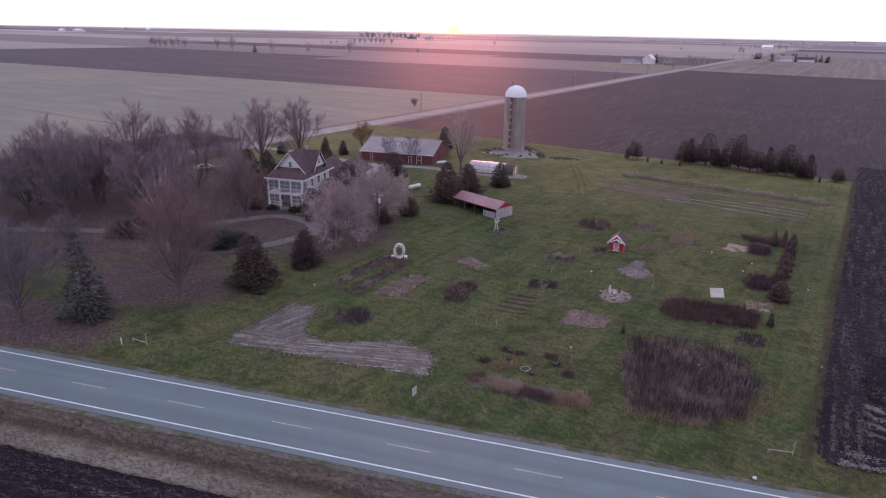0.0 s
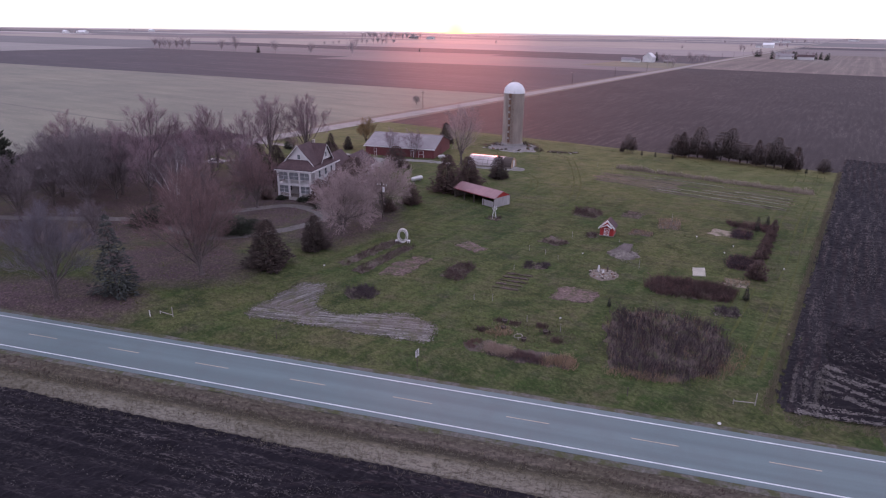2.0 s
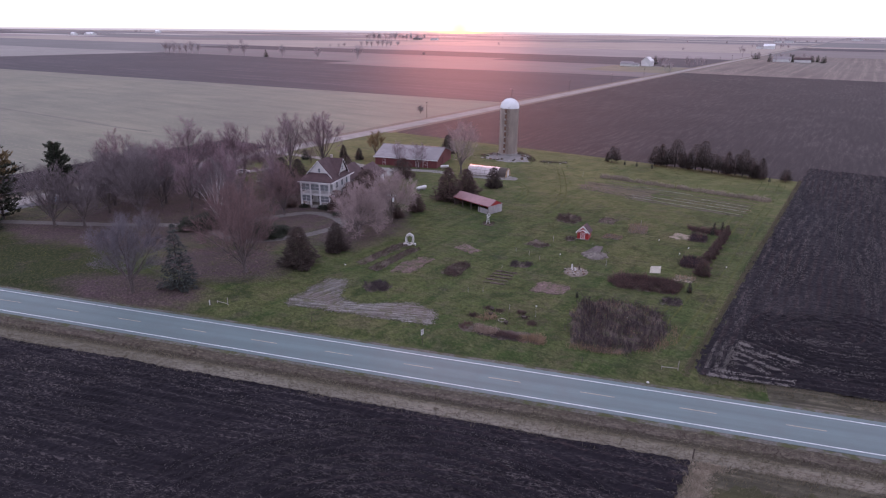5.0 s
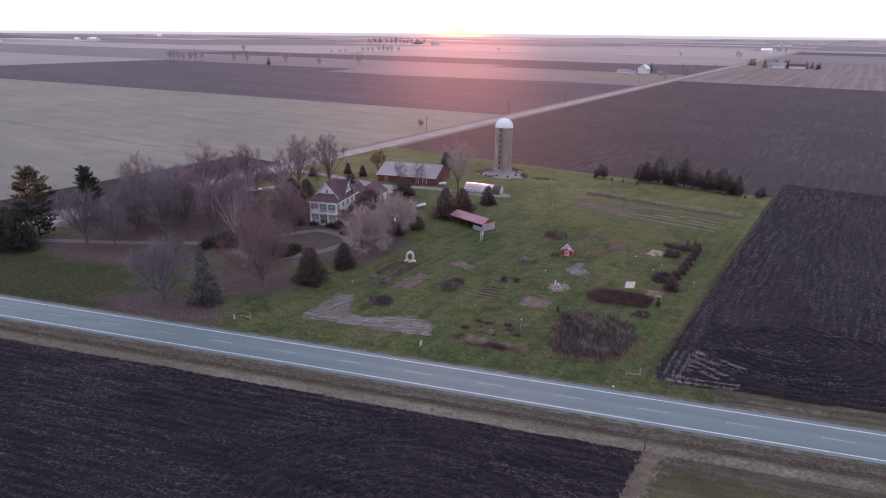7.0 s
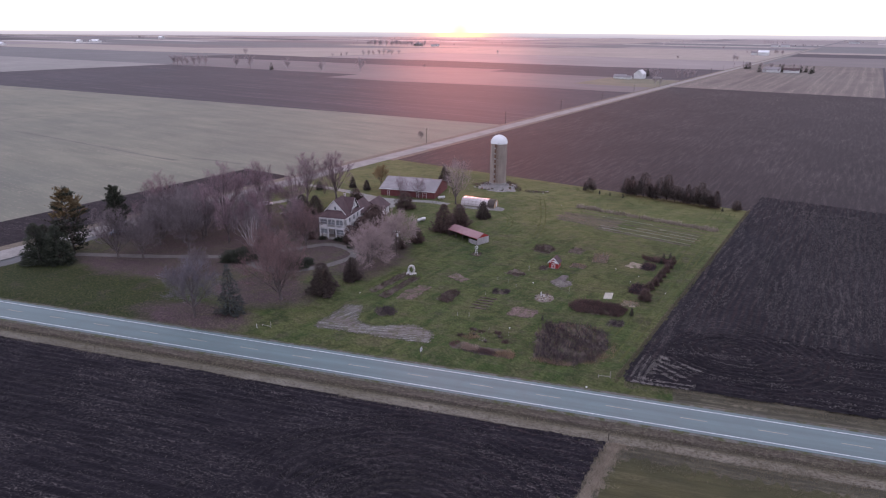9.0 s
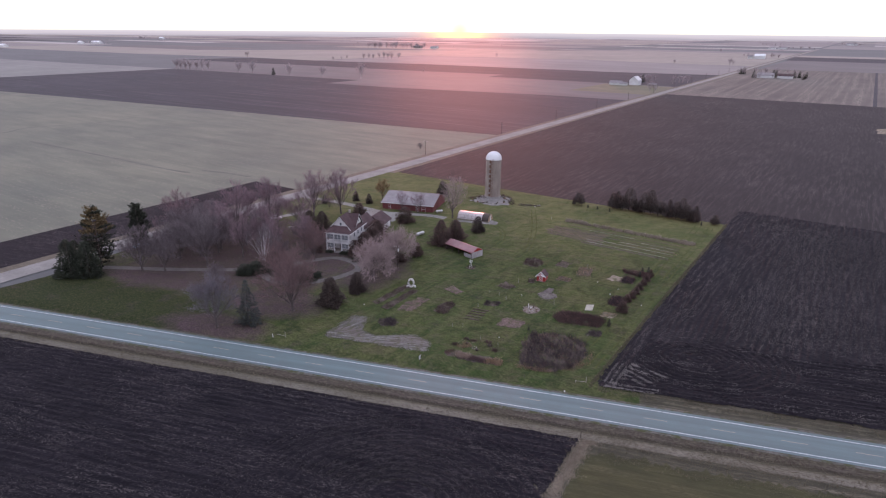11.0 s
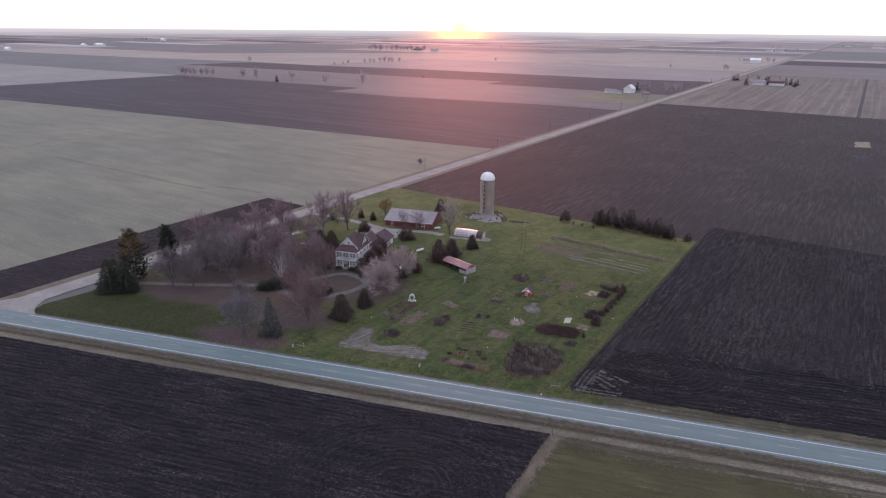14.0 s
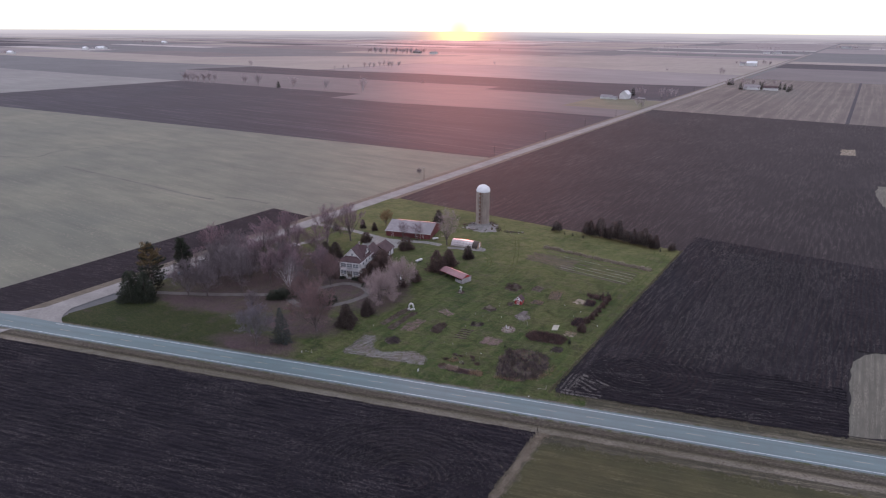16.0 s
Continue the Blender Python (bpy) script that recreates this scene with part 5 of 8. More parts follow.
def barn():
    X0, X1, Y0, Y1, ZE, ZR = -56.2, -34.2, 123.8, 142.0, 2.9, 5.6
    h = thing("barn", "long red pole barn with a grey metal roof", "barn")
    s = Shape()
    s.box(X0, X1, Y0, Y1, -0.1, ZE)
    ym = (Y0 + Y1) / 2
    s.add([(X1, Y0, ZE), (X1, Y1, ZE), (X1, ym, ZR), (X0, Y0, ZE), (X0, Y1, ZE), (X0, ym, ZR)], [(0, 1, 2), (5, 4, 3)])
    w = s.object("wall", red_paint, h)
    for k in range(44):
        x = X0 + (X1 - X0) * (k + 0.5) / 44
        s = Shape()
        s.box(x - 0.04, x + 0.04, Y0 - 0.03, Y0, 0.0, ZE)
        s.object("batten", red_paint, w)
    s = Shape()
    gable_roof(s, X0, X1, Y0, Y1, ZE, ZR, "x", 0.5, 0.12)
    r = s.object("roof", metal_grey, h)
    for k in range(25):
        x = X0 - 0.4 + (X1 - X0 + 0.8) * k / 24
        s = Shape()
        k1 = (ZR - ZE) / (ym - Y0)
        s.slab([(x - 0.03, Y0 - 0.5, ZE - 0.5 * k1 + 0.04), (x + 0.03, Y0 - 0.5, ZE - 0.5 * k1 + 0.04), (x + 0.03, ym, ZR + 0.04), (x - 0.03, ym, ZR + 0.04)], 0.04)
        s.object("roof_rib", metal_grey, r)
    s = Shape()
    s.box(X0 - 0.5, X1 + 0.5, ym - 0.2, ym + 0.2, ZR - 0.04, ZR + 0.06)
    s.object("ridge_cap", metal_grey, r)
    s = Shape()
    s.box(X0 - 0.5, X1 + 0.5, Y0 - 0.56, Y0 - 0.5, ZE - 0.36, ZE - 0.12)
    s.object("fascia", white_trim, r)
    for x, wd in ((-41.0, 1.0), (-38.2, 1.6), (-53.0, 0.9)):
        s = Shape()
        s.box(x - wd / 2, x - wd / 2 + 0.1, Y0 - 0.08, Y0 - 0.02, 0, 2.1)
        s.box(x + wd / 2 - 0.1, x + wd / 2, Y0 - 0.08, Y0 - 0.02, 0, 2.1)
        s.box(x - wd / 2, x + wd / 2, Y0 - 0.08, Y0 - 0.02, 2.0, 2.1)
        s.box(x - wd / 2 + 0.1, x + wd / 2 - 0.1, Y0 - 0.08, Y0 - 0.02, 0.95, 1.05)
        d = s.object("door", white_trim, h)
        s = Shape()
        s.box(x - wd / 2 + 0.1, x + wd / 2 - 0.1, Y0 - 0.05, Y0 - 0.01, 0, 2.0)
        s.object("door_panel", red_paint, d)
    s = Shape()
    s.box(X1, X1 + 0.08, ym - 2.2, ym + 2.2, 0, 2.7)
    s.object("sliding_door", red_paint, h)
    return h


def silo():
    cx, cy, r, zw = -16.0, 156.6, 3.42, 17.2
    h = thing("silo", "tall concrete stave silo with a white metal dome", "silo")
    s = Shape()
    s.stack(cx, cy, [(-0.1, r + 0.25), (0.7, r + 0.25)], 40)
    s.object("footing", concrete, h)
    s = Shape()
    s.stack(cx, cy, [(0.7, r), (zw, r)], 48)
    body = s.object("body", stave, h)
    for k in range(36):
        z = 1.1 + k * 0.455
        s = Shape()
        s.stack(cx, cy, [(z - 0.03, r + 0.005), (z - 0.02, r + 0.035), (z + 0.02, r + 0.035), (z + 0.03, r + 0.005)], 40)
        s.object("hoop", stave, body)
    s = Shape()
    rings = [(zw - 0.1, r + 0.12), (zw + 0.05, r + 0.12)] + [(zw + 0.05 + 3.35 * math.sin(a), (r + 0.08) * math.cos(a)) for a in (0.02, 0.2, 0.4, 0.6, 0.8, 1.0, 1.2, 1.38, 1.5)]
    s.stack(cx, cy, rings, 32)
    dome = s.object("dome", metal_dome, h, "white galvanised dome roof", True)
    for k in range(16):
        a = 2 * math.pi * k / 16
        s = Shape()
        for i in range(8):
            t0, t1 = i * 0.18, (i + 1) * 0.18
            s.rod((cx + (r + 0.1) * math.cos(t0) * math.cos(a), cy + (r + 0.1) * math.cos(t0) * math.sin(a), zw + 0.05 + 3.37 * math.sin(t0)), (cx + (r + 0.1) * math.cos(t1) * math.cos(a), cy + (r + 0.1) * math.cos(t1) * math.sin(a), zw + 0.05 + 3.37 * math.sin(t1)), 0.035, None, 4, False)
        s.object("dome_rib", metal_dome, dome)
    # the unloading chute and its hatches
    ang = -1.78
    ux, uy = math.cos(ang), math.sin(ang)
    s = Shape()
    s.rod((cx + ux * (r + 0.12), cy + uy * (r + 0.12), 1.2), (cx + ux * (r + 0.12), cy + uy * (r + 0.12), zw), 0.42, 0.42, 12)
    s.object("chute", rust, h, "dark rusty unloading chute")
    for k in range(7):
        z = 2.6 + k * 2.15
        s = Shape()
        m = Matrix.Translation((cx + ux * (r + 0.5), cy + uy * (r + 0.5), z)) @ Matrix.Rotation(ang + math.pi / 2, 4, "Z")
        s.box(-0.33, 0.33, -0.07, 0.07, -0.32, 0.32, m)
        s.object("hatch", concrete, h)
    s = Shape()
    for k in range(44):
        z = 1.0 + k * 0.37
        s.rod((cx + 3.62 * math.cos(ang + 0.25), cy + 3.62 * math.sin(ang + 0.25), z), (cx + 3.62 * math.cos(ang + 0.37), cy + 3.62 * math.sin(ang + 0.37), z), 0.02, None, 4)
    for d in (0.25, 0.37):
        s.rod((cx + 3.62 * math.cos(ang + d), cy + 3.62 * math.sin(ang + d), 0.5), (cx + 3.62 * math.cos(ang + d), cy + 3.62 * math.sin(ang + d), zw + 0.6), 0.025, None, 4)
    s.object("ladder", rust, h)
    return h


def open_shed():
    """Machine shed, its long side open; built along its own x."""
    h = thing("open_shed", "open-fronted shed with a red metal roof and posts", "shed", "", (-10.2, 81.4, 0), -31.5)
    L, W, ZE, ZR = 6.3, 2.6, 2.15, 3.35
    s = Shape()
    s.box(-L, L, W - 0.08, W, -0.1, ZE)
    s.object("back_wall", wood_grey, h)
    s = Shape()
    s.box(-L, -L + 0.1, -W, W - 0.1, -0.1, ZE)
    s.object("side_wall", wood_dark, h)
    s = Shape()
    s.box(L - 0.1, L, -W, W - 0.1, -0.1, 2.1)
    s.object("side_wall", shed_white, h, "dulled whitish end wall")
    s = Shape()
    s.box(L - 0.1, L, -W, W - 0.1, 2.1, ZE)
    s.object("end_panel", red_bright, h)
    for sx in (-1, 1):
        s = Shape()
        s.add([(sx * L, -W, ZE), (sx * L, W, ZE), (sx * L, 0, ZR), (sx * (L - 0.1), -W, ZE), (sx * (L - 0.1), W, ZE), (sx * (L - 0.1), 0, ZR)], [(0, 1, 2), (5, 4, 3), (0, 3, 4, 1)])
        s.object("gable", red_bright, h)
    s = Shape()
    gable_roof(s, -L, L, -W, W, ZE, ZR, "x", 0.12, 0.08)
    r = s.object("roof", metal_red, h)
    for k in range(15):
        x = -L - 0.3 + (2 * L + 0.6) * k / 14
        s = Shape()
        kk = (ZR - ZE) / W
        s.slab([(x - 0.03, -W - 0.12, ZE - 0.12 * kk + 0.035), (x + 0.03, -W - 0.12, ZE - 0.12 * kk + 0.035), (x + 0.03, 0, ZR + 0.035), (x - 0.03, 0, ZR + 0.035)], 0.035)
        s.object("roof_rib", metal_red, r)
    for k in range(5):
        x = -L + 0.12 + (2 * L - 0.24) * k / 4
        s = Shape()
        s.box(x - 0.09, x + 0.09, -W, -W + 0.18, -0.1, ZE)
        s.object("post", wood_dark, h)
    s = Shape()
    s.box(-L, L, -W - 0.02, -W + 0.16, ZE - 0.25, ZE)
    s.object("beam", red_bright, h)
    s = Shape()
    s.box(2.6, L - 0.2, -W + 0.05, -W + 0.12, 0.0, 1.3)
    s.object("half_wall", shed_white, h)
    return h


def polytunnel():
    """Hoop greenhouse with a pale cover, a dark end bay and a small lean-to."""
    h = thing("greenhouse", "hoop greenhouse with a pale plastic cover and timber end", "greenhouse", "", (-15.6, 120.6, 0), -6)
    L, R = 6.4, 2.9
    arc = [(R * math.cos(math.pi * i / 12) * (1.0 if 0 < i < 12 else 1.0), 2.7 * math.sin(math.pi * i / 12) ** 0.8) for i in range(13)]
    for k in range(7):
        x0, x1 = -L + k * 1.45, -L + (k + 1) * 1.45
        s = Shape()
        vs = [(x, y, z - 0.05) for x in (x0, x1) for y, z in arc]
        vs += [(x, y * 0.97, z * 0.97 - 0.05) for x in (x0, x1) for y, z in arc]
        s.add(vs, [(i, i + 1, 13 + i + 1, 13 + i) for i in range(12)] + [(26 + i + 1, 26 + i, 39 + i, 39 + i + 1) for i in range(12)])
        s.object("cover_bay", film_clear, h)
    for k in range(8):
        x = -L + k * 1.45
        s = Shape()
        for i in range(12):
            s.rod((x, arc[i][0] * 1.02, arc[i][1] * 1.02), (x, arc[i + 1][0] * 1.02, arc[i + 1][1] * 1.02), 0.045, None, 5, False)
        s.object("hoop", metal_grey, h)
    s = Shape()
    for z, y in ((0.9, -2.85), (1.8, -2.45)):
        s.rod((-L, y, z), (-L + 7 * 1.45, y, z), 0.04, None, 4)
    s.object("side_rail", wood_grey, h)
    s = Shape()
    x0, x1 = -L + 7 * 1.45, L
    vs = [(x, y, z - 0.03) for x in (x0, x1) for y, z in arc]
    s.add(vs, [(i, i + 1, 13 + i + 1, 13 + i) for i in range(12)])
    s.object("dark_bay", wood_dark, h, "dark uncovered end bay")
    s = Shape()
    vs = [(x, y * 0.99, z * 0.99 - 0.05) for x in (L - 0.1, L) for y, z in arc]
    s.add(vs, [tuple(range(12, -1, -1)), tuple(range(13, 26))])
    e = s.object("end_wall", stem_tan, h, "tan timber end wall")
    s = Shape()
    s.box(L, L + 0.06, -0.6, 0.6, 0, 2.0)
    s.object("door", white_trim, e)
    s = Shape()
    s.box(-L - 0.2, L + 0.2, -R - 0.25, -R - 0.05, -0.1, 0.35)
    s.object("base_board", wood_grey, h)
    return h


def play_shed():
    """Small red garden shed with a gambrel-like steep roof, white trim and crossed door."""
    h = thing("garden_shed", "small bright red garden shed with white trim and crossbuck door", "shed", "", (18.4, 64.8, 0), -9)
    W, D, ZE, ZR = 1.25, 1.5, 1.75, 3.0
    s = Shape()
    s.box(-W, W, -D, D, 0.1, ZE)
    s.add([(-W, -D, ZE), (W, -D, ZE), (0, -D, ZR), (-W, D, ZE), (W, D, ZE), (0, D, ZR)], [(0, 1, 2), (5, 4, 3)])
    s.object("wall", red_bright, h)
    s = Shape()
    s.box(-W - 0.1, W + 0.1, -D - 0.1, D + 0.1, -0.1, 0.1)
    s.object("base", wood_grey, h)
    s = Shape()
    gable_roof(s, -W, W, -D, D, ZE, ZR, "y", 0.28, 0.08)
    s.object("roof", shingle, h)
    s = Shape()
    for sg in (-1, 1):
        a = (sg * (W + 0.3), -D - 0.3, ZE - 0.42)
        b = (0, -D - 0.3, ZR - 0.14)
        c = (0, -D - 0.3, ZR + 0.22)
        d = (sg * (W + 0.3), -D - 0.3, ZE - 0.06)
        s.slab([a, b, c, d][::sg], 0.06)
    s.object("bargeboard", white_trim, h)
    # small porch canopy
    s = Shape()
    s.slab([(-0.95, -D - 0.7, 1.75), (0, -D - 0.7, 2.35), (0, -D, 2.35), (-0.95, -D, 1.75)], 0.05)
    s.slab([(0, -D - 0.7, 2.35), (0.95, -D - 0.7, 1.75), (0.95, -D, 1.75), (0, -D, 2.35)], 0.05)
    s.object("canopy", white_trim, h)
    s = Shape()
    s.box(-0.5, 0.5, -D - 0.05, -D - 0.01, 0.12, 1.55)
    d = s.object("door", red_bright, h)
    s = Shape()
    for x0, x1 in ((-0.5, -0.4), (0.4, 0.5)):
        s.box(x0, x1, -D - 0.08, -D - 0.05, 0.12, 1.55)
    for z in (0.12, 0.8, 1.47):
        s.box(-0.4, 0.4, -D - 0.08, -D - 0.05, z, z + 0.09)
    for sg in (-1, 1):
        s.rod((-0.4 * sg, -D - 0.065, 0.2), (0.4 * sg, -D - 0.065, 0.8), 0.04, None, 4)
        s.rod((-0.4 * sg, -D - 0.065, 0.88), (0.4 * sg, -D - 0.065, 1.5), 0.04, None, 4)
    s.object("crossbuck", white_trim, d)
    return h


farmhouse()
garage()
barn()
silo()
open_shed()
polytunnel()
play_shed()


def gas_tank(at, turn, L=1.9, r=0.5):
    h = thing("propane_tank", "white cylindrical propane tank lying on legs", "gas tank", "propane tanks", at, turn)
    s = Shape()
    n = 16
    rings = [(-L, 0.05), (-L + 0.06, r * 0.55), (-L + 0.18, r * 0.85), (-L + 0.4, r), (L - 0.4, r), (L - 0.18, r * 0.85), (L - 0.06, r * 0.55), (L, 0.05)]
    vs = [(x, q * math.cos(2 * math.pi * i / n), 0.35 + r + q * math.sin(2 * math.pi * i / n)) for x, q in rings for i in range(n)]
    s.add(vs, [(k * n + (i + 1) % n, k * n + i, (k + 1) * n + i, (k + 1) * n + (i + 1) % n) for k in range(len(rings) - 1) for i in range(n)])
    s.object("vessel", white_paint, h, "", True)
    for x in (-L * 0.55, L * 0.55):
        s = Shape()
        s.box(x - 0.08, x + 0.08, -0.35, 0.35, -0.05, 0.5)
        s.object("leg", concrete, h)
    s = Shape()
    s.rod((0, 0, 0.33 + 2 * r), (0, 0, 0.55 + 2 * r), 0.16, 0.14, 10)
    s.object("valve_cover", metal_grey, h)
    return h


gas_tank((-29.9, 94.2, 0), 62)
gas_tank((-31.6, 124.4, 0), 38, 1.5, 0.45)


def utility_pole(x, y, h_pole, lamps):
    h = thing("utility_pole", "weathered wooden utility pole with crossarm and pale insulators" if lamps else "bare wooden utility pole", "utility pole", "utility poles", (x, y, 0))
    s = Shape()
    s.rod((0, 0, -0.2), (0, 0, h_pole), 0.14, 0.10, 8)
    s.object("pole", wood_dark, h)
    s = Shape()
    s.box(-1.1, 1.1, -0.06, 0.06, h_pole - 0.7, h_pole - 0.55)
    s.object("crossarm", wood_grey, h)
    for dx in (-0.95, -0.35, 0.35, 0.95):
        s = Shape()
        s.rod((dx, 0, h_pole - 0.55), (dx, 0, h_pole - 0.3), 0.09 if lamps else 0.05, 0.07 if lamps else 0.04, 6)
        s.object("insulator", white_trim, h)
    if lamps:
        s = Shape()
        s.rod((0.35, -0.1, h_pole - 1.9), (0.35, -0.1, h_pole - 1.0), 0.24, 0.24, 10)
        s.object("transformer", metal_dome, h)
    return h


utility_pole(-26.5, 60.8, 7.6, True)
for k in range(12):
    utility_pole(*G(-7.5, 250 + 95 * k), 8.5, False)


# ---- trees ----
def turned(d, ang, roll):
    """d tilted by ang about a side axis chosen by roll."""
    s = d.orthogonal().normalized()
    s.rotate(Matrix.Rotation(roll, 3, d))
    q = d.copy()
    q.rotate(Matrix.Rotation(ang, 3, s))
    return q


def bare_tree(seed, tall, label, stems=1, fork=0.2, leaders=5, spread=0.45, limbs=8, subs=6, twigs=6, sprigs=4, bark_mat=None, twig_mat=None, twig_r=0.013, r0=None, width=1.0, up=1.0):
    """A leafless tree: trunk, leaders that fan out of the fork, limbs, and a crown of straight fine branches and twigs."""
    rnd = random.Random(seed)
    wood, crown = Shape(), Shape()
    r0 = r0 or tall * 0.021 / stems ** 0.4

    def run(s, p, d, length, ra, rb, n, steps, wob, up):
        pts = [(p.copy(), ra)]
        for k in range(steps):
            d = (d + Vector((rnd.gauss(0, wob), rnd.gauss(0, wob), rnd.gauss(0, wob) + up))).normalized()
            q = p + d * (length / steps)
            s.rod(p, q, ra + (rb - ra) * k / steps, ra + (rb - ra) * (k + 1) / steps, n, False)
            p = q
            pts.append((p.copy(), ra + (rb - ra) * (k + 1) / steps))
        return pts

    def along(pts, t):
        k = min(int(t * (len(pts) - 1)), len(pts) - 2)
        u = t * (len(pts) - 1) - k
        a, b = pts[k], pts[k + 1]
        return a[0].lerp(b[0], u), a[1] + (b[1] - a[1]) * u, (b[0] - a[0]).normalized()

    def spray(pts, length, count):
        """Twigs and sprigs along a branch, sweeping forwards and up."""
        for k in range(count):
            p, _, d = along(pts, min(0.15 + 0.87 * (k + rnd.random()) / count, 0.99))
            w = (turned(d, rnd.uniform(0.3, 0.75), rnd.uniform(0, 6.28)) + Vector((0, 0, 0.16 * up))).normalized()
            tl = length * rnd.uniform(0.32, 0.6)
            crown.spike(p, p + w * tl, twig_r * 1.5)
            for _ in range(sprigs):
                o = p + w * tl * rnd.uniform(0.15, 0.95)
                v = (turned(w, rnd.uniform(0.25, 0.7), rnd.uniform(0, 6.28)) + Vector((0, 0, 0.12 * up))).normalized()
                crown.spike(o, o + v * rnd.uniform(0.5, 1.15) * (0.55 + tall / 34), twig_r * 0.85)

    for st in range(stems):
        base_d = Vector((rnd.gauss(0, 0.03), rnd.gauss(0, 0.03), 1)).normalized()
        foot = Vector((0, 0, -0.15))
        if stems > 1:
            base_d = turned(Vector((0, 0, 1)), rnd.uniform(0.08, 0.2), 2 * math.pi * st / stems + rnd.uniform(-0.4, 0.4))
            foot = Vector((base_d.x * 1.2, base_d.y * 1.2, -0.15))
        trunk = run(wood, foot, base_d, tall * fork, r0, r0 * 0.82, 8, 3, 0.03, 0.02)
        top, _, _ = along(trunk, 0.999)
        for i in range(leaders):
            tilt = spread * (0.12 + 0.95 * (i + 0.5) / leaders) * rnd.uniform(0.85, 1.15)
            d = turned(base_d, tilt, i * 2.4 + st + rnd.uniform(-0.3, 0.3))
            start = top if i < 3 else along(trunk, rnd.uniform(0.7, 0.99))[0]
            ll = tall * (1 - fork) * (0.97 - 0.24 * tilt) * rnd.uniform(0.9, 1.04)
            lead = run(wood, start, d, ll, r0 * (0.62 if i < 2 else 0.5), 0.008, 6, 7, 0.035, 0.05 * up)
            for j in range(limbs):
                t = 0.1 + 0.86 * (j + rnd.random() * 0.8) / limbs
                p, r, dd = along(lead, t)
                out = turned(dd, rnd.uniform(0.45, 0.8) * (1.15 - 0.4 * t), j * 2.4 + rnd.uniform(-0.5, 0.5))
                bl = width * ll * (0.46 - 0.3 * t) * rnd.uniform(0.8, 1.2) + 0.6
                limb = run(wood, p, out, bl, max(r * 0.42, 0.014), 0.006, 4, 4, 0.05, 0.045 * up)
                for k in range(subs):
                    u = 0.18 + 0.8 * (k + rnd.random()) / subs
                    p2, r2, d2 = along(limb, min(u, 0.99))
                    o2 = (turned(d2, rnd.uniform(0.4, 0.8), rnd.uniform(0, 6.28)) + Vector((0, 0, 0.12 * up))).normalized()
                    sl = bl * rnd.uniform(0.32, 0.55) * (1.15 - 0.5 * u) + 0.4
                    sub = run(crown, p2, o2, sl, max(r2 * 0.5, 0.010), 0.005, 3, 2, 0.06, 0.05 * up)
                    spray(sub, sl, twigs)
                spray(limb[-3:], bl * 0.6, 5)
            spray(lead[-3:], ll * 0.22, 12)
        # root flare
        wood.rod(foot, foot + Vector((0, 0, 0.6)), r0 * 1.6, r0 * 1.02, 8, False)
    h = thing("tree", label, "tree", "leafless trees")
    wood.object("trunk", bark_mat or bark, h)
    crown.object("crown", twig_mat or twig_grey, h)
    return h


def conifer(name, seed, tall, wide, mat_c, label, group, sprays=1500, bare=0.04, droop=0.35, taper=1.0, layers=0, spray=0.55, tip=None):
    """An evergreen: trunk and a crown of many small sprays, ragged, with gaps."""
    rnd = random.Random(seed)
    h = thing(name, label, "tree", group)
    t = Shape()
    t.rod((0, 0, -0.15), (0, 0, tall * 0.92), tall * 0.017 + 0.05, 0.03, 7)
    t.object("trunk", bark, h)
    s, s2 = Shape(), Shape()
    arms = [(rnd.uniform(0, 6.28), rnd.uniform(0.72, 1.12)) for _ in range(9)]
    for i in range(sprays):
        u = rnd.random() ** 1.35
        if layers:
            u = (math.floor(u * layers) + 0.5 + rnd.gauss(0, 0.16)) / layers
            u = min(max(u, 0), 1)
        z = tall * (bare + (1 - bare) * u)
        a = rnd.uniform(0, 6.28)
        prof = (1 - u) ** taper * (1.0 if u > 0.1 else 0.72 + 2.8 * u)
        lob = 1 + 0.2 * math.sin(3 * a + seed + 7 * u) + 0.15 * math.sin(7 * a + 15 * u) + 0.12 * math.sin(2 * a - 23 * u + seed)
        r = wide * prof * lob * (rnd.random() ** 0.45) + 0.05
        out = Vector((math.cos(a), math.sin(a), 0))
        c = out * r + Vector((0, 0, z - droop * r * 0.5))
        d = (out + Vector((rnd.gauss(0, 0.35), rnd.gauss(0, 0.35), rnd.uniform(-droop, 0.5 - droop * 0.4)))).normalized()
        L = spray * rnd.uniform(0.6, 1.3) * (0.55 + 0.45 * (1 - u))
        side = d.cross(Vector((0, 0, 1)))
        if side.length < 0.1:
            side = Vector((1, 0, 0))
        side.normalize()
        up = side.cross(d)
        w = L * rnd.uniform(0.22, 0.38)
        k = s2 if tip and u > 0.55 and rnd.random() < 0.7 else s
        k.add([c - d * L * 0.5, c + side * w, c - side * w, c + up * w * 0.7, c + d * L], [(0, 2, 3), (0, 3, 1), (4, 3, 2), (4, 1, 3)])
    s.object("crown", mat_c, h)
    if tip:
        s2.object("browned_crown", tip, h)
    return h


def put(ob, x, y, scale=1.0, turn=0.0, sz=None):
    return copy_thing(ob, Matrix.Translation((x, y, 0)) @ Matrix.Rotation(radians(turn), 4, "Z") @ Matrix.Diagonal((scale, scale, sz or scale, 1)))


def first(ob, x, y, scale=1.0, turn=0.0):
    ob.matrix_basis = Matrix.Translation((x, y, 0)) @ Matrix.Rotation(radians(turn), 4, "Z") @ Matrix.Diagonal((scale, scale, scale, 1))
    return ob


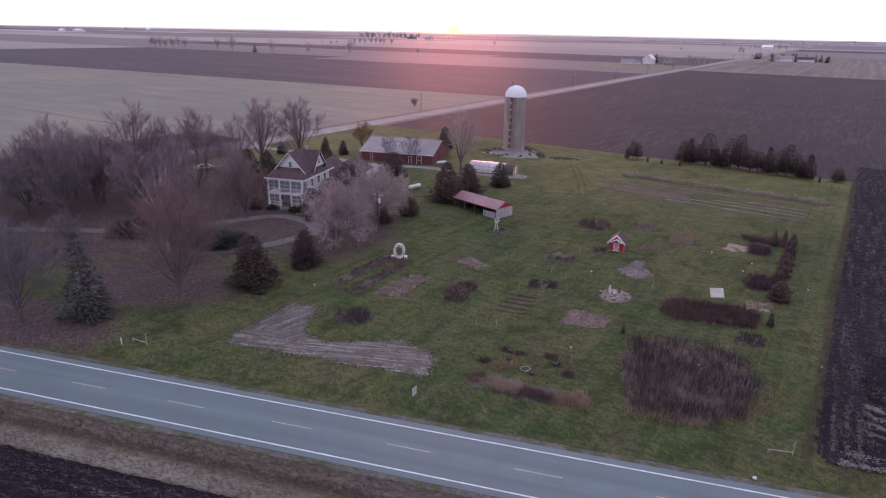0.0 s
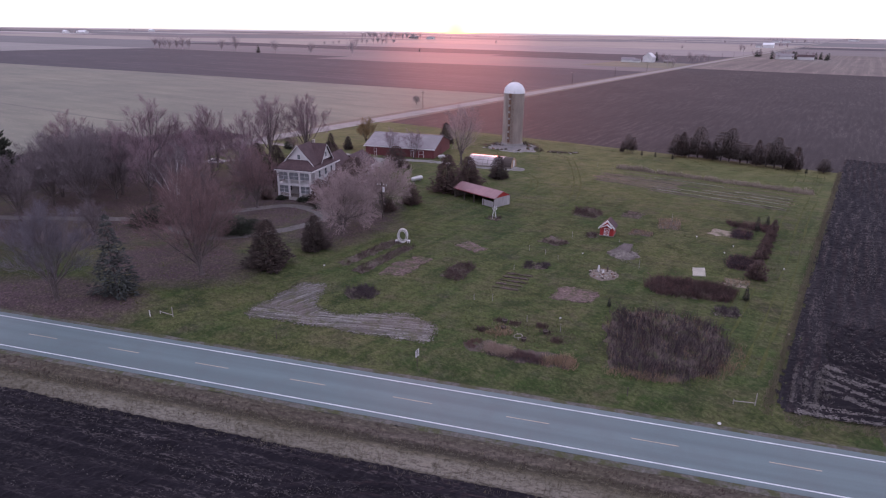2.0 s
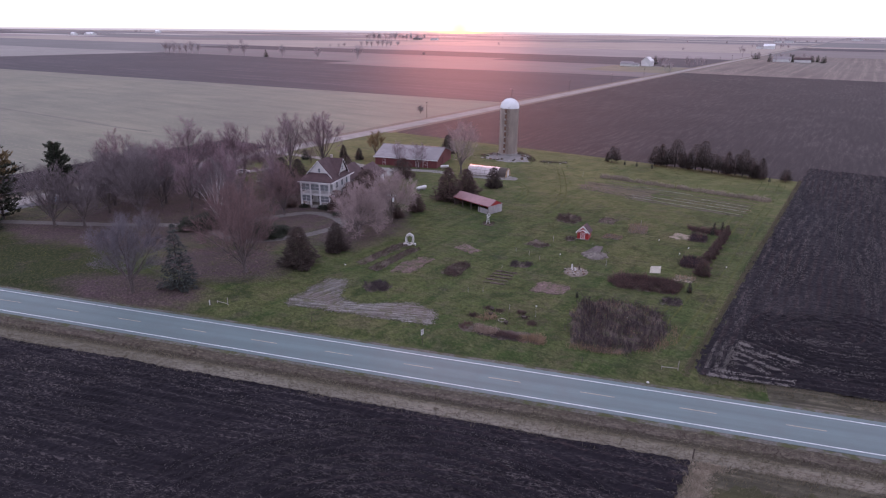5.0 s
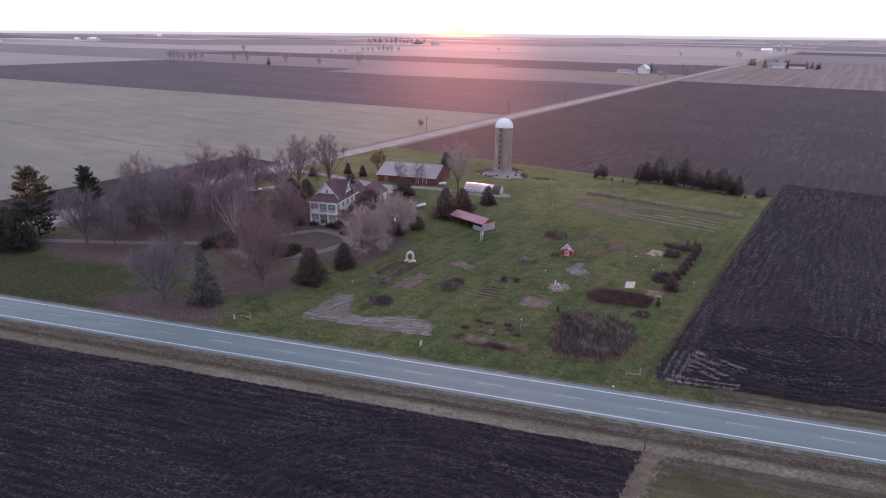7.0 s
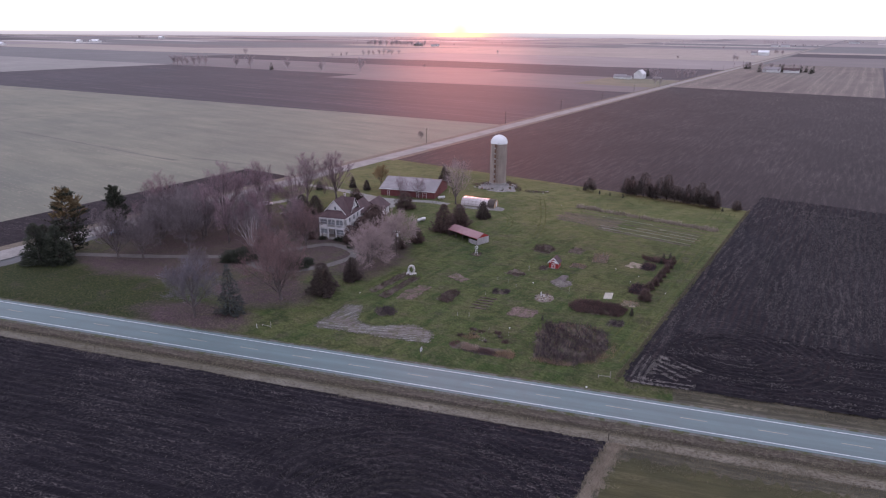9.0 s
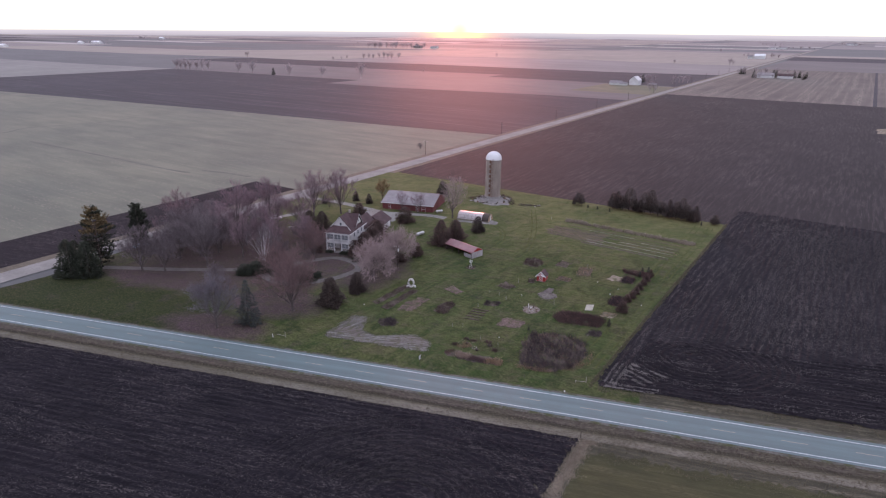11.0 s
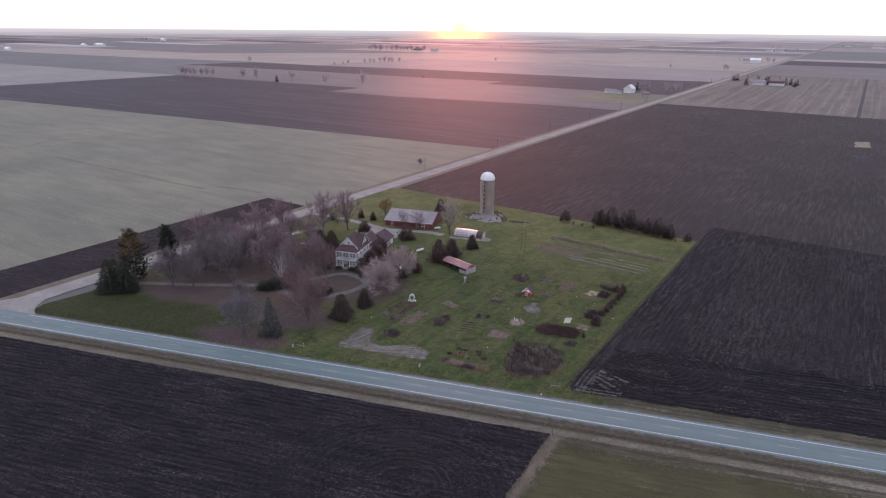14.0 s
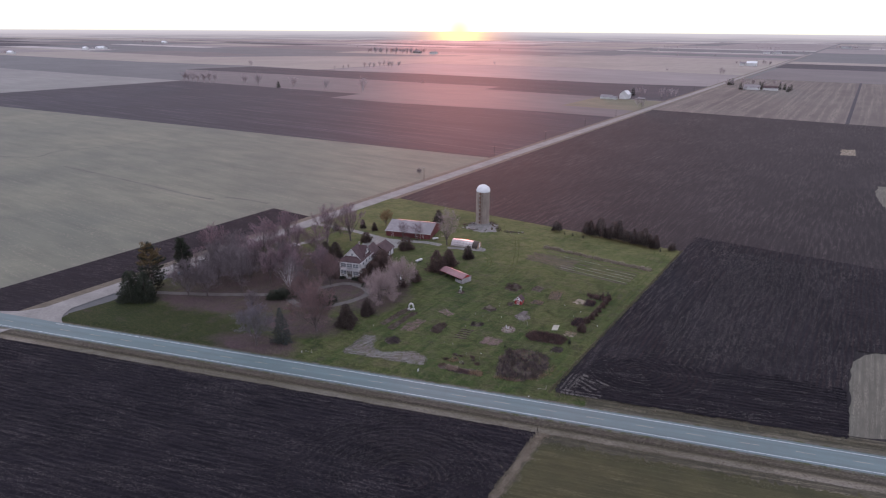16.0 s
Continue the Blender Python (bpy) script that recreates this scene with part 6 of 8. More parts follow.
rnd = random.Random(77)
oak = first(bare_tree(1, 17.5, "big leafless multi-stemmed maple with grey branches", 3, 0.16, 3, 0.75, 8, 6, 5, 4, None, twig_grey, 0.0155), -84.5, 45.0, 1.0)
maple = first(bare_tree(2, 17.0, "leafless maple with a wide brownish crown", 1, 0.26, 7, 0.85, 8, 6, 5, 4, None, twig_brown, 0.015), -92.0, 73.0, 1.14)
ash = first(bare_tree(3, 16.0, "leafless spreading shade tree with a dark trunk", 1, 0.17, 6, 1.15, 8, 6, 4, 3, None, twig_brown), -76.2, 74.0, 0.62)
pale = first(bare_tree(4, 13, "leafless tree with white bark and several stems", 4, 0.12, 2, 0.5, 6, 4, 3, 3, bark_pale, twig_grey, 0.013, 0.2), -68.0, 51.0, 1.0)
rusty = first(bare_tree(5, 15.0, "tree with rust-red twigs and clinging leaves", 1, 0.12, 8, 0.78, 9, 6, 5, 5, None, twig_red, 0.0125), -42.6, 23.6, 1.1)
round_a = first(bare_tree(6, 12.0, "round leafless crab apple with pinkish-tan twigs", 3, 0.2, 6, 1.22, 9, 6, 5, 4, None, twig_pink, 0.0105, None, 1.1, 0.35), -31.2, 52.2, 1.0)
first(bare_tree(7, 14.5, "tall leafless tree with a hazy grey crown", 2, 0.2, 5, 0.85, 9, 6, 6, 5, None, twig_haze, 0.009), -56.2, 9.4, 0.95)
vase = first(bare_tree(8, 17.0, "tall leafless elm with a vase-shaped crown", 1, 0.2, 8, 0.62, 8, 6, 5, 4, None, twig_brown), -78.0, 104.0, 1.06)
yellow = first(bare_tree(9, 8.5, "small leafless tree with yellow twigs", 1, 0.18, 6, 0.9, 7, 5, 5, 5, None, twig_yellow, 0.016), -61.5, 137.0, 1.0)
small = first(bare_tree(10, 8.0, "small leafless yard tree with upright limbs", 2, 0.16, 4, 0.55, 5, 4, 3, 3, None, twig_brown, 0.009), -47.0, 122.0, 1.0)
shade = first(bare_tree(11, 16.0, "tall leafless tree beside the greenhouse", 1, 0.16, 7, 0.75, 8, 6, 4, 4, None, twig_pink, 0.010), -24.6, 119.5, 1.0)
bushy = first(bare_tree(12, 14.5, "leafless tree with a dense grey crown", 1, 0.14, 7, 0.95, 9, 6, 5, 4, None, twig_grey, 0.0155), -101.2, 35.6, 1.0)

for ob, x, y, sc, tn in (
    (round_a, -28.4, 66.2, 0.94, 140), (bushy, -94.5, 37.6, 0.9, 70), (bushy, -105.5, 56, 0.95, 210), (ash, -117.5, 62, 0.8, 40), (bushy, -97, 48, 0.9, 130),
    (maple, -114.5, 72, 0.8, 160), (oak, -92, 52, 0.9, 250), (bushy, -73, 34, 0.45, 80), (oak, -106.5, 69, 0.75, 30), (bushy, -88.5, 56.5, 0.85, 300),
    (vase, -95, 100, 0.84, 90), (vase, -69.5, 111.5, 0.98, 200), (maple, -62.5, 67.5, 0.68, 60), (vase, -87, 92, 0.62, 20), (rusty, -55.5, 38.5, 0.78, 120), (rusty, -55.0, 60.0, 0.74, 250),
    (ash, -103, 84, 0.62, 260), (bushy, -112, 86, 0.62, 20), (maple, -104, 98, 0.55, 300), (bushy, -68, 76, 0.6, 190), (oak, -99.5, 62, 0.66, 130),
    (small, -39.8, 121.6, 1.02, 90), (maple, -90, 60, 0.8, 33), (bushy, -82, 72, 0.8, 140), (maple, -75, 66, 0.74, 200), (bushy, -66, 57, 0.55, 10), (oak, -98, 66, 0.8, 290), (maple, -72, 84, 0.8, 170), (oak, -101, 54, 0.8, 100), (maple, -79, 56, 0.72, 15), (maple, -70.5, 61, 0.6, 230), (maple, -85, 80, 0.6, 110), (ash, -96, 88, 0.7, 45), (bushy, -110, 78, 0.7, 210), (maple, -101, 70, 0.62, 75), (bushy, -84, 66, 0.62, 255), (ash, -58.5, 73.5, 0.62, 15), (bushy, -82, 254, 0.32, 45), (small, -78, 118.5, 0.6, 45), (rusty, -50.5, 35.5, 0.5, 20),
):
    put(ob, x, y, sc * rnd.uniform(0.97, 1.03), tn)

def pine(seed, tall, wide, mat_low, mat_high, label, clear=0.12):
    """A white pine: straight trunk, irregular upswept boughs with needle clusters."""
    rnd = random.Random(seed)
    h = thing("pine_tree", label, "tree", "evergreens")
    t, low, high = Shape(), Shape(), Shape()
    t.rod((0, 0, -0.15), (0, 0, tall * 0.97), tall * 0.016 + 0.06, 0.05, 8)
    n = 74
    for i in range(n):
        u = clear + (0.99 - clear) * (i + rnd.random()) / n
        z = tall * u
        a = i * 2.4 + rnd.uniform(-0.5, 0.5)
        L = wide * (1.02 - u) ** 0.38 * rnd.uniform(0.6, 1.12) * (0.75 if u < 0.25 else 1.0)
        d = Vector((math.cos(a), math.sin(a), rnd.uniform(0.0, 0.28) + 0.35 * u)).normalized()
        p = Vector((0, 0, z))
        e = p + d * L
        t.rod(p, e, 0.07, 0.02, 4, False)
        s = high if (u > 0.5 and rnd.random() < 0.75) else low
        for k in range(int(16 + 7 * L)):
            f = rnd.uniform(0.3, 1.05)
            side = Vector((-math.sin(a), math.cos(a), 0)) * rnd.gauss(0, 0.26 * L * (0.4 + 0.6 * f))
            c = p + d * L * f + side + Vector((0, 0, rnd.gauss(0.12, 0.2)))
            q = (d + Vector((rnd.gauss(0, 0.5), rnd.gauss(0, 0.5), rnd.uniform(0.1, 0.8)))).normalized()
            l = rnd.uniform(0.4, 0.85)
            w = q.orthogonal().normalized() * l * 0.26
            w2 = q.cross(w)
            s.add([c - q * l * 0.3, c + w, c - w * 0.6 + w2, c - w * 0.6 - w2, c + q * l], [(0, 2, 1), (0, 3, 2), (0, 1, 3), (4, 1, 2), (4, 2, 3), (4, 3, 1)])
    t.object("trunk", bark, h)
    low.object("crown", mat_low, h)
    high.object("upper_crown", mat_high, h)
    return h


first(pine(31, 18.0, 7.0, needle_dark, needle_tan, "tall white pine with browned upper boughs", 0.05), -117.2, 36.2)
first(pine(32, 15.5, 4.2, needle_dark, needle_dark, "tall dark pine with upswept boughs", 0.12), -116.0, 52.5)
juniper = first(conifer("juniper", 33, 11.5, 4.4, needle_dark, "broad dark juniper at the yard corner", "evergreens", 2600, 0.01, 0.25, 0.55, 0, 0.8), -118.6, 26.0)
put(juniper, -113.4, 27.6, 0.95, 130)
put(juniper, -121.6, 31.5, 0.8, 220)
spruce = first(conifer("spruce_tree", 34, 12.0, 3.2, needle_blue, "blue-grey spruce beside the highway", "evergreens", 1500, 0.05, 0.5, 0.75, 13, 0.6), -49.6, 13.6)
cedar = first(conifer("cedar_tree", 35, 8.0, 3.4, needle_cedar, "dark green cone-shaped cedar", "evergreens", 3200, 0.01, 0.1, 0.46, 0, 0.6), -34.5, 29.8)
put(cedar, -31.2, 40.0, 0.76, 90)
for x, y, sc, sz, tn in ((-10.8, 104.6, 0.74, 0.74, 200), (-67.5, 81.5, 1.05, 1.2, 40), (-64.2, 84.6, 1.0, 1.1, 140), 
                         (-71.6, 131.4, 0.44, 0.56, 55), (-64.6, 129.4, 0.46, 0.52, 300), (-38.0, 151.5, 0.8, 0.85, 20)):
    put(cedar, x, y, sc, tn, sz)
red_cedar = first(conifer("cedar_tree", 135, 8.0, 3.4, needle_red, "reddish-brown winter cedar behind the open shed", "evergreens", 3000, 0.02, 0.1, 0.5, 0, 0.6), -19.8, 86.6, 1.12)
put(red_cedar, -16.3, 93.0, 0.95, 80, 0.84)
first(conifer("arborvitae", 36, 3.6, 1.55, needle_dark, "small rounded dark evergreen", "evergreens", 1100, 0.0, 0.0, 0.4, 0, 0.4), -82.8, 123.8)
hedge_bush = first(conifer("hedge_bush", 136, 3.0, 1.5, needle_red, "rounded dark reddish hedge bush", "hedge bushes", 1100, 0.0, 0.0, 0.32, 0, 0.4), 41.9, 48.6)
for x, y, sc, sz in ((43.2, 55.8, 0.75, 0.72), (44.6, 59.0, 0.72, 0.7), (45.6, 62.2, 0.7, 0.72), (46.6, 65.8, 0.72, 0.7), (47.8, 69.6, 0.66, 0.72), (48.8, 73.0, 0.66, 0.8), (50.0, 76.6, 0.5, 0.8)):
    put(hedge_bush, x, y, sc, rnd.uniform(0, 360), sz)
spire = first(conifer("juniper", 37, 1.9, 0.38, needle_dark, "narrow dark columnar juniper", "evergreens", 420, 0.0, 0.0, 0.4, 0, 0.22), 38.8, 38.8)
for x, y, sc in ((47.6, 79.6, 1.0), (46.8, 75.9, 0.9), (49.4, 79.9, 1.1), (19.5, 30.5, 0.6)):
    put(spire, x, y, sc, rnd.uniform(0, 360))
bush = first(conifer("bush", 38, 6.0, 3.6, needle_red, "large rounded dark red-brown bush", "bushes", 2600, 0.0, 0.0, 0.34, 0, 0.55), -40.6, 108.0)
for x, y, sc, sz in ((-44.0, 87.0, 1.2, 1.1), (-43.2, 81.0, 1.05, 1.0), (-43.6, 75.6, 0.92, 0.95), (-62.0, 112.6, 0.75, 0.78), (-44.0, 67.4, 0.7, 0.9), (-24.6, 73.6, 0.62, 0.75), (-27.2, 66.4, 0.42, 0.45), (-57.0, 67.0, 0.4, 0.4), (-45.5, 90.5, 0.7, 0.7)):
    put(bush, x, y, sc, rnd.uniform(0, 360), sz)
yew = first(conifer("shrub", 39, 3.0, 3.4, needle_dark, "low spreading dark evergreen shrub", "bushes", 1700, 0.0, 0.0, 0.3, 0, 0.5), -49.6, 43.6)
for x, y, sc in ((-53.2, 45.0, 0.8), (-66.3, 45.2, 1.15), (-69.5, 43.2, 0.95), (-48.0, 47.0, 0.6), (-41.8, 62.8, 0.4), (-53.6, 67.7, 0.34), (-48.4, 67.7, 0.36), (-46.6, 67.9, 0.42)):
    put(yew, x, y, sc, rnd.uniform(0, 360))
winds = [conifer("cedar_tree", 40 + 5 * k, 9.6, (3.2, 2.7, 3.5)[k], (needle_wind, needle_cedar, needle_wind)[k], "dark windbreak cedar at the field edge", "windbreak evergreens", 2600, (0.12, 0.06, 0.17)[k], 0.05, (0.34, 0.5, 0.3)[k], (0, 0, 8)[k], 0.5) for k in range(3)]
first(winds[0], 43.2, 152.6)
first(winds[1], 38.6, 153.4, 0.8)
first(winds[2], 49.6, 150.0, 0.92)
for k, (x, y, sc, sz) in enumerate(((36.6, 153.8, 0.7, 0.7), (40.6, 152.2, 0.72, 0.7), (45.8, 151.2, 0.66, 0.72), (47.4, 150.2, 0.8, 0.74), (51.8, 149.2, 0.85, 1.05), (54.6, 147.4, 0.9, 0.72), (56.6, 147.2, 0.7, 0.66), (58.8, 145.6, 0.85, 1.0), (61.4, 145.2, 0.8, 0.72),
                                       (63.4, 144.2, 0.85, 0.92), (65.4, 143.4, 0.85, 0.72), (68.4, 142.2, 0.95, 0.88), (66.9, 142.6, 0.7, 0.6), (75.6, 141.4, 0.62, 0.4), (22.0, 154.2, 0.5, 0.66), (23.6, 153.6, 0.46, 0.6), (20.4, 154.6, 0.4, 0.46))):
    put(winds[(k * 2 + k // 3) % 3], x, y, sc, 47 * k, sz)
for x, y in ((26.5, 151.0), (30.5, 149.5), (35.5, 147.6), (70.5, 138.6)):
    put(spire, x, y, 0.8, 0)


# ---- garden ----
def thicket(name, pts, count, tall, material, label, category, seed, lean=0.25, r=0.012, sprigs=2, kind="stuff", tilt=(0, 0), gap=-0.3):
    """Dry stems standing in a patch."""
    rnd = random.Random(seed)
    xs, ys = [p[0] for p in pts], [p[1] for p in pts]
    s = Shape()
    n = len(pts)

    def inside(x, y):
        c = False
        for i in range(n):
            (xa, ya), (xb, yb) = pts[i], pts[i - 1]
            if (ya > y) != (yb > y) and x < (xb - xa) * (y - ya) / (yb - ya) + xa:
                c = not c
        return c
    done = 0
    while done < count:
        x, y = rnd.uniform(min(xs), max(xs)), rnd.uniform(min(ys), max(ys))
        if not inside(x, y):
            continue
        done += 1
        x, y = x + rnd.gauss(0, 0.12 + 0.12 * tall), y + rnd.gauss(0, 0.12 + 0.12 * tall)
        patchy = noise.noise((x * 0.45 + seed, y * 0.45, 0.3)) + 0.5 * noise.noise((x * 1.3, y * 1.3 + seed, 1.7))
        if patchy < gap and rnd.random() < 0.8:
            continue
        h = tall * rnd.uniform(0.4, 1.1) * (0.82 + 0.5 * patchy)
        p = Vector((x, y, -0.08))
        d = Vector((rnd.gauss(tilt[0], lean), rnd.gauss(tilt[1], lean), 1)).normalized()
        m = p + d * h * 0.55
        e = m + (d + Vector((rnd.gauss(0, lean), rnd.gauss(0, lean), 0))).normalized() * h * 0.45
        s.rod(p, m, r * 1.4, r, 3, False)
        s.spike(m, e, r)
        for _ in range(sprigs):
            q = p.lerp(e, rnd.uniform(0.4, 0.95))
            s.spike(q, q + Vector((rnd.gauss(0, 0.4), rnd.gauss(0, 0.4), rnd.uniform(0.2, 0.8))).normalized() * h * rnd.uniform(0.15, 0.35), r * 0.9)
    return tagged(s.object(name, material), label, category, kind=kind)


def bits(pts, count, material, seed, spill=0.6, size=(0.03, 0.09)):
    """Chips, clods and litter lying in a bed and spilling over its edge."""
    rnd = random.Random(seed)
    xs, ys = [p[0] for p in pts], [p[1] for p in pts]
    cx, cy = sum(xs) / len(xs), sum(ys) / len(ys)
    s = Shape()
    for _ in range(count):
        k = rnd.randrange(len(pts))
        a, b = pts[k], pts[k - 1]
        u, w = rnd.random(), rnd.random() ** 0.4
        x = cx + (a[0] + (b[0] - a[0]) * u - cx) * w + rnd.gauss(0, spill * 0.5)
        y = cy + (a[1] + (b[1] - a[1]) * u - cy) * w + rnd.gauss(0, spill * 0.5)
        s.lump((x, y, rnd.uniform(0.0, 0.1)), rnd.uniform(*size), rnd, 0.6, 4)
    return tagged(s.object("bed_litter", material), "loose chips and litter lying over a garden bed", "litter", kind="stuff")


willow_pts = [(20.0, 13.0), (19.3, 18), (19.0, 24), (20.2, 28.4), (23.4, 30.4), (29, 30.6), (34.0, 27.4), (34.4, 21), (32.2, 15), (28.2, 12), (23.5, 11.4)]
blob("willow_bed", willow_pts, bed_soil, -0.02, 0.08, "brown littered soil under the brush", "garden bed", 41, 0.5)
thicket("brush", willow_pts, 4200, 1.75, stem_purple, "dense thicket of purple-brown leafless brush", "brush", 42, 0.22, 0.015, 3, gap=-0.08)
thicket("brush", willow_pts, 1300, 1.6, stem_rust, "red-brown stems mixed through the brush", "brush", 342, 0.24, 0.016, 3, gap=0.0)
thicket("brush", willow_pts, 500, 1.35, stem_tan, "pale dead stalks mixed through the brush", "brush", 343, 0.3, 0.015, 2, gap=0.05)
thicket("tall_grass", [(30.5, 12.4), (35.6, 18), (35.8, 24), (34.2, 23), (32, 16), (29.5, 13.4)], 400, 0.95, stem_tan, "tan dry grass at the edge of the brush", "grass", 43, 0.3, 0.014, 1)
thicket("tall_grass", [(19.6, 11.6), (23, 11.0), (27, 11.4), (29, 12.2), (26, 12.9), (20, 12.9)], 500, 1.0, stem_tan, "tan dry grass at the edge of the brush", "grass", 44, 0.3, 0.014, 1)
gb = [(2.0, 14.0), (3.5, 12.3), (9, 11.2), (15.6, 11.2), (16.4, 13.0), (15, 14.6), (9.5, 14.4), (4.5, 15.8)]
thicket("brush", [G(6.2, 52), G(10.5, 52), G(11.5, 90), G(11, 126), G(6.4, 126)], 1500, 3.4, twig_brown, "leafless brush along the gravel road", "brush", 345, 0.25, 0.03, 5, gap=-0.2)
blob("grass_bed", gb, bed_soil, -0.03, 0.05, "narrow bed of dark soil under dry grasses", "garden bed", 45, 0.4, 0.6)
for k, (pts, cnt, tall, mt, txt) in enumerate((
    ([(2.0, 14.2), (3.4, 12.6), (5.4, 12.3), (5.7, 14.0), (4.3, 15.4)], 460, 0.75, stem_red, "low red-brown dead perennials"),
    ([(5.0, 12.2), (8.5, 11.9), (8.7, 13.7), (5.5, 14.2)], 900, 1.05, stem_plume, "tuft of pale feathery ornamental grass"),
    ([(5.4, 11.6), (13.0, 10.9), (13.0, 12.2), (5.6, 12.6)], 500, 0.55, stem_purple, "low purple-brown dead stems before the grasses"),
    ([(8.2, 12.0), (12.8, 11.4), (13.0, 13.2), (8.6, 13.6)], 950, 0.8, stem_rust, "rust-coloured dead perennials"),
    ([(12.4, 11.2), (15.9, 11.1), (16.5, 13.0), (15.2, 14.2), (12.6, 13.5)], 850, 0.95, stem_tan, "dry tan ornamental grass"),
)):
    thicket("ornamental_grass", pts, cnt, tall, mt, txt, "grass", 445 + k, 0.34, 0.013, 2, gap=-0.15)
gp = [(3.6, 16.4), (9, 15.4), (15.5, 15.4), (16.2, 19), (13, 22.5), (7, 22), (3.6, 19)]
bits([(4.0, 18.0), (7.6, 17.4), (8.4, 20.4), (5.0, 20.6)], 160, straw, 247, 0.6)
bits([(10.4, 20.6), (16.0, 15.6), (16.2, 19.4), (13, 22)], 160, mulch, 248, 0.8)
thicket("dry_perennials", gp, 420, 0.45, stem_dark, "sparse dead flower stems", "dead plants", 48, 0.4, 0.014, 2)
thicket("dry_perennials", [(4.0, 17.6), (6.2, 16.6), (8.0, 18.2), (6, 20)], 420, 0.7, stem_tan, "tuft of pale dead stems", "dead plants", 49, 0.4, 0.016, 2)
for k, (x, y) in enumerate(((5.4, 21.4), (7.4, 20.9), (11.2, 21.2), (11.9, 19.6), (3.6, 18.0), (13.4, 17.6))):
    thicket("dry_perennials", [(x - 0.6, y - 0.5), (x + 0.6, y - 0.5), (x + 0.6, y + 0.5), (x - 0.6, y + 0.5)], 130, 0.7, stem_dark, "clump of dark dead stems", "dead plants", 50 + k, 0.4, 0.02, 2)

BEDS = [
    ("arch_bed", [(-24.6, 34.6), (-22.6, 33.6), (-17.6, 48.2), (-19.9, 49.2)], bed_soil, 0.08, 900, 0.7, stem_dark),
    ("arch_bed", [(-21.0, 32.0), (-18.6, 31.4), (-14.6, 46.4), (-16.6, 47.2)], bed_soil, 0.08, 900, 0.8, stem_dark),
    ("mulch_bed", [(-16.4, 31.8), (-12.0, 32.4), (-9.8, 41.6), (-12.6, 42.4), (-15.6, 37.0)], mulch, 0.12, 250, 0.4, stem_dark),
    ("round_bed", [(-16.6, 21.8), (-13.6, 22.8), (-13.4, 25.2), (-15.6, 27.2), (-18.4, 25.4), (-18.0, 23)], bed_soil, 0.1, 700, 1.1, stem_purple),
    ("garden_bed", [(-6.8, 34.0), (-3.2, 33.0), (-2.0, 39.6), (-3.4, 41.0), (-5.4, 40.4)], bed_soil, 0.12, 900, 0.9, stem_dark),
    ("mulch_bed", [(-8.2, 49.4), (-3.6, 46.6), (-2.0, 49.0), (-6.2, 52.4)], mulch, 0.14, 160, 0.35, stem_tan),
    ("garden_bed", [(6.2, 56.2), (9.9, 54.6), (11.8, 57.0), (8.2, 60.2)], bed_soil, 0.12, 450, 0.8, stem_dark),
    ("garden_bed", [(5.6, 41.6), (9.4, 42.6), (9.6, 45.2), (5.6, 44.8)], bed_soil, 0.06, 600, 0.8, stem_purple),
    ("mulch_bed", [(10.6, 30.6), (17.0, 30.8), (18.2, 35.4), (12.6, 36.2)], mulch, 0.16, 40, 0.3, stem_tan),
    ("hedge_bed", [(24.6, 39.8), (26.4, 37.2), (36.4, 37.0), (37.8, 41.2), (34, 43.6), (27.0, 43.8)], bed_soil, 0.08, 3600, 1.5, stem_dark),
    ("hedge_bed", [(42.0, 80.4), (42.2, 77.6), (49.6, 74.8), (50.6, 77.6), (46, 79.8)], bed_soil, 0.08, 1500, 1.2, stem_dark),
    ("garden_bed", [(37.0, 70.6), (41.6, 69.6), (43.4, 73.2), (39, 75.4)], straw, 0.06, 60, 0.3, stem_tan),
    ("garden_bed", [(41.2, 69.6), (44.6, 69.4), (45.4, 73.6), (42.4, 74.2)], bed_soil, 0.06, 700, 1.3, stem_purple),
    ("garden_bed", [(38.0, 52.0), (42.0, 51.6), (43.0, 57.0), (39.4, 57.6)], bed_soil, 0.06, 900, 1.5, stem_purple),
    ("garden_bed", [(36.4, 43.8), (40.2, 43.6), (40.6, 46.8), (37, 47.2)], straw, 0.06, 220, 0.6, stem_tan),
    ("garden_bed", [(33.4, 31.6), (36.8, 31.8), (37.4, 35.0), (34.4, 35.2)], bed_soil, 0.06, 350, 0.9, stem_purple),
    ("garden_bed", [(11.0, 76.0), (15.4, 74.6), (17.2, 78.4), (14.6, 83.0), (11.2, 81.6)], bed_soil, 0.06, 900, 1.2, stem_dark),
    ("garden_bed", [(20.6, 77.6), (24.6, 76.8), (25.8, 81.4), (22.4, 83.6)], bed_soil, 0.05, 260, 0.6, stem_dark),
    ("garden_bed", [(28.0, 71.6), (32.0, 71.6), (32.6, 78.6), (28.6, 79.0)], bed_soil, 0.05, 360, 0.9, stem_tan),
    ("garden_bed", [(22.4, 65.8), (26.6, 65.4), (27.2, 68.4), (23.0, 69.6)], bed_soil, 0.05, 220, 0.6, stem_tan),
    ("garden_bed", [(-6.2, 67.0), (-3.6, 66.6), (-3.2, 69.4), (-5.8, 69.8)], mulch, 0.06, 160, 0.6, stem_dark),
    ("garden_bed", [(14.6, 61.4), (16.6, 61.6), (16.4, 64.6), (14.8, 64.8)], bed_soil, 0.05, 180, 0.8, stem_dark),
]
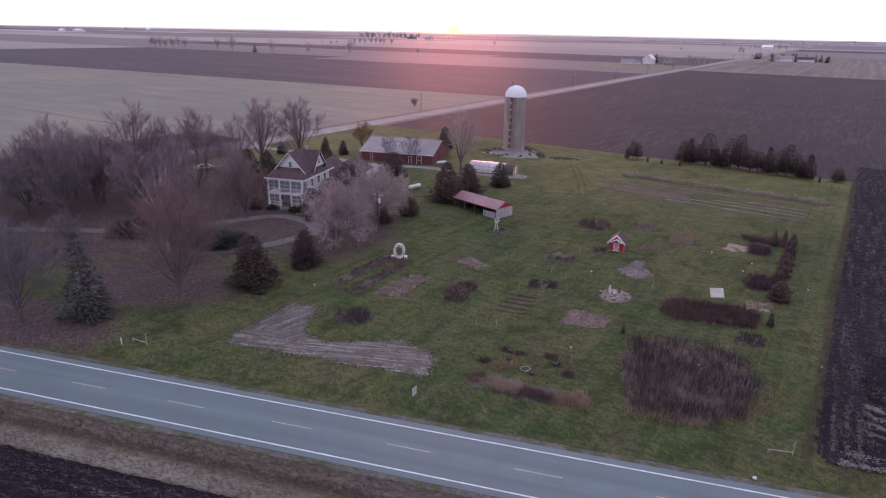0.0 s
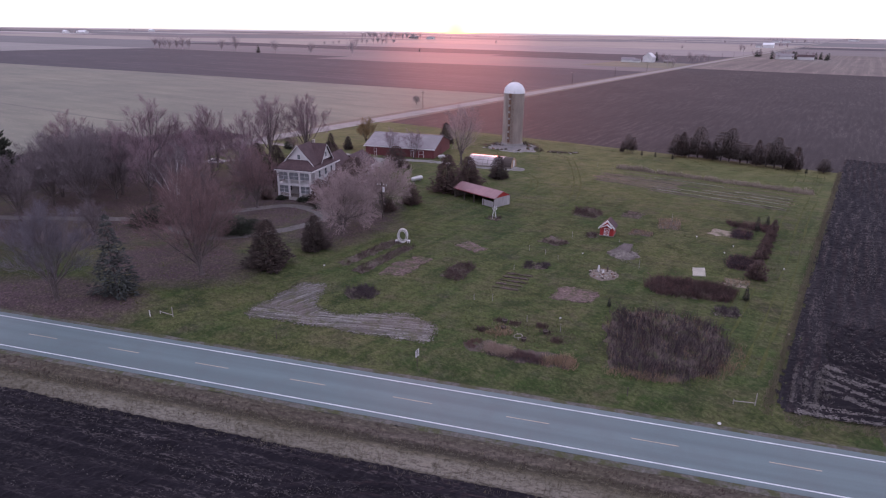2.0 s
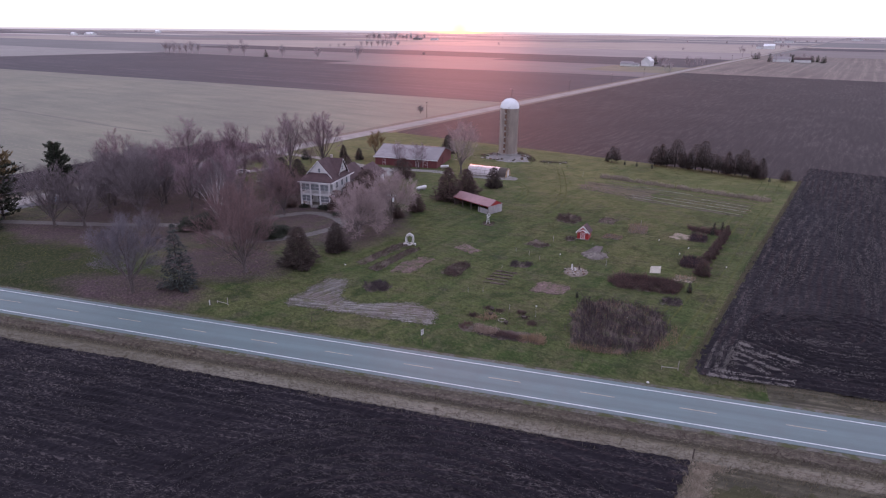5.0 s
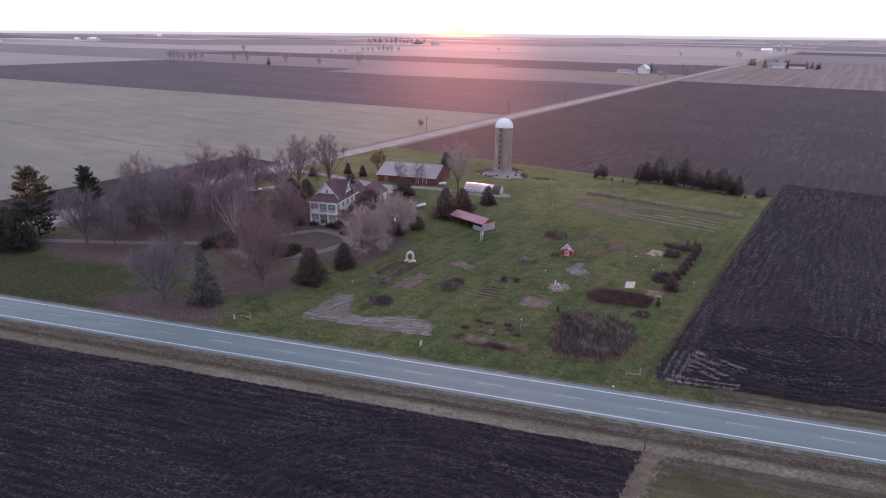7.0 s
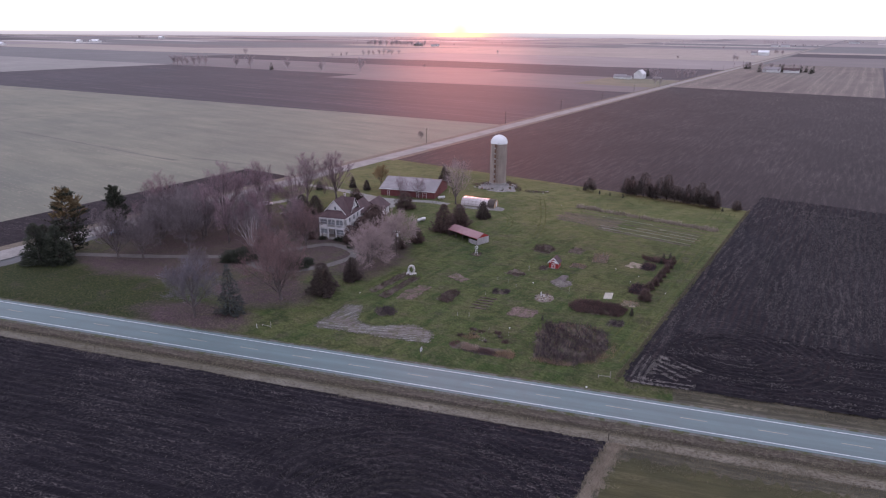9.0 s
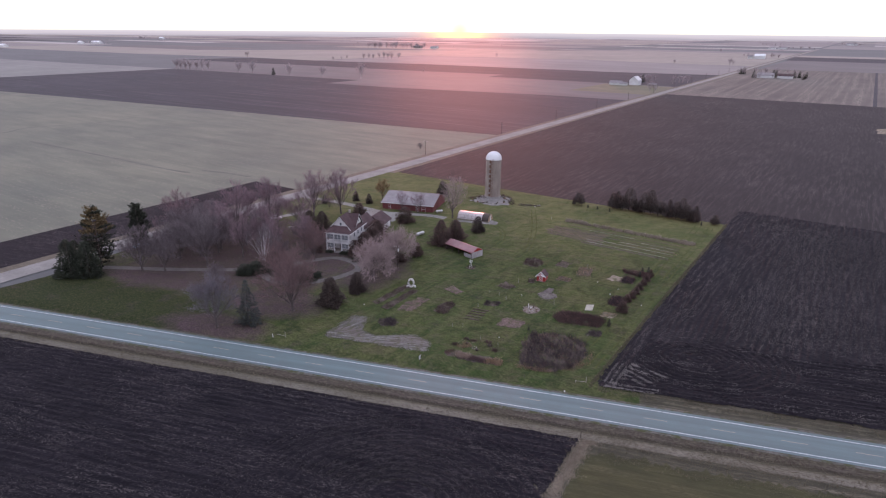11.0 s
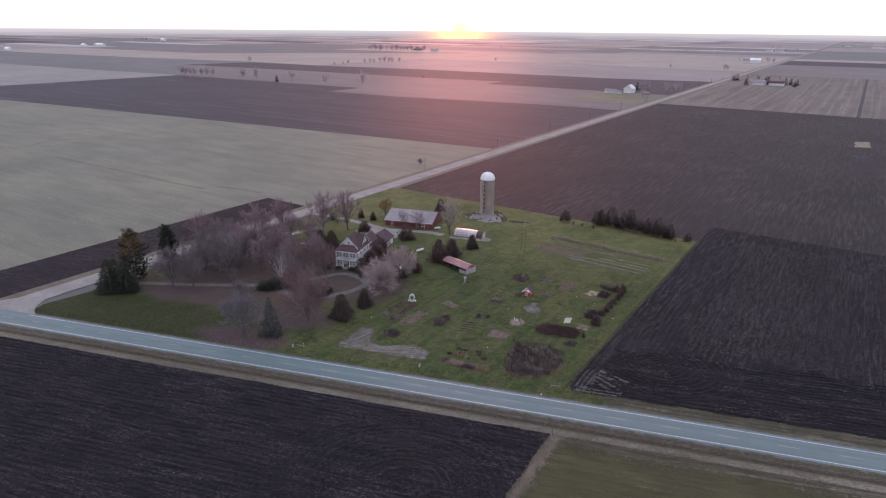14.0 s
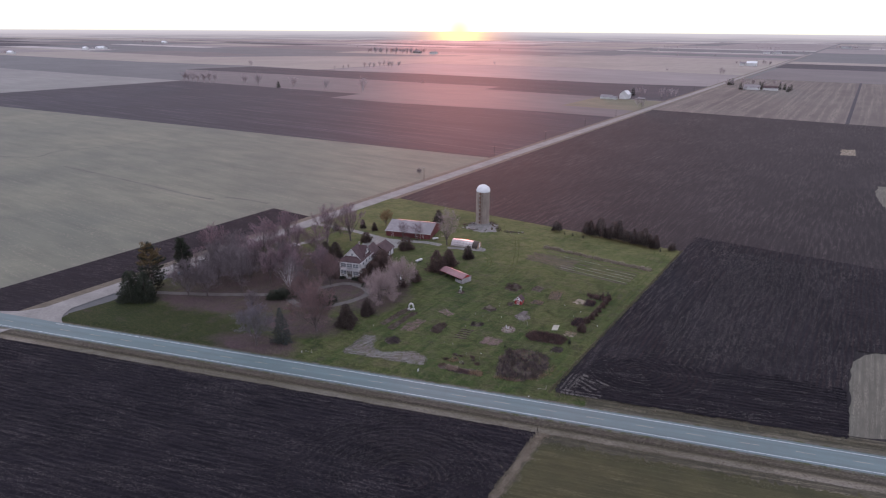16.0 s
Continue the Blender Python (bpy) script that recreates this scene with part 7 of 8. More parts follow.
for k, (nm, pts, mt, th, cnt, tall, stm) in enumerate(BEDS):
    what = {"mulch": "reddish-brown mulched garden bed in the grass", "bed_soil": "dark soil garden bed with dead plants", "straw": "pale straw-covered garden bed"}[mt.name]
    blob(nm, pts, mt, -0.02, th * 0.7, what, "garden bed", 60 + k, 0.42, 0.5)
    bits(pts, 220 if mt is not straw else 120, (chips, clod, straw)[k % 3] if mt is bed_soil else (straw if k % 2 else clod), 260 + k)
    thicket("dead_plants", pts, cnt, tall, stm, "dead brown garden plants left standing in a bed", "dead plants", 160 + k, 0.35, 0.017, 3)
for k, (pts, n, tall) in enumerate((([(24.6, 39.8), (26.4, 37.2), (36.4, 37.0), (37.8, 41.2), (34, 43.6), (27.0, 43.8)], 1500, 1.5), ([(42.0, 80.4), (42.2, 77.6), (49.6, 74.8), (50.6, 77.6), (46, 79.8)], 700, 1.3), ([(41.2, 69.6), (44.6, 69.4), (45.4, 73.6), (42.4, 74.2)], 400, 1.4), ([(38.0, 52.0), (42.0, 51.6), (43.0, 57.0), (39.4, 57.6)], 500, 1.5))):
    thicket("dead_plants", pts, n, tall, stem_red, "red-brown dead stems in a garden bed", "dead plants", 380 + k, 0.3, 0.017, 3)
# path between the two arch beds, vegetable rows, the grey tilled patch
BOOT = [(-28.6, 13.5), (-26.2, 25.4), (-22.3, 25.7), (-20.6, 18.6), (-17.6, 16.6), (-13.4, 17.4), (-10.5, 18.8), (-7.0, 19.5), (-3.8, 18.2), (-1.7, 15.6), (-2.2, 12.6), (-9.9, 12.5), (-16.8, 12.7), (-22.6, 12.7), (-27.5, 12.6)]


def in_boot(x, y):
    """Inside the tilled patch, its edge uneven."""
    ha, hb = np.sin(57.3 * x + 131.7 * y) * 43.7, np.sin(91.1 * x - 77.7 * y) * 71.3
    ha, hb = ha - np.floor(ha) + np.sin(ha * 3.1) * 0.5 - 0.5, hb - np.floor(hb) + np.sin(hb * 2.7) * 0.5 - 0.5
    x, y = x + 0.2 * np.sin(y * 1.1 + x) + 0.75 * ha, y + 0.18 * np.sin(x * 0.9 - y) + 0.65 * hb
    c = np.zeros(x.shape, bool)
    for (xa, ya), (xb, yb) in zip(BOOT, BOOT[1:] + BOOT[:1]):
        c ^= ((ya > y) != (yb > y)) & (x < (xb - xa) * (y - ya) / (yb - ya) + xa)
    return c


def boot_leg(x, y):
    return (y > 16.8 - 0.25 * (x + 26)) & (x < -19.4)


tilled("tilled_patch", (-30.0, 7.5), (0.995, 0.1), (-0.1, 0.995), 205, 110, 0.15, 0.75, 0.03, garden_rows, "bare grey tilled garden patch with fine rows", lambda x, y: in_boot(x, y) & ~boot_leg(x, y), 91, (), -0.012, True)
tilled("tilled_patch", (-34.0, 15.4), (0.45, 0.893), (0.893, -0.45), 120, 120, 0.15, 0.75, 0.03, garden_slant, "bare grey tilled garden patch with slanting rows", lambda x, y: in_boot(x, y) & boot_leg(x, y + 0.9), 92, (), -0.014, True)
bits(BOOT, 600, clod, 291, 0.7, (0.02, 0.06))
thicket("weeds", [(-28.8, 13.0), (-26.6, 25.4), (-24, 26.2), (-25.6, 24), (-27.6, 14.0), (-8, 12.9), (-2.6, 13.0), (-2.0, 15.6), (-1.2, 15.8), (-1.8, 12.2), (-9.9, 12.0), (-16.8, 12.2), (-22, 12.2)], 900, 0.3, stem_green, "low weeds along the tilled patch", "weeds", 292, 0.5, 0.02, 2)
for k in range(5):
    x0, y0 = 2.0 + 0.3 * k, 32.4 + 1.5 * k
    blob("raised_bed", [(x0, y0), (x0 + 4.2, y0 - 0.3), (x0 + 4.4, y0 + 0.3), (x0 + 0.2, y0 + 0.55)], bed_soil, -0.02, 0.16, "narrow raised bed of dark garden soil", "raised bed", 95 + k, 0.12, 0.5, "")
    thicket("dead_plants", [(x0, y0), (x0 + 4.2, y0 - 0.3), (x0 + 4.4, y0 + 0.3), (x0 + 0.2, y0 + 0.55)], 160, 0.45, stem_dark, "dead plants along a garden row", "dead plants", 195 + k, 0.35, 0.016, 2)

# the long vegetable plot at the back
PU = Vector((0.942, -0.336))
PV = Vector((0.336, 0.942))


def plot(u0, u1, v0, v1):
    o = Vector((17.5, 122.8))
    return [tuple(o + PU * u + PV * v) for u, v in ((u0, v0), (u1, v0), (u1, v1), (u0, v1))]


blob("vegetable_plot", plot(-1, 21, -11.5, -1.5), weedy, -0.028, 0.02, "brown weedy vegetable plot", "garden bed", 101, 1.1, 1.0)
for k, (u0, u1, v, w) in enumerate(((14, 47, -14.6, 1.1), (0, 24, -12.2, 0.8), (-2, 22, -8.6, 0.9), (22, 47, -10.6, 0.7), (1, 26, -4.6, 0.8), (26, 47, -7.2, 0.6), (24, 47, -4.4, 0.6), (4, 47, -1.4, 0.6), (2, 48, 2.0, 0.7))):
    blob("soil_strip", plot(u0, u1, v, v + w), bed_soil if k in (0, 1, 2, 4) else weedy, -0.028, 0.03, "narrow strip of bare soil between grass", "soil strip", 103 + k, 0.28, 0.9)
    thicket("dead_plants", plot(u0, u1, v, v + w), 260, 0.4, (stem_dark, stem_purple, stem_tan)[k % 3], "dead brown crop stems along a row", "dead plants", 420 + k, 0.35, 0.018, 2)
for k, (u0, u1, v) in enumerate(((15, 46, -12.6), (21, 46, -8.9), (26, 46, -6.0), (33, 46, -3.0), (15, 22, -10.2), (12, 30, 0.4))):
    blob("straw_strip", plot(u0, u1, v, v + 0.24), straw_pale, 0.0, 0.1, "pale strip of straw mulch along a garden row", "straw strip", 112 + k, 0.12, 0.8, "")
thicket("corn_stubble", plot(0, 49, 5.2, 7.4), 6500, 1.4, stem_corn, "row of dry tan corn stalks", "corn stalks", 120, 0.2, 0.027, 2)


def garden_arch(x, y):
    h = thing("garden_arch", "white oval lattice garden arch with benches", "garden arch", "", (x, y, 0), 12)
    for d in (-0.35, 0.35):
        s = Shape()
        pts = [(0.92 * math.sin(2 * math.pi * i / 20) * (1.0 if i else 1), d, 1.35 - 1.25 * math.cos(2 * math.pi * i / 20)) for i in range(21)]
        for a, b in zip(pts, pts[1:]):
            s.rod(a, b, 0.075, None, 6, False)
        s.object("hoop", white_trim, h)
        s = Shape()
        pts = [(0.66 * math.sin(2 * math.pi * i / 20), d, 1.35 - 0.98 * math.cos(2 * math.pi * i / 20)) for i in range(21)]
        for a, b in zip(pts, pts[1:]):
            s.rod(a, b, 0.05, None, 6, False)
        s.object("inner_hoop", white_trim, h)
    for i in range(24):
        t = 2 * math.pi * i / 24
        s = Shape()
        s.rod((0.9 * math.sin(t), -0.37, 1.35 - 1.23 * math.cos(t)), (0.9 * math.sin(t), 0.37, 1.35 - 1.23 * math.cos(t)), 0.06, None, 4)
        s.object("slat", white_trim, h)
    for sx in (-1, 1):
        s = Shape()
        s.box(sx * 1.1 - 0.25, sx * 1.1 + 0.25, -0.35, 0.35, 0.38, 0.45)
        s.box(sx * 1.1 - 0.22, sx * 1.1 - 0.16, -0.3, 0.3, -0.08, 0.38)
        s.box(sx * 1.1 + 0.16, sx * 1.1 + 0.22, -0.3, 0.3, -0.08, 0.38)
        s.object("bench", white_trim, h)
    return h


garden_arch(-17.6, 47.8)


def rock_garden():
    h = thing("rock_garden", "round rock garden of pale stones with small ornaments", "rock garden", "", (18.4, 42.8, 0))
    s = Shape()
    n = 26
    rnd = random.Random(5)
    ring = [(math.cos(2 * math.pi * i / n) * 2.3 * rnd.uniform(0.9, 1.08), math.sin(2 * math.pi * i / n) * 2.6 * rnd.uniform(0.9, 1.08)) for i in range(n)]
    s.add([(x, y, -0.04) for x, y in ring] + [(x * 0.9, y * 0.9, 0.1) for x, y in ring] + [(0, 0, 0.28)], [(i, (i + 1) % n, n + (i + 1) % n, n + i) for i in range(n)] + [(n + i, n + (i + 1) % n, 2 * n) for i in range(n)])
    s.object("mound", mulch_tan, h, "tan gravel mound")
    for k in range(60):
        s = Shape()
        a, r = rnd.uniform(0, 6.28), 2.3 * rnd.random() ** 0.5
        s.lump((r * math.cos(a), r * math.sin(a), 0.2 - 0.05 * r), rnd.uniform(0.12, 0.34), rnd, 0.8)
        s.object("stone", (stone, concrete, wood_dark, stone, wood_grey, rust)[k % 6], h)
    for k, (x, y, t) in enumerate(((-0.9, 0.5, 1.3), (0.5, 0.8, 1.0), (0.9, -0.2, 0.9), (-0.2, 0.1, 0.7))):
        s = Shape()
        s.stack(x, y, [(0.1, 0.2), (0.25, 0.16), (0.4, 0.12), (t * 0.7, 0.16), (t * 0.85, 0.1), (t, 0.12), (t + 0.1, 0.02)], 8)
        s.object("ornament", (white_paint, wood_dark, stone, white_paint)[k], h)
    return h


rock_garden()


def compost_heap():
    """A dark heap with a weathered board leaning on it."""
    h = thing("compost_heap", "low dark compost heap with a leaning grey board", "compost heap", "", (21.4, 53.4, 0), -8)
    rnd = random.Random(9)
    s = Shape()
    n, rings = 26, ((1.0, -0.04), (0.86, 0.28), (0.62, 0.55), (0.34, 0.72))
    out = [rnd.uniform(0.8, 1.18) for _ in range(n)]
    vs = []
    for q, z in rings:
        for i in range(n):
            t = 2 * math.pi * i / n
            w = q * out[i] * rnd.uniform(0.93, 1.07)
            vs.append((2.9 * w * math.cos(t), 2.3 * w * math.sin(t), z * (1 if z < 0 else rnd.uniform(0.75, 1.2))))
    vs.append((0.1, 0.1, 0.78))
    m = len(rings)
    s.add(vs, [(k * n + i, k * n + (i + 1) % n, (k + 1) * n + (i + 1) % n, (k + 1) * n + i) for k in range(m - 1) for i in range(n)] + [((m - 1) * n + i, (m - 1) * n + (i + 1) % n, m * n) for i in range(n)])
    s.object("heap", chips, h, "heap of grey-brown clippings")
    s = Shape()
    s.slab([(-2.1, 0.2, 0.42), (1.0, -0.3, 0.8), (1.15, 2.6, 1.35), (-0.4, 2.9, 1.2)], 0.07)
    s.object("board", bark, h, "weathered grey-brown board")
    s = Shape()
    s.rod((1.1, 2.5, -0.05), (1.12, 2.52, 1.4), 0.05, None, 6)
    s.object("stake", wood_grey, h)
    s = Shape()
    s.rod((-0.4, 2.8, -0.05), (-0.4, 2.82, 1.25), 0.05, None, 6)
    s.object("stake", wood_grey, h)
    for k in range(14):
        s = Shape()
        a, r = rnd.uniform(0, 6.28), rnd.uniform(0.5, 2.2)
        p = Vector((r * math.cos(a), 0.8 * r * math.sin(a), 0.75 - 0.22 * r))
        s.rod(p, p + Vector((rnd.uniform(-1, 1), rnd.uniform(-1, 1), rnd.uniform(-0.1, 0.25))), 0.035, 0.02, 5)
        s.object("stick", (wood_grey, wood_dark, stem_tan)[k % 3], h)
    return h


compost_heap()
bits([(19.4, 50.6), (22.6, 49.4), (24.4, 56.6), (21.0, 58.4)], 300, chips, 290, 0.7)
s = Shape()
s.slab([(32.2, 46.6, 0.06), (34.2, 47.0, 0.06), (34.5, 50.9, 0.06), (32.5, 50.4, 0.06)], 0.12)
tagged(s.object("concrete_pad", concrete_pad), "pale square concrete pad in the grass", "concrete pad")


def stake(x, y, tall, material, r=0.04, label="thin pale garden stake", name="garden_stake"):
    s = Shape()
    s.rod((0, 0, -0.12), (0, 0, tall), r, r * 0.9, 6)
    ob = tagged(s.object(name, material), label, "stake", "garden stakes")
    ob.matrix_basis = pose(x, y, 0)
    return ob


for x, y, t in ((0.6, 27.0, 0.9), (23.9, 47.5, 1.6), (31.0, 78.0, 1.5), (3.2, 27.6, 1.0), (10.6, 47.6, 0.8), (9.0, 22.2, 1.0), (13.6, 20.6, 1.1), (4.2, 40.4, 0.9), (12.0, 60.0, 1.4), (5.2, 50.8, 0.9), (8.2, 49.6, 0.9), (20.6, 60.4, 0.5), (15.6, 112, 1.8), (15.2, 118, 1.8), (18, 121, 2.0), (28, 117, 2.0), (58, 112, 1.6), (13.8, 128, 1.4)):
    stake(x, y, t, shed_white if t < 1.7 else wood_grey, 0.03)


def survey_flag(x, y, material, label):
    h = thing("flag", label, "marker flag", "marker flags", (x, y, 0))
    s = Shape()
    s.rod((0, 0, -0.1), (0, 0, 0.6), 0.015, None, 4)
    s.object("wire", metal_grey, h)
    s = Shape()
    s.box(-0.02, 0.2, -0.012, 0.012, 0.38, 0.6)
    s.object("pennant", material, h)
    return h


def garden_hoop(x, y):
    s = Shape()
    pts = [(0.55 * math.cos(2 * math.pi * i / 18), 0.55 * math.sin(2 * math.pi * i / 18), 0.28 + 0.06 * math.cos(2 * math.pi * i / 18)) for i in range(19)]
    for a, b in zip(pts, pts[1:]):
        s.rod(a, b, 0.04, None, 6, False)
    for i in (2, 8, 14):
        s.rod(pts[i], (pts[i][0], pts[i][1], -0.1), 0.04, None, 5)
    ob = tagged(s.object("plant_ring", stone), "pale round plant support ring on short legs", "plant support")
    ob.matrix_basis = pose(x, y, 0)


garden_hoop(8.6, 17.2)


def pot(x, y):
    s = Shape()
    s.stack(0, 0, [(-0.05, 0.24), (0.3, 0.34), (0.42, 0.38), (0.42, 0.31), (0.3, 0.28)], 12)
    ob = tagged(s.object("plant_pot", wood_dark), "dark round plant pot in the grass", "plant pot", "plant pots")
    ob.matrix_basis = pose(x, y, 0)


for x, y in ((9.4, 16.6), (6.2, 21.0), (6.4, 19.0), (11.8, 19.4)):
    pot(x, y)
for x, y in ((28.0, 23.8), (38.4, 58.6), (40.5, 63.0), (34.6, 66.8), (46.8, 53.2), (42.0, 27.6), (-25.6, 31.8), (13.2, 23.6), (14.4, 50.6), (17.6, 71.0)):
    survey_flag(x, y, white_trim if y != 27.6 else paint_yellow, "small pale marker flag on a wire")


def road_sign():
    h = thing("road_sign", "white rectangular road sign on a post, seen edge-on", "road sign", "", (-1.6, 7.0, -0.45), 76)
    s = Shape()
    s.rod((0, 0, -0.3), (0, 0, 2.5), 0.04, None, 6)
    s.object("post", wood_dark, h)
    s = Shape()
    s.box(-0.38, 0.38, -0.03, -0.01, 1.6, 2.5)
    p = s.object("panel", white_paint, h)
    s = Shape()
    for z in (1.85, 2.1, 2.3):
        s.box(-0.26, 0.26, -0.036, -0.031, z, z + 0.08)
    s.object("lettering", wood_dark, p, "dark bars of lettering")
    return h


road_sign()


def rail_gate(x, y, turn):
    h = thing("rail_fence", "short low fence of one thin pale rail on two posts", "fence", "rail fences", (x, y, -0.12), turn)
    for dx, tall in ((-1.1, 0.62), (1.1, 1.55)):
        s = Shape()
        s.rod((dx, 0, -0.25), (dx, 0, tall), 0.05, 0.045, 8)
        s.object("post", wood_pale, h)
    s = Shape()
    s.rod((-1.1, -0.05, 0.5), (1.1, -0.05, 0.42), 0.04, 0.04, 6)
    s.object("rail", wood_pale, h)
    return h


rail_gate(33.9, 9.4, 8)
rail_gate(-38.0, 9.6, -6)
stake(-39.9, 8.7, 0.9, white_paint, 0.07, "short white marker post beside the ditch", "marker_post")
stake(35.3, -9.9, 1.3, wood_dark, 0.09, "dark wooden fence post at the field corner", "fence_post")
stake(-20.5, 8.0, 1.0, wood_dark, 0.05, "thin dark marker post beside the ditch", "marker_post")
stake(22.0, 7.6, 1.0, wood_dark, 0.05, "thin dark marker post beside the ditch", "marker_post")
s = Shape()
s.lump((0, 0, 0.1), 0.22, random.Random(3), 0.7)
ob = tagged(s.object("litter", white_paint), "crumpled white litter on the verge", "litter")
ob.matrix_basis = pose(30.9, 4.9, -0.02)

# rubble and slabs round the silo
blob("concrete_slab", [(-24.6, 147.4), (-14, 141.8), (-6.2, 144.4), (-7.4, 156), (-12, 160), (-20, 161)], slab_mat, -0.02, 0.10, "broken pale concrete slab round the silo", "slab", 131, 0.5)
rnd = random.Random(132)
for k in range(46):
    s = Shape()
    s.lump((0, 0, 0), rnd.uniform(0.3, 0.8), rnd, 0.6)
    ob = tagged(s.object("rubble", (wood_dark, stone, rust, bed_soil)[k % 4]), "lump of dark rubble beside the silo slab", "rubble", "rubble")
    a = rnd.uniform(0, 6.28)
    ob.matrix_basis = pose(-15.5 + 8.6 * math.cos(a) * rnd.uniform(0.7, 1.05), 151.5 + 8.0 * math.sin(a) * rnd.uniform(0.7, 1.05), 0.15)
for k in range(18):
    s = Shape()
    s.lump((0, 0, 0), rnd.uniform(0.3, 0.7), rnd, 0.5)
    ob = tagged(s.object("rubble", (wood_dark, stone, bed_soil)[k % 3]), "lump of dark rubble in the grass", "rubble", "rubble")
    ob.matrix_basis = pose(-2 + rnd.uniform(0, 9), 146.5 + rnd.uniform(-1.6, 1.6), 0.1)
thicket("weeds", [(-26, 150), (-20, 156), (-20, 162), (-12, 161), (-9, 158), (-6, 153), (-4, 146), (-6, 144), (-8, 152), (-14, 158), (-20, 150)], 800, 1.3, stem_dark, "dead weeds round the silo slab", "weeds", 133, 0.3, 0.02, 3)
thicket("weeds", [(-3, 145), (7, 145.5), (7, 148), (-3, 148)], 300, 0.7, stem_dark, "dead weeds on a rubble heap", "weeds", 134, 0.3, 0.02, 3)
blob("gravel_apron", [(-24, 114.6), (-6, 115.2), (-5.2, 118), (-8, 121), (-10, 117.6), (-24, 117)], slab_mat, -0.02, 0.04, "pale gravel strip beside the greenhouse", "gravel", 135, 0.3)


def bench(x, y, turn, label):
    h = thing("bench", label, "bench", "benches", (x, y, 0), turn)
    s = Shape()
    s.box(-1.2, 1.2, -0.35, 0.35, 0.42, 0.5)
    s.object("seat", concrete, h)
    for dx in (-0.8, 0.8):
        s = Shape()
        s.box(dx - 0.15, dx + 0.15, -0.28, 0.28, -0.05, 0.42)
        s.object("leg", concrete, h)
    return h


bench(-73.5, 62.5, 10, "pale stone bench under the trees")
bench(-79, 88, 30, "pale stone bench under the trees")


def parked_car(x, y, turn, body_mat, label):
    h = thing("car", label, "car", "parked cars", (x, y, 0), turn)
    s = Shape()
    prof = [(-2.2, 0.35), (2.2, 0.35), (2.25, 0.75), (1.3, 0.95), (0.7, 1.42), (-1.2, 1.45), (-1.9, 1.0), (-2.25, 0.9)]
    n = len(prof)
    s.add([(px, -0.85, pz) for px, pz in prof] + [(px, 0.85, pz) for px, pz in prof], [tuple(range(n)), tuple(range(2 * n - 1, n - 1, -1))] + [((i + 1) % n, i, n + i, n + (i + 1) % n) for i in range(n)])
    s.object("body", body_mat, h)
    for sg in (-1, 1):
        s = Shape()
        s.add([(1.15, sg * 0.86, 0.97), (0.62, sg * 0.86, 1.36), (-1.15, sg * 0.86, 1.38), (-1.75, sg * 0.86, 1.0), (-0.2, sg * 0.88, 1.15)], [(0, 1, 4), (1, 2, 4), (2, 3, 4), (3, 0, 4)])
        s.object("side_window", glass, h)
        for wx in (-1.35, 1.4):
            s = Shape()
            s.rod((wx, sg * 0.7, 0.33), (wx, sg * 0.9, 0.33), 0.33, 0.33, 14)
            t = s.object("wheel", dark_inside, h)
            s = Shape()
            s.rod((wx, sg * 0.9, 0.33), (wx, sg * 0.92, 0.33), 0.2, 0.2, 10)
            s.object("rim", metal_grey, t)
    return h


parked_car(-117.3, 53.2, 70, blue_metal, "blue-grey car parked under the trees")
parked_car(-117.6, 67.6, 72, white_paint, "white car parked under the trees")
parked_car(-90.5, 96.5, 40, white_paint, "pale car parked beside the drive")


def statue(x, y):
    h = thing("garden_windmill", "small pale garden windmill on a braced stand", "garden ornament", "", (x, y, 0), 20)
    s = Shape()
    for dx, dy in ((-0.4, -0.4), (0.4, -0.4), (0.4, 0.4), (-0.4, 0.4)):
        s.rod((dx, dy, -0.1), (dx * 0.2, dy * 0.2, 2.2), 0.04, None, 4)
    for z in (0.6, 1.2, 1.7):
        w = 0.4 - 0.32 * z / 2.2
        s.rod((-w, -w, z), (w, -w, z), 0.025, None, 4)
        s.rod((w, -w, z), (w, w, z), 0.025, None, 4)
        s.rod((-w, w, z), (w, w, z), 0.025, None, 4)
        s.rod((-w, -w, z), (-w, w, z), 0.025, None, 4)
    s.object("tower", white_paint, h)
    for k in range(8):
        a = 2 * math.pi * k / 8
        s = Shape()
        s.slab([(0.1 * math.cos(a), -0.2, 2.25 + 0.1 * math.sin(a)), (0.55 * math.cos(a - 0.15), -0.2, 2.25 + 0.55 * math.sin(a - 0.15)), (0.55 * math.cos(a + 0.2), -0.14, 2.25 + 0.55 * math.sin(a + 0.2))], 0.015)
        s.object("vane", metal_dome, h)
    return h


statue(-4.6, 68.0)


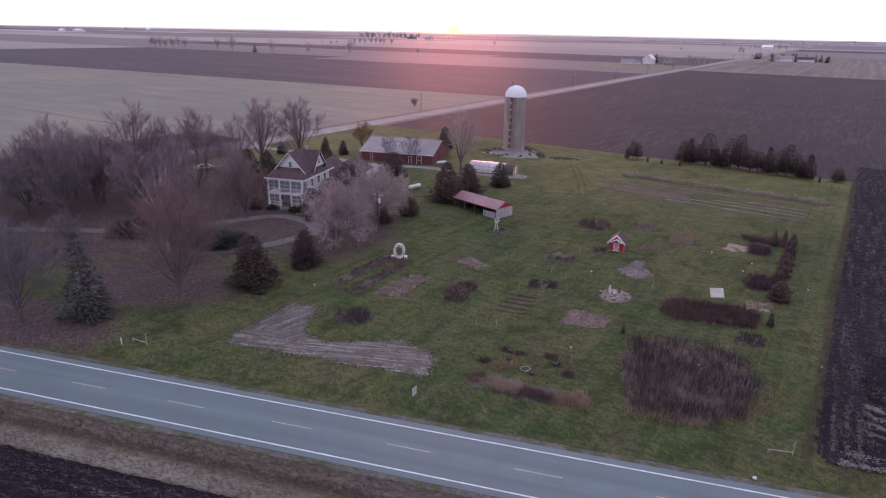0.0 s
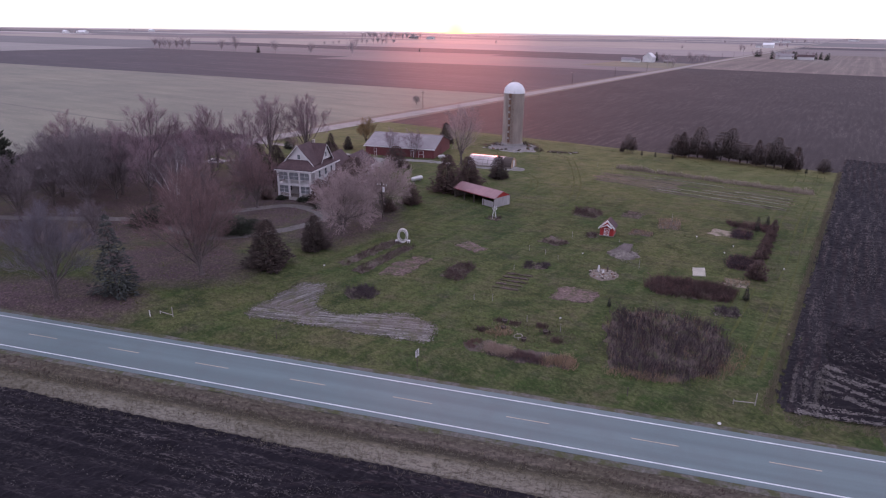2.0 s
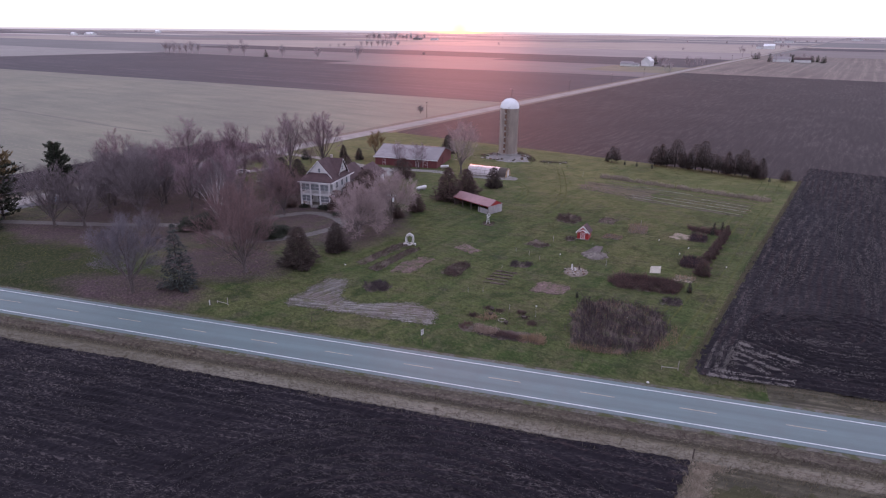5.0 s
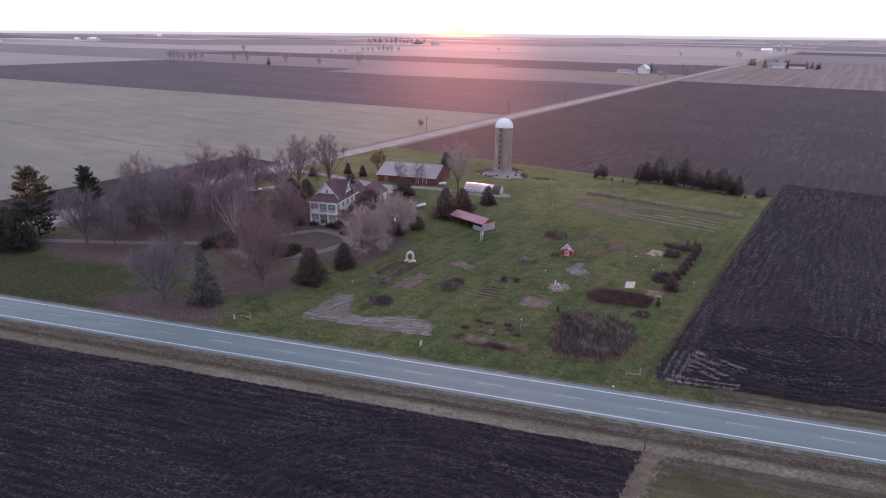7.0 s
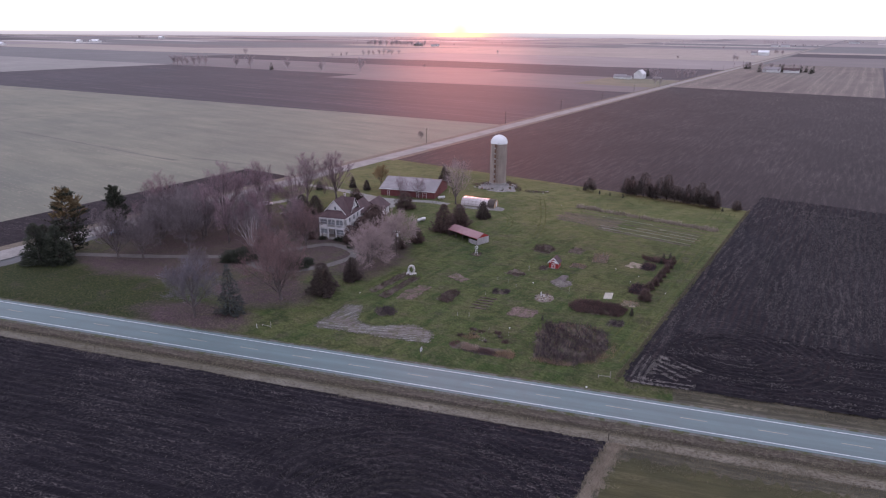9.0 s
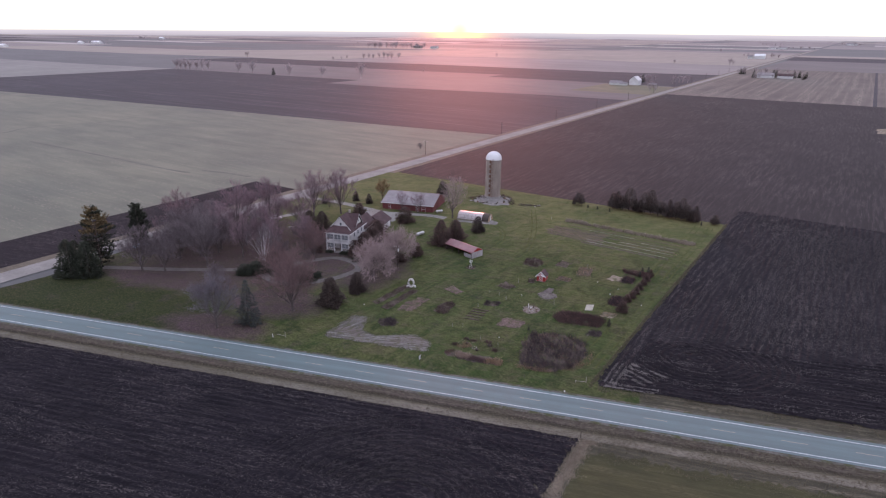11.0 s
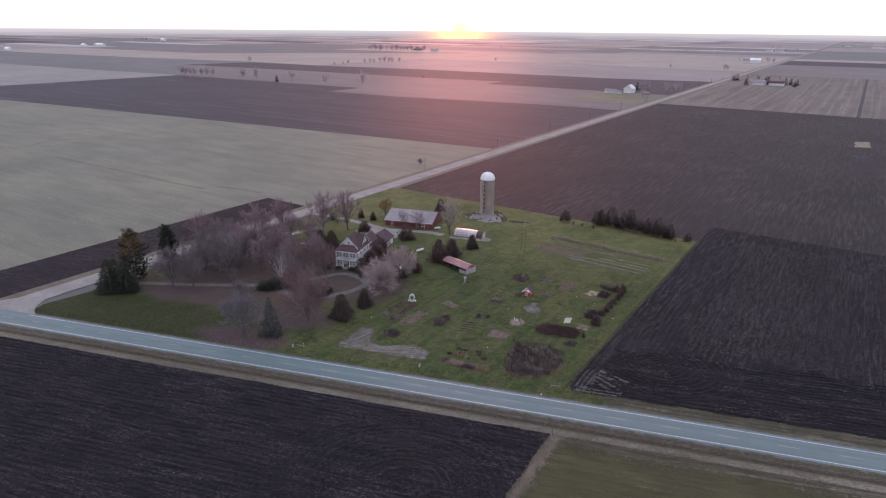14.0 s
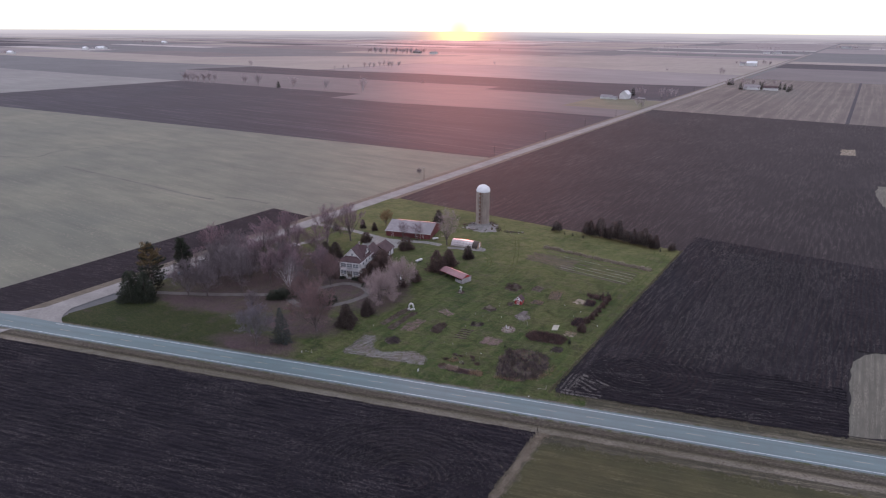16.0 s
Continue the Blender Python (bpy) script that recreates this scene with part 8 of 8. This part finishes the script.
# ---- far farmsteads ----
def far_building(x, y, L, W, ze, zr, turn, wall_m, roof_m, label, name="farm_building"):
    z = height(x, y)
    h = thing(name, label, "building", "far farm buildings", (x, y, z), turn)
    s = Shape()
    s.box(-L / 2, L / 2, -W / 2, W / 2, -0.3, ze)
    s.add([(L / 2, -W / 2, ze), (L / 2, W / 2, ze), (L / 2, 0, zr), (-L / 2, -W / 2, ze), (-L / 2, W / 2, ze), (-L / 2, 0, zr)], [(0, 1, 2), (5, 4, 3)])
    s.object("wall", wall_m, h)
    s = Shape()
    gable_roof(s, -L / 2, L / 2, -W / 2, W / 2, ze, zr, "x", 0.5, 0.2)
    s.object("roof", roof_m, h)
    for k in range(max(1, int(L / 6))):
        q = -L / 2 + (k + 0.5) * L / max(1, int(L / 6))
        s = Shape()
        s.box(q - 0.7, q + 0.7, -W / 2 - 0.06, -W / 2 - 0.01, 1.0, min(ze - 0.3, 2.6))
        s.object("window", glass, h)
    return h


T = 180 - GA
for x, y, L, W, ze, zr, tn, wm, rm, txt in (
    (49.2, 815, 16, 12, 6.5, 11.5, T + 90, white_paint, white_paint, "tall white gabled barn of a far farm"),
    (23.5, 806, 16, 9, 3.0, 5.6, T, white_paint, metal_grey, "low white farmhouse of a far farm"),
    (34, 800, 9, 7, 2.6, 4.5, T, white_paint, metal_grey, "small white outbuilding of a far farm"),
    (72, 800, 10, 6, 2.4, 3.6, T, wood_grey, metal_grey, "small grey outbuilding of a far farm"),
    (255, 1040, 24, 14, 4.5, 8.0, T, white_paint, metal_grey, "long white machine shed of a far farm"),
    (283, 1036, 22, 13, 4.0, 7.0, T, white_paint, shingle, "dark-roofed white machine shed of a far farm"),
    (384, 1838, 26, 18, 8, 13, T, white_paint, metal_dome, "pale farm building far along the road"),
    (362, 1846, 14, 12, 6, 10, T, white_paint, metal_grey, "pale farm building far along the road"),
    (668, 2962, 34, 18, 6, 10, T, white_paint, metal_grey, "pale farm building on the far plain"),
    (622, 2938, 26, 16, 6, 10, T, white_paint, metal_grey, "pale farm building on the far plain"),
    (-2142, 2140, 62, 20, 6, 11, T, white_paint, metal_dome, "long white farm building on the far plain"),
    (-2140, 2054, 24, 16, 7, 12, T, white_paint, metal_dome, "white farm building on the far plain"),
    (-2560, 3052, 34, 18, 8, 14, T, white_paint, metal_dome, "white farm building on the far plain"),
    (-2012, 1600, 34, 16, 6, 11, T, white_paint, metal_dome, "white farm building on the far plain"),
    (-764, 2316, 34, 16, 6, 9, T, wood_grey, metal_grey, "pale farm building on the far plain"),
    (-690, 2296, 30, 14, 5, 8, T, white_paint, metal_grey, "pale farm building on the far plain"),
    (1243, 4060, 50, 22, 8, 13, T, white_paint, metal_grey, "pale farm building on the far plain"),
):
    far_building(x, y, L, W, ze, zr, tn, wm, rm, txt)


def far_trees(name, spots, label, seed, mat_t=None):
    """Leafless far trees in one belt, wide fans of branches."""
    rnd = random.Random(seed)
    s = Shape()
    for x, y, tall in spots:
        z0 = height(x, y)
        s.rod((x, y, z0 - 0.5), (x, y, z0 + tall * 0.5), tall * 0.018, tall * 0.008, 5, False)
        for k in range(60):
            p = Vector((x, y, z0 + tall * rnd.uniform(0.14, 0.5)))
            a, o = rnd.uniform(0, 6.28), rnd.uniform(0.2, 1.5)
            d = Vector((math.cos(a) * o, math.sin(a) * o, 1.0 if o > 0.4 else 1.3)).normalized()
            q = p + d * tall * rnd.uniform(0.3, 0.52)
            s.spike(p, q, tall * 0.0045)
            for _ in range(6):
                m = p.lerp(q, rnd.uniform(0.35, 1.0))
                s.spike(m, m + (d + Vector((rnd.gauss(0, 0.5), rnd.gauss(0, 0.5), rnd.uniform(-0.1, 0.5)))).normalized() * tall * rnd.uniform(0.1, 0.2), tall * 0.003)
    return tagged(s.object(name, mat_t or twig_far_hazy), label, "trees", kind="stuff")


rnd = random.Random(140)
far_trees("far_trees", [(-718, 836, 22), (-712, 839, 21), (-698, 833, 23), (-691, 836, 20), (-674, 832, 22), (-666, 836, 24), (-657, 840, 20), (-588, 826, 22), (-552, 811, 24), (-476, 795, 21), (-413, 785, 19), (-344, 772, 26), (-300, 940, 8)], "leafless trees along a far field edge", 141)
far_trees("far_trees", [(-623, 1260, 9), (-613, 1285, 10), (-610, 1307, 11), (-582, 1343, 16), (-570, 1348, 17), (-561, 1353, 16), (-555, 1378, 18), (-545, 1383, 20), (-536, 1388, 20), (-528, 1391, 19), (-519, 1418, 17), (-859, 1274, 20), (-300, 1578, 13), (139, 1460, 11), (252, 1424, 19), (258, 1424, 14)], "hedgerow of far leafless trees", 146)
far_trees("far_trees", [(66, 712, 15), (72, 706, 11), (101, 855, 15), (110, 868, 12), (116, 877, 14), (123, 882, 12), (58, 874, 11), (64, 884, 12), (70, 888, 12), (78, 890, 10), (100, 850, 9)], "trees of a far farmstead", 143)
far_trees("far_trees", [(223 + 9 * k + rnd.uniform(-5, 5), 1128 + rnd.uniform(-8, 12), rnd.uniform(8, 14)) for k in range(11)] + [(230, 994, 8), (240, 1010, 9), (262, 1024, 8)], "trees round a far farmstead", 144)
far_trees("far_trees", [(384 + rnd.uniform(-45, 60), 1860 + rnd.uniform(-10, 60), rnd.uniform(10, 18)) for k in range(12)] + [(700 + rnd.uniform(-90, 90), 2960 + rnd.uniform(-20, 40), rnd.uniform(10, 16)) for k in range(14)], "trees round a far farmstead", 145)
far_trees("far_trees", [(-940 + 9 * k + rnd.uniform(-6, 6), 2207 + rnd.uniform(-10, 40), rnd.uniform(18, 30)) for k in range(27)], "far wood round a farmstead", 147)
far_trees("far_trees", [(rnd.uniform(-3400, 2000), rnd.uniform(2300, 4300), rnd.uniform(9, 15)) for k in range(34)] + [(750 + rnd.uniform(-60, 60), 3640 + rnd.uniform(-40, 60), rnd.uniform(12, 20)) for k in range(8)] + [(1240 + rnd.uniform(-60, 60), 4060 + rnd.uniform(-30, 30), rnd.uniform(12, 20)) for k in range(10)], "scattered trees on the far plain", 148)
far_trees("far_trees", [(-2140 + rnd.uniform(-40, 40), 2100 + rnd.uniform(-40, 50), rnd.uniform(9, 14)) for k in range(7)] + [(-2741 + rnd.uniform(-60, 60), 3090 + rnd.uniform(-20, 30), rnd.uniform(12, 20)) for k in range(8)] + [(-2050 + rnd.uniform(-40, 40), 1620 + rnd.uniform(-20, 20), rnd.uniform(9, 14)) for k in range(7)], "trees round far farm buildings", 149)
evg = first(conifer("far_cedar", 150, 11, 3.4, needle_dark, "dark cedar of a far farmstead", "far evergreens", 500, 0.0, 0.1, 0.5, 0, 1.2), 236, 1034)
for x, y in ((268, 1050), (274, 1058), (300, 1052), (308, 1054), (316, 1046), (305, 1014), (-506, 798), (60, 868), (230, 1124), (236, 1130)):
    put(evg, x, y, rnd.uniform(0.75, 1.1), rnd.uniform(0, 360))


# ---- rough grass of the verges ----
def verge_grass(name, count, x0, x1, y0, y1, tall, material, label, seed):
    rnd = random.Random(seed)
    s = Shape()
    for _ in range(count):
        x, y = rnd.uniform(x0, x1), rnd.uniform(y0, y1)
        if noise.noise((x * 0.35, y * 0.9, seed)) < rnd.uniform(-0.5, 0.1):
            continue
        y += 0.5 * noise.noise((x * 0.5, 3.0, seed))
        z = height(x, y) - 0.06
        for _ in range(2):
            a = Vector((x + rnd.gauss(0, 0.08), y + rnd.gauss(0, 0.08), z))
            s.spike(a, a + Vector((rnd.gauss(0.25, 0.35), rnd.gauss(0, 0.35), 1)).normalized() * tall * rnd.uniform(0.5, 1.2), 0.02)
    return tagged(s.object(name, material), label, "grass", kind="stuff")


verge_grass("verge_grass", 3000, 33, 90, -16.0, -10.3, 0.45, grass_dry, "tufts of dry grass beside the green field", 305)


def edge_grass():
    """Dry grass left standing along the edge of the right-hand field."""
    rnd = random.Random(306)
    s = Shape()
    for _ in range(6000):
        b = rnd.uniform(62, 204)
        x, y = G(167.85 + 0.011 * (b - 62) + rnd.gauss(0, 0.3), b)
        for _ in range(2):
            a = Vector((x + rnd.gauss(0, 0.1), y + rnd.gauss(0, 0.1), -0.06))
            s.spike(a, a + Vector((rnd.gauss(0, 0.35), rnd.gauss(0, 0.35), 1)).normalized() * rnd.uniform(0.25, 0.55), 0.022)
    return tagged(s.object("verge_grass", grass_dry), "strip of dry grass along the field edge", "grass", kind="stuff")


edge_grass()


def field_end_grass():
    """Pale dry grass and stalks where the near field ends."""
    rnd = random.Random(307)
    s = Shape()
    for _ in range(9000):
        y = -10.5 - 40 * rnd.random() ** 1.2
        x = 36.0 + (y + 10.3) * 0.27 + 0.1 + rnd.gauss(0.4, 1.0) * (0.7 + noise.noise((y * 0.23, 7.0, 2.0))) + 0.9 * noise.noise((y * 0.5, 2.0, 1.0))
        for _ in range(2):
            a = Vector((x + rnd.gauss(0, 0.1), y + rnd.gauss(0, 0.1), -0.08))
            s.spike(a, a + Vector((rnd.gauss(0, 0.6), rnd.gauss(0, 0.6), 0.7)).normalized() * rnd.uniform(0.2, 0.5), 0.03)
    return tagged(s.object("verge_grass", stem_corn), "pale dry grass at the end of the field", "grass", kind="stuff")


field_end_grass()
verge_grass("verge_grass", 11000, -110, 90, -11.3, -6.4, 0.45, grass_dry, "tufts of pale dry grass at the field edge", 301)
verge_grass("verge_grass", 4500, -110, 90, -6.9, -5.0, 0.35, stem_dark, "brown weeds in the ditch", 302)
verge_grass("verge_grass", 3500, -120, 60, 5.2, 10.0, 0.3, stem_green, "rough grass in the ditch", 303)
verge_grass("verge_grass", 5000, 37.5, 120, 7.0, 9.0, 0.4, grass_dry, "tufts of pale dry grass at the field edge", 304)


def lawn_tufts(count, seed):
    """Short blades and tufts that roughen the mown lawn, thicker in clumps."""
    rng = np.random.default_rng(seed)
    a, b = rng.uniform(40, 166, count), rng.uniform(0, 200, count)
    x, y = -143.0 + a * GC + b * GS, -a * GS + b * GC
    clump = np.sin(x * 0.9 + 2.1 * np.sin(y * 0.31)) + np.sin(y * 1.3 + 1.7 * np.sin(x * 0.43)) + rng.normal(0, 0.8, count)
    ok = (y > 10.6) & (clump > 0.1) & (x < 39 + (y - 10) * GS / GC - 1.5) & ~in_boot(x, y)
    x, y = x[ok], y[ok]
    n = len(x)
    h, t, r = rng.uniform(0.08, 0.2, n), rng.uniform(0, 6.28, n), rng.uniform(0.03, 0.07, n)
    lean = rng.normal(0, 0.10, (2, n))
    vs = np.empty((n, 4, 3))
    for k in range(3):
        vs[:, k] = np.stack((x + r * np.cos(t + 2.094 * k), y + r * np.sin(t + 2.094 * k), np.full(n, -0.05)), axis=-1)
    vs[:, 3] = np.stack((x + lean[0], y + lean[1], h - 0.03), axis=-1)
    k = (np.arange(n) * 4)[:, None]
    fs = np.concatenate((k + [0, 1, 3], k + [1, 2, 3], k + [2, 0, 3]))
    me = bpy.data.meshes.new("lawn_grass")
    me.from_pydata(vs.reshape(-1, 3).tolist(), [], fs.tolist())
    me.materials.append(blade)
    me.update()
    return tagged(new("lawn_grass", me), "short uneven grass of the mown lawn", "grass", kind="stuff")


lawn_tufts(130000, 71)
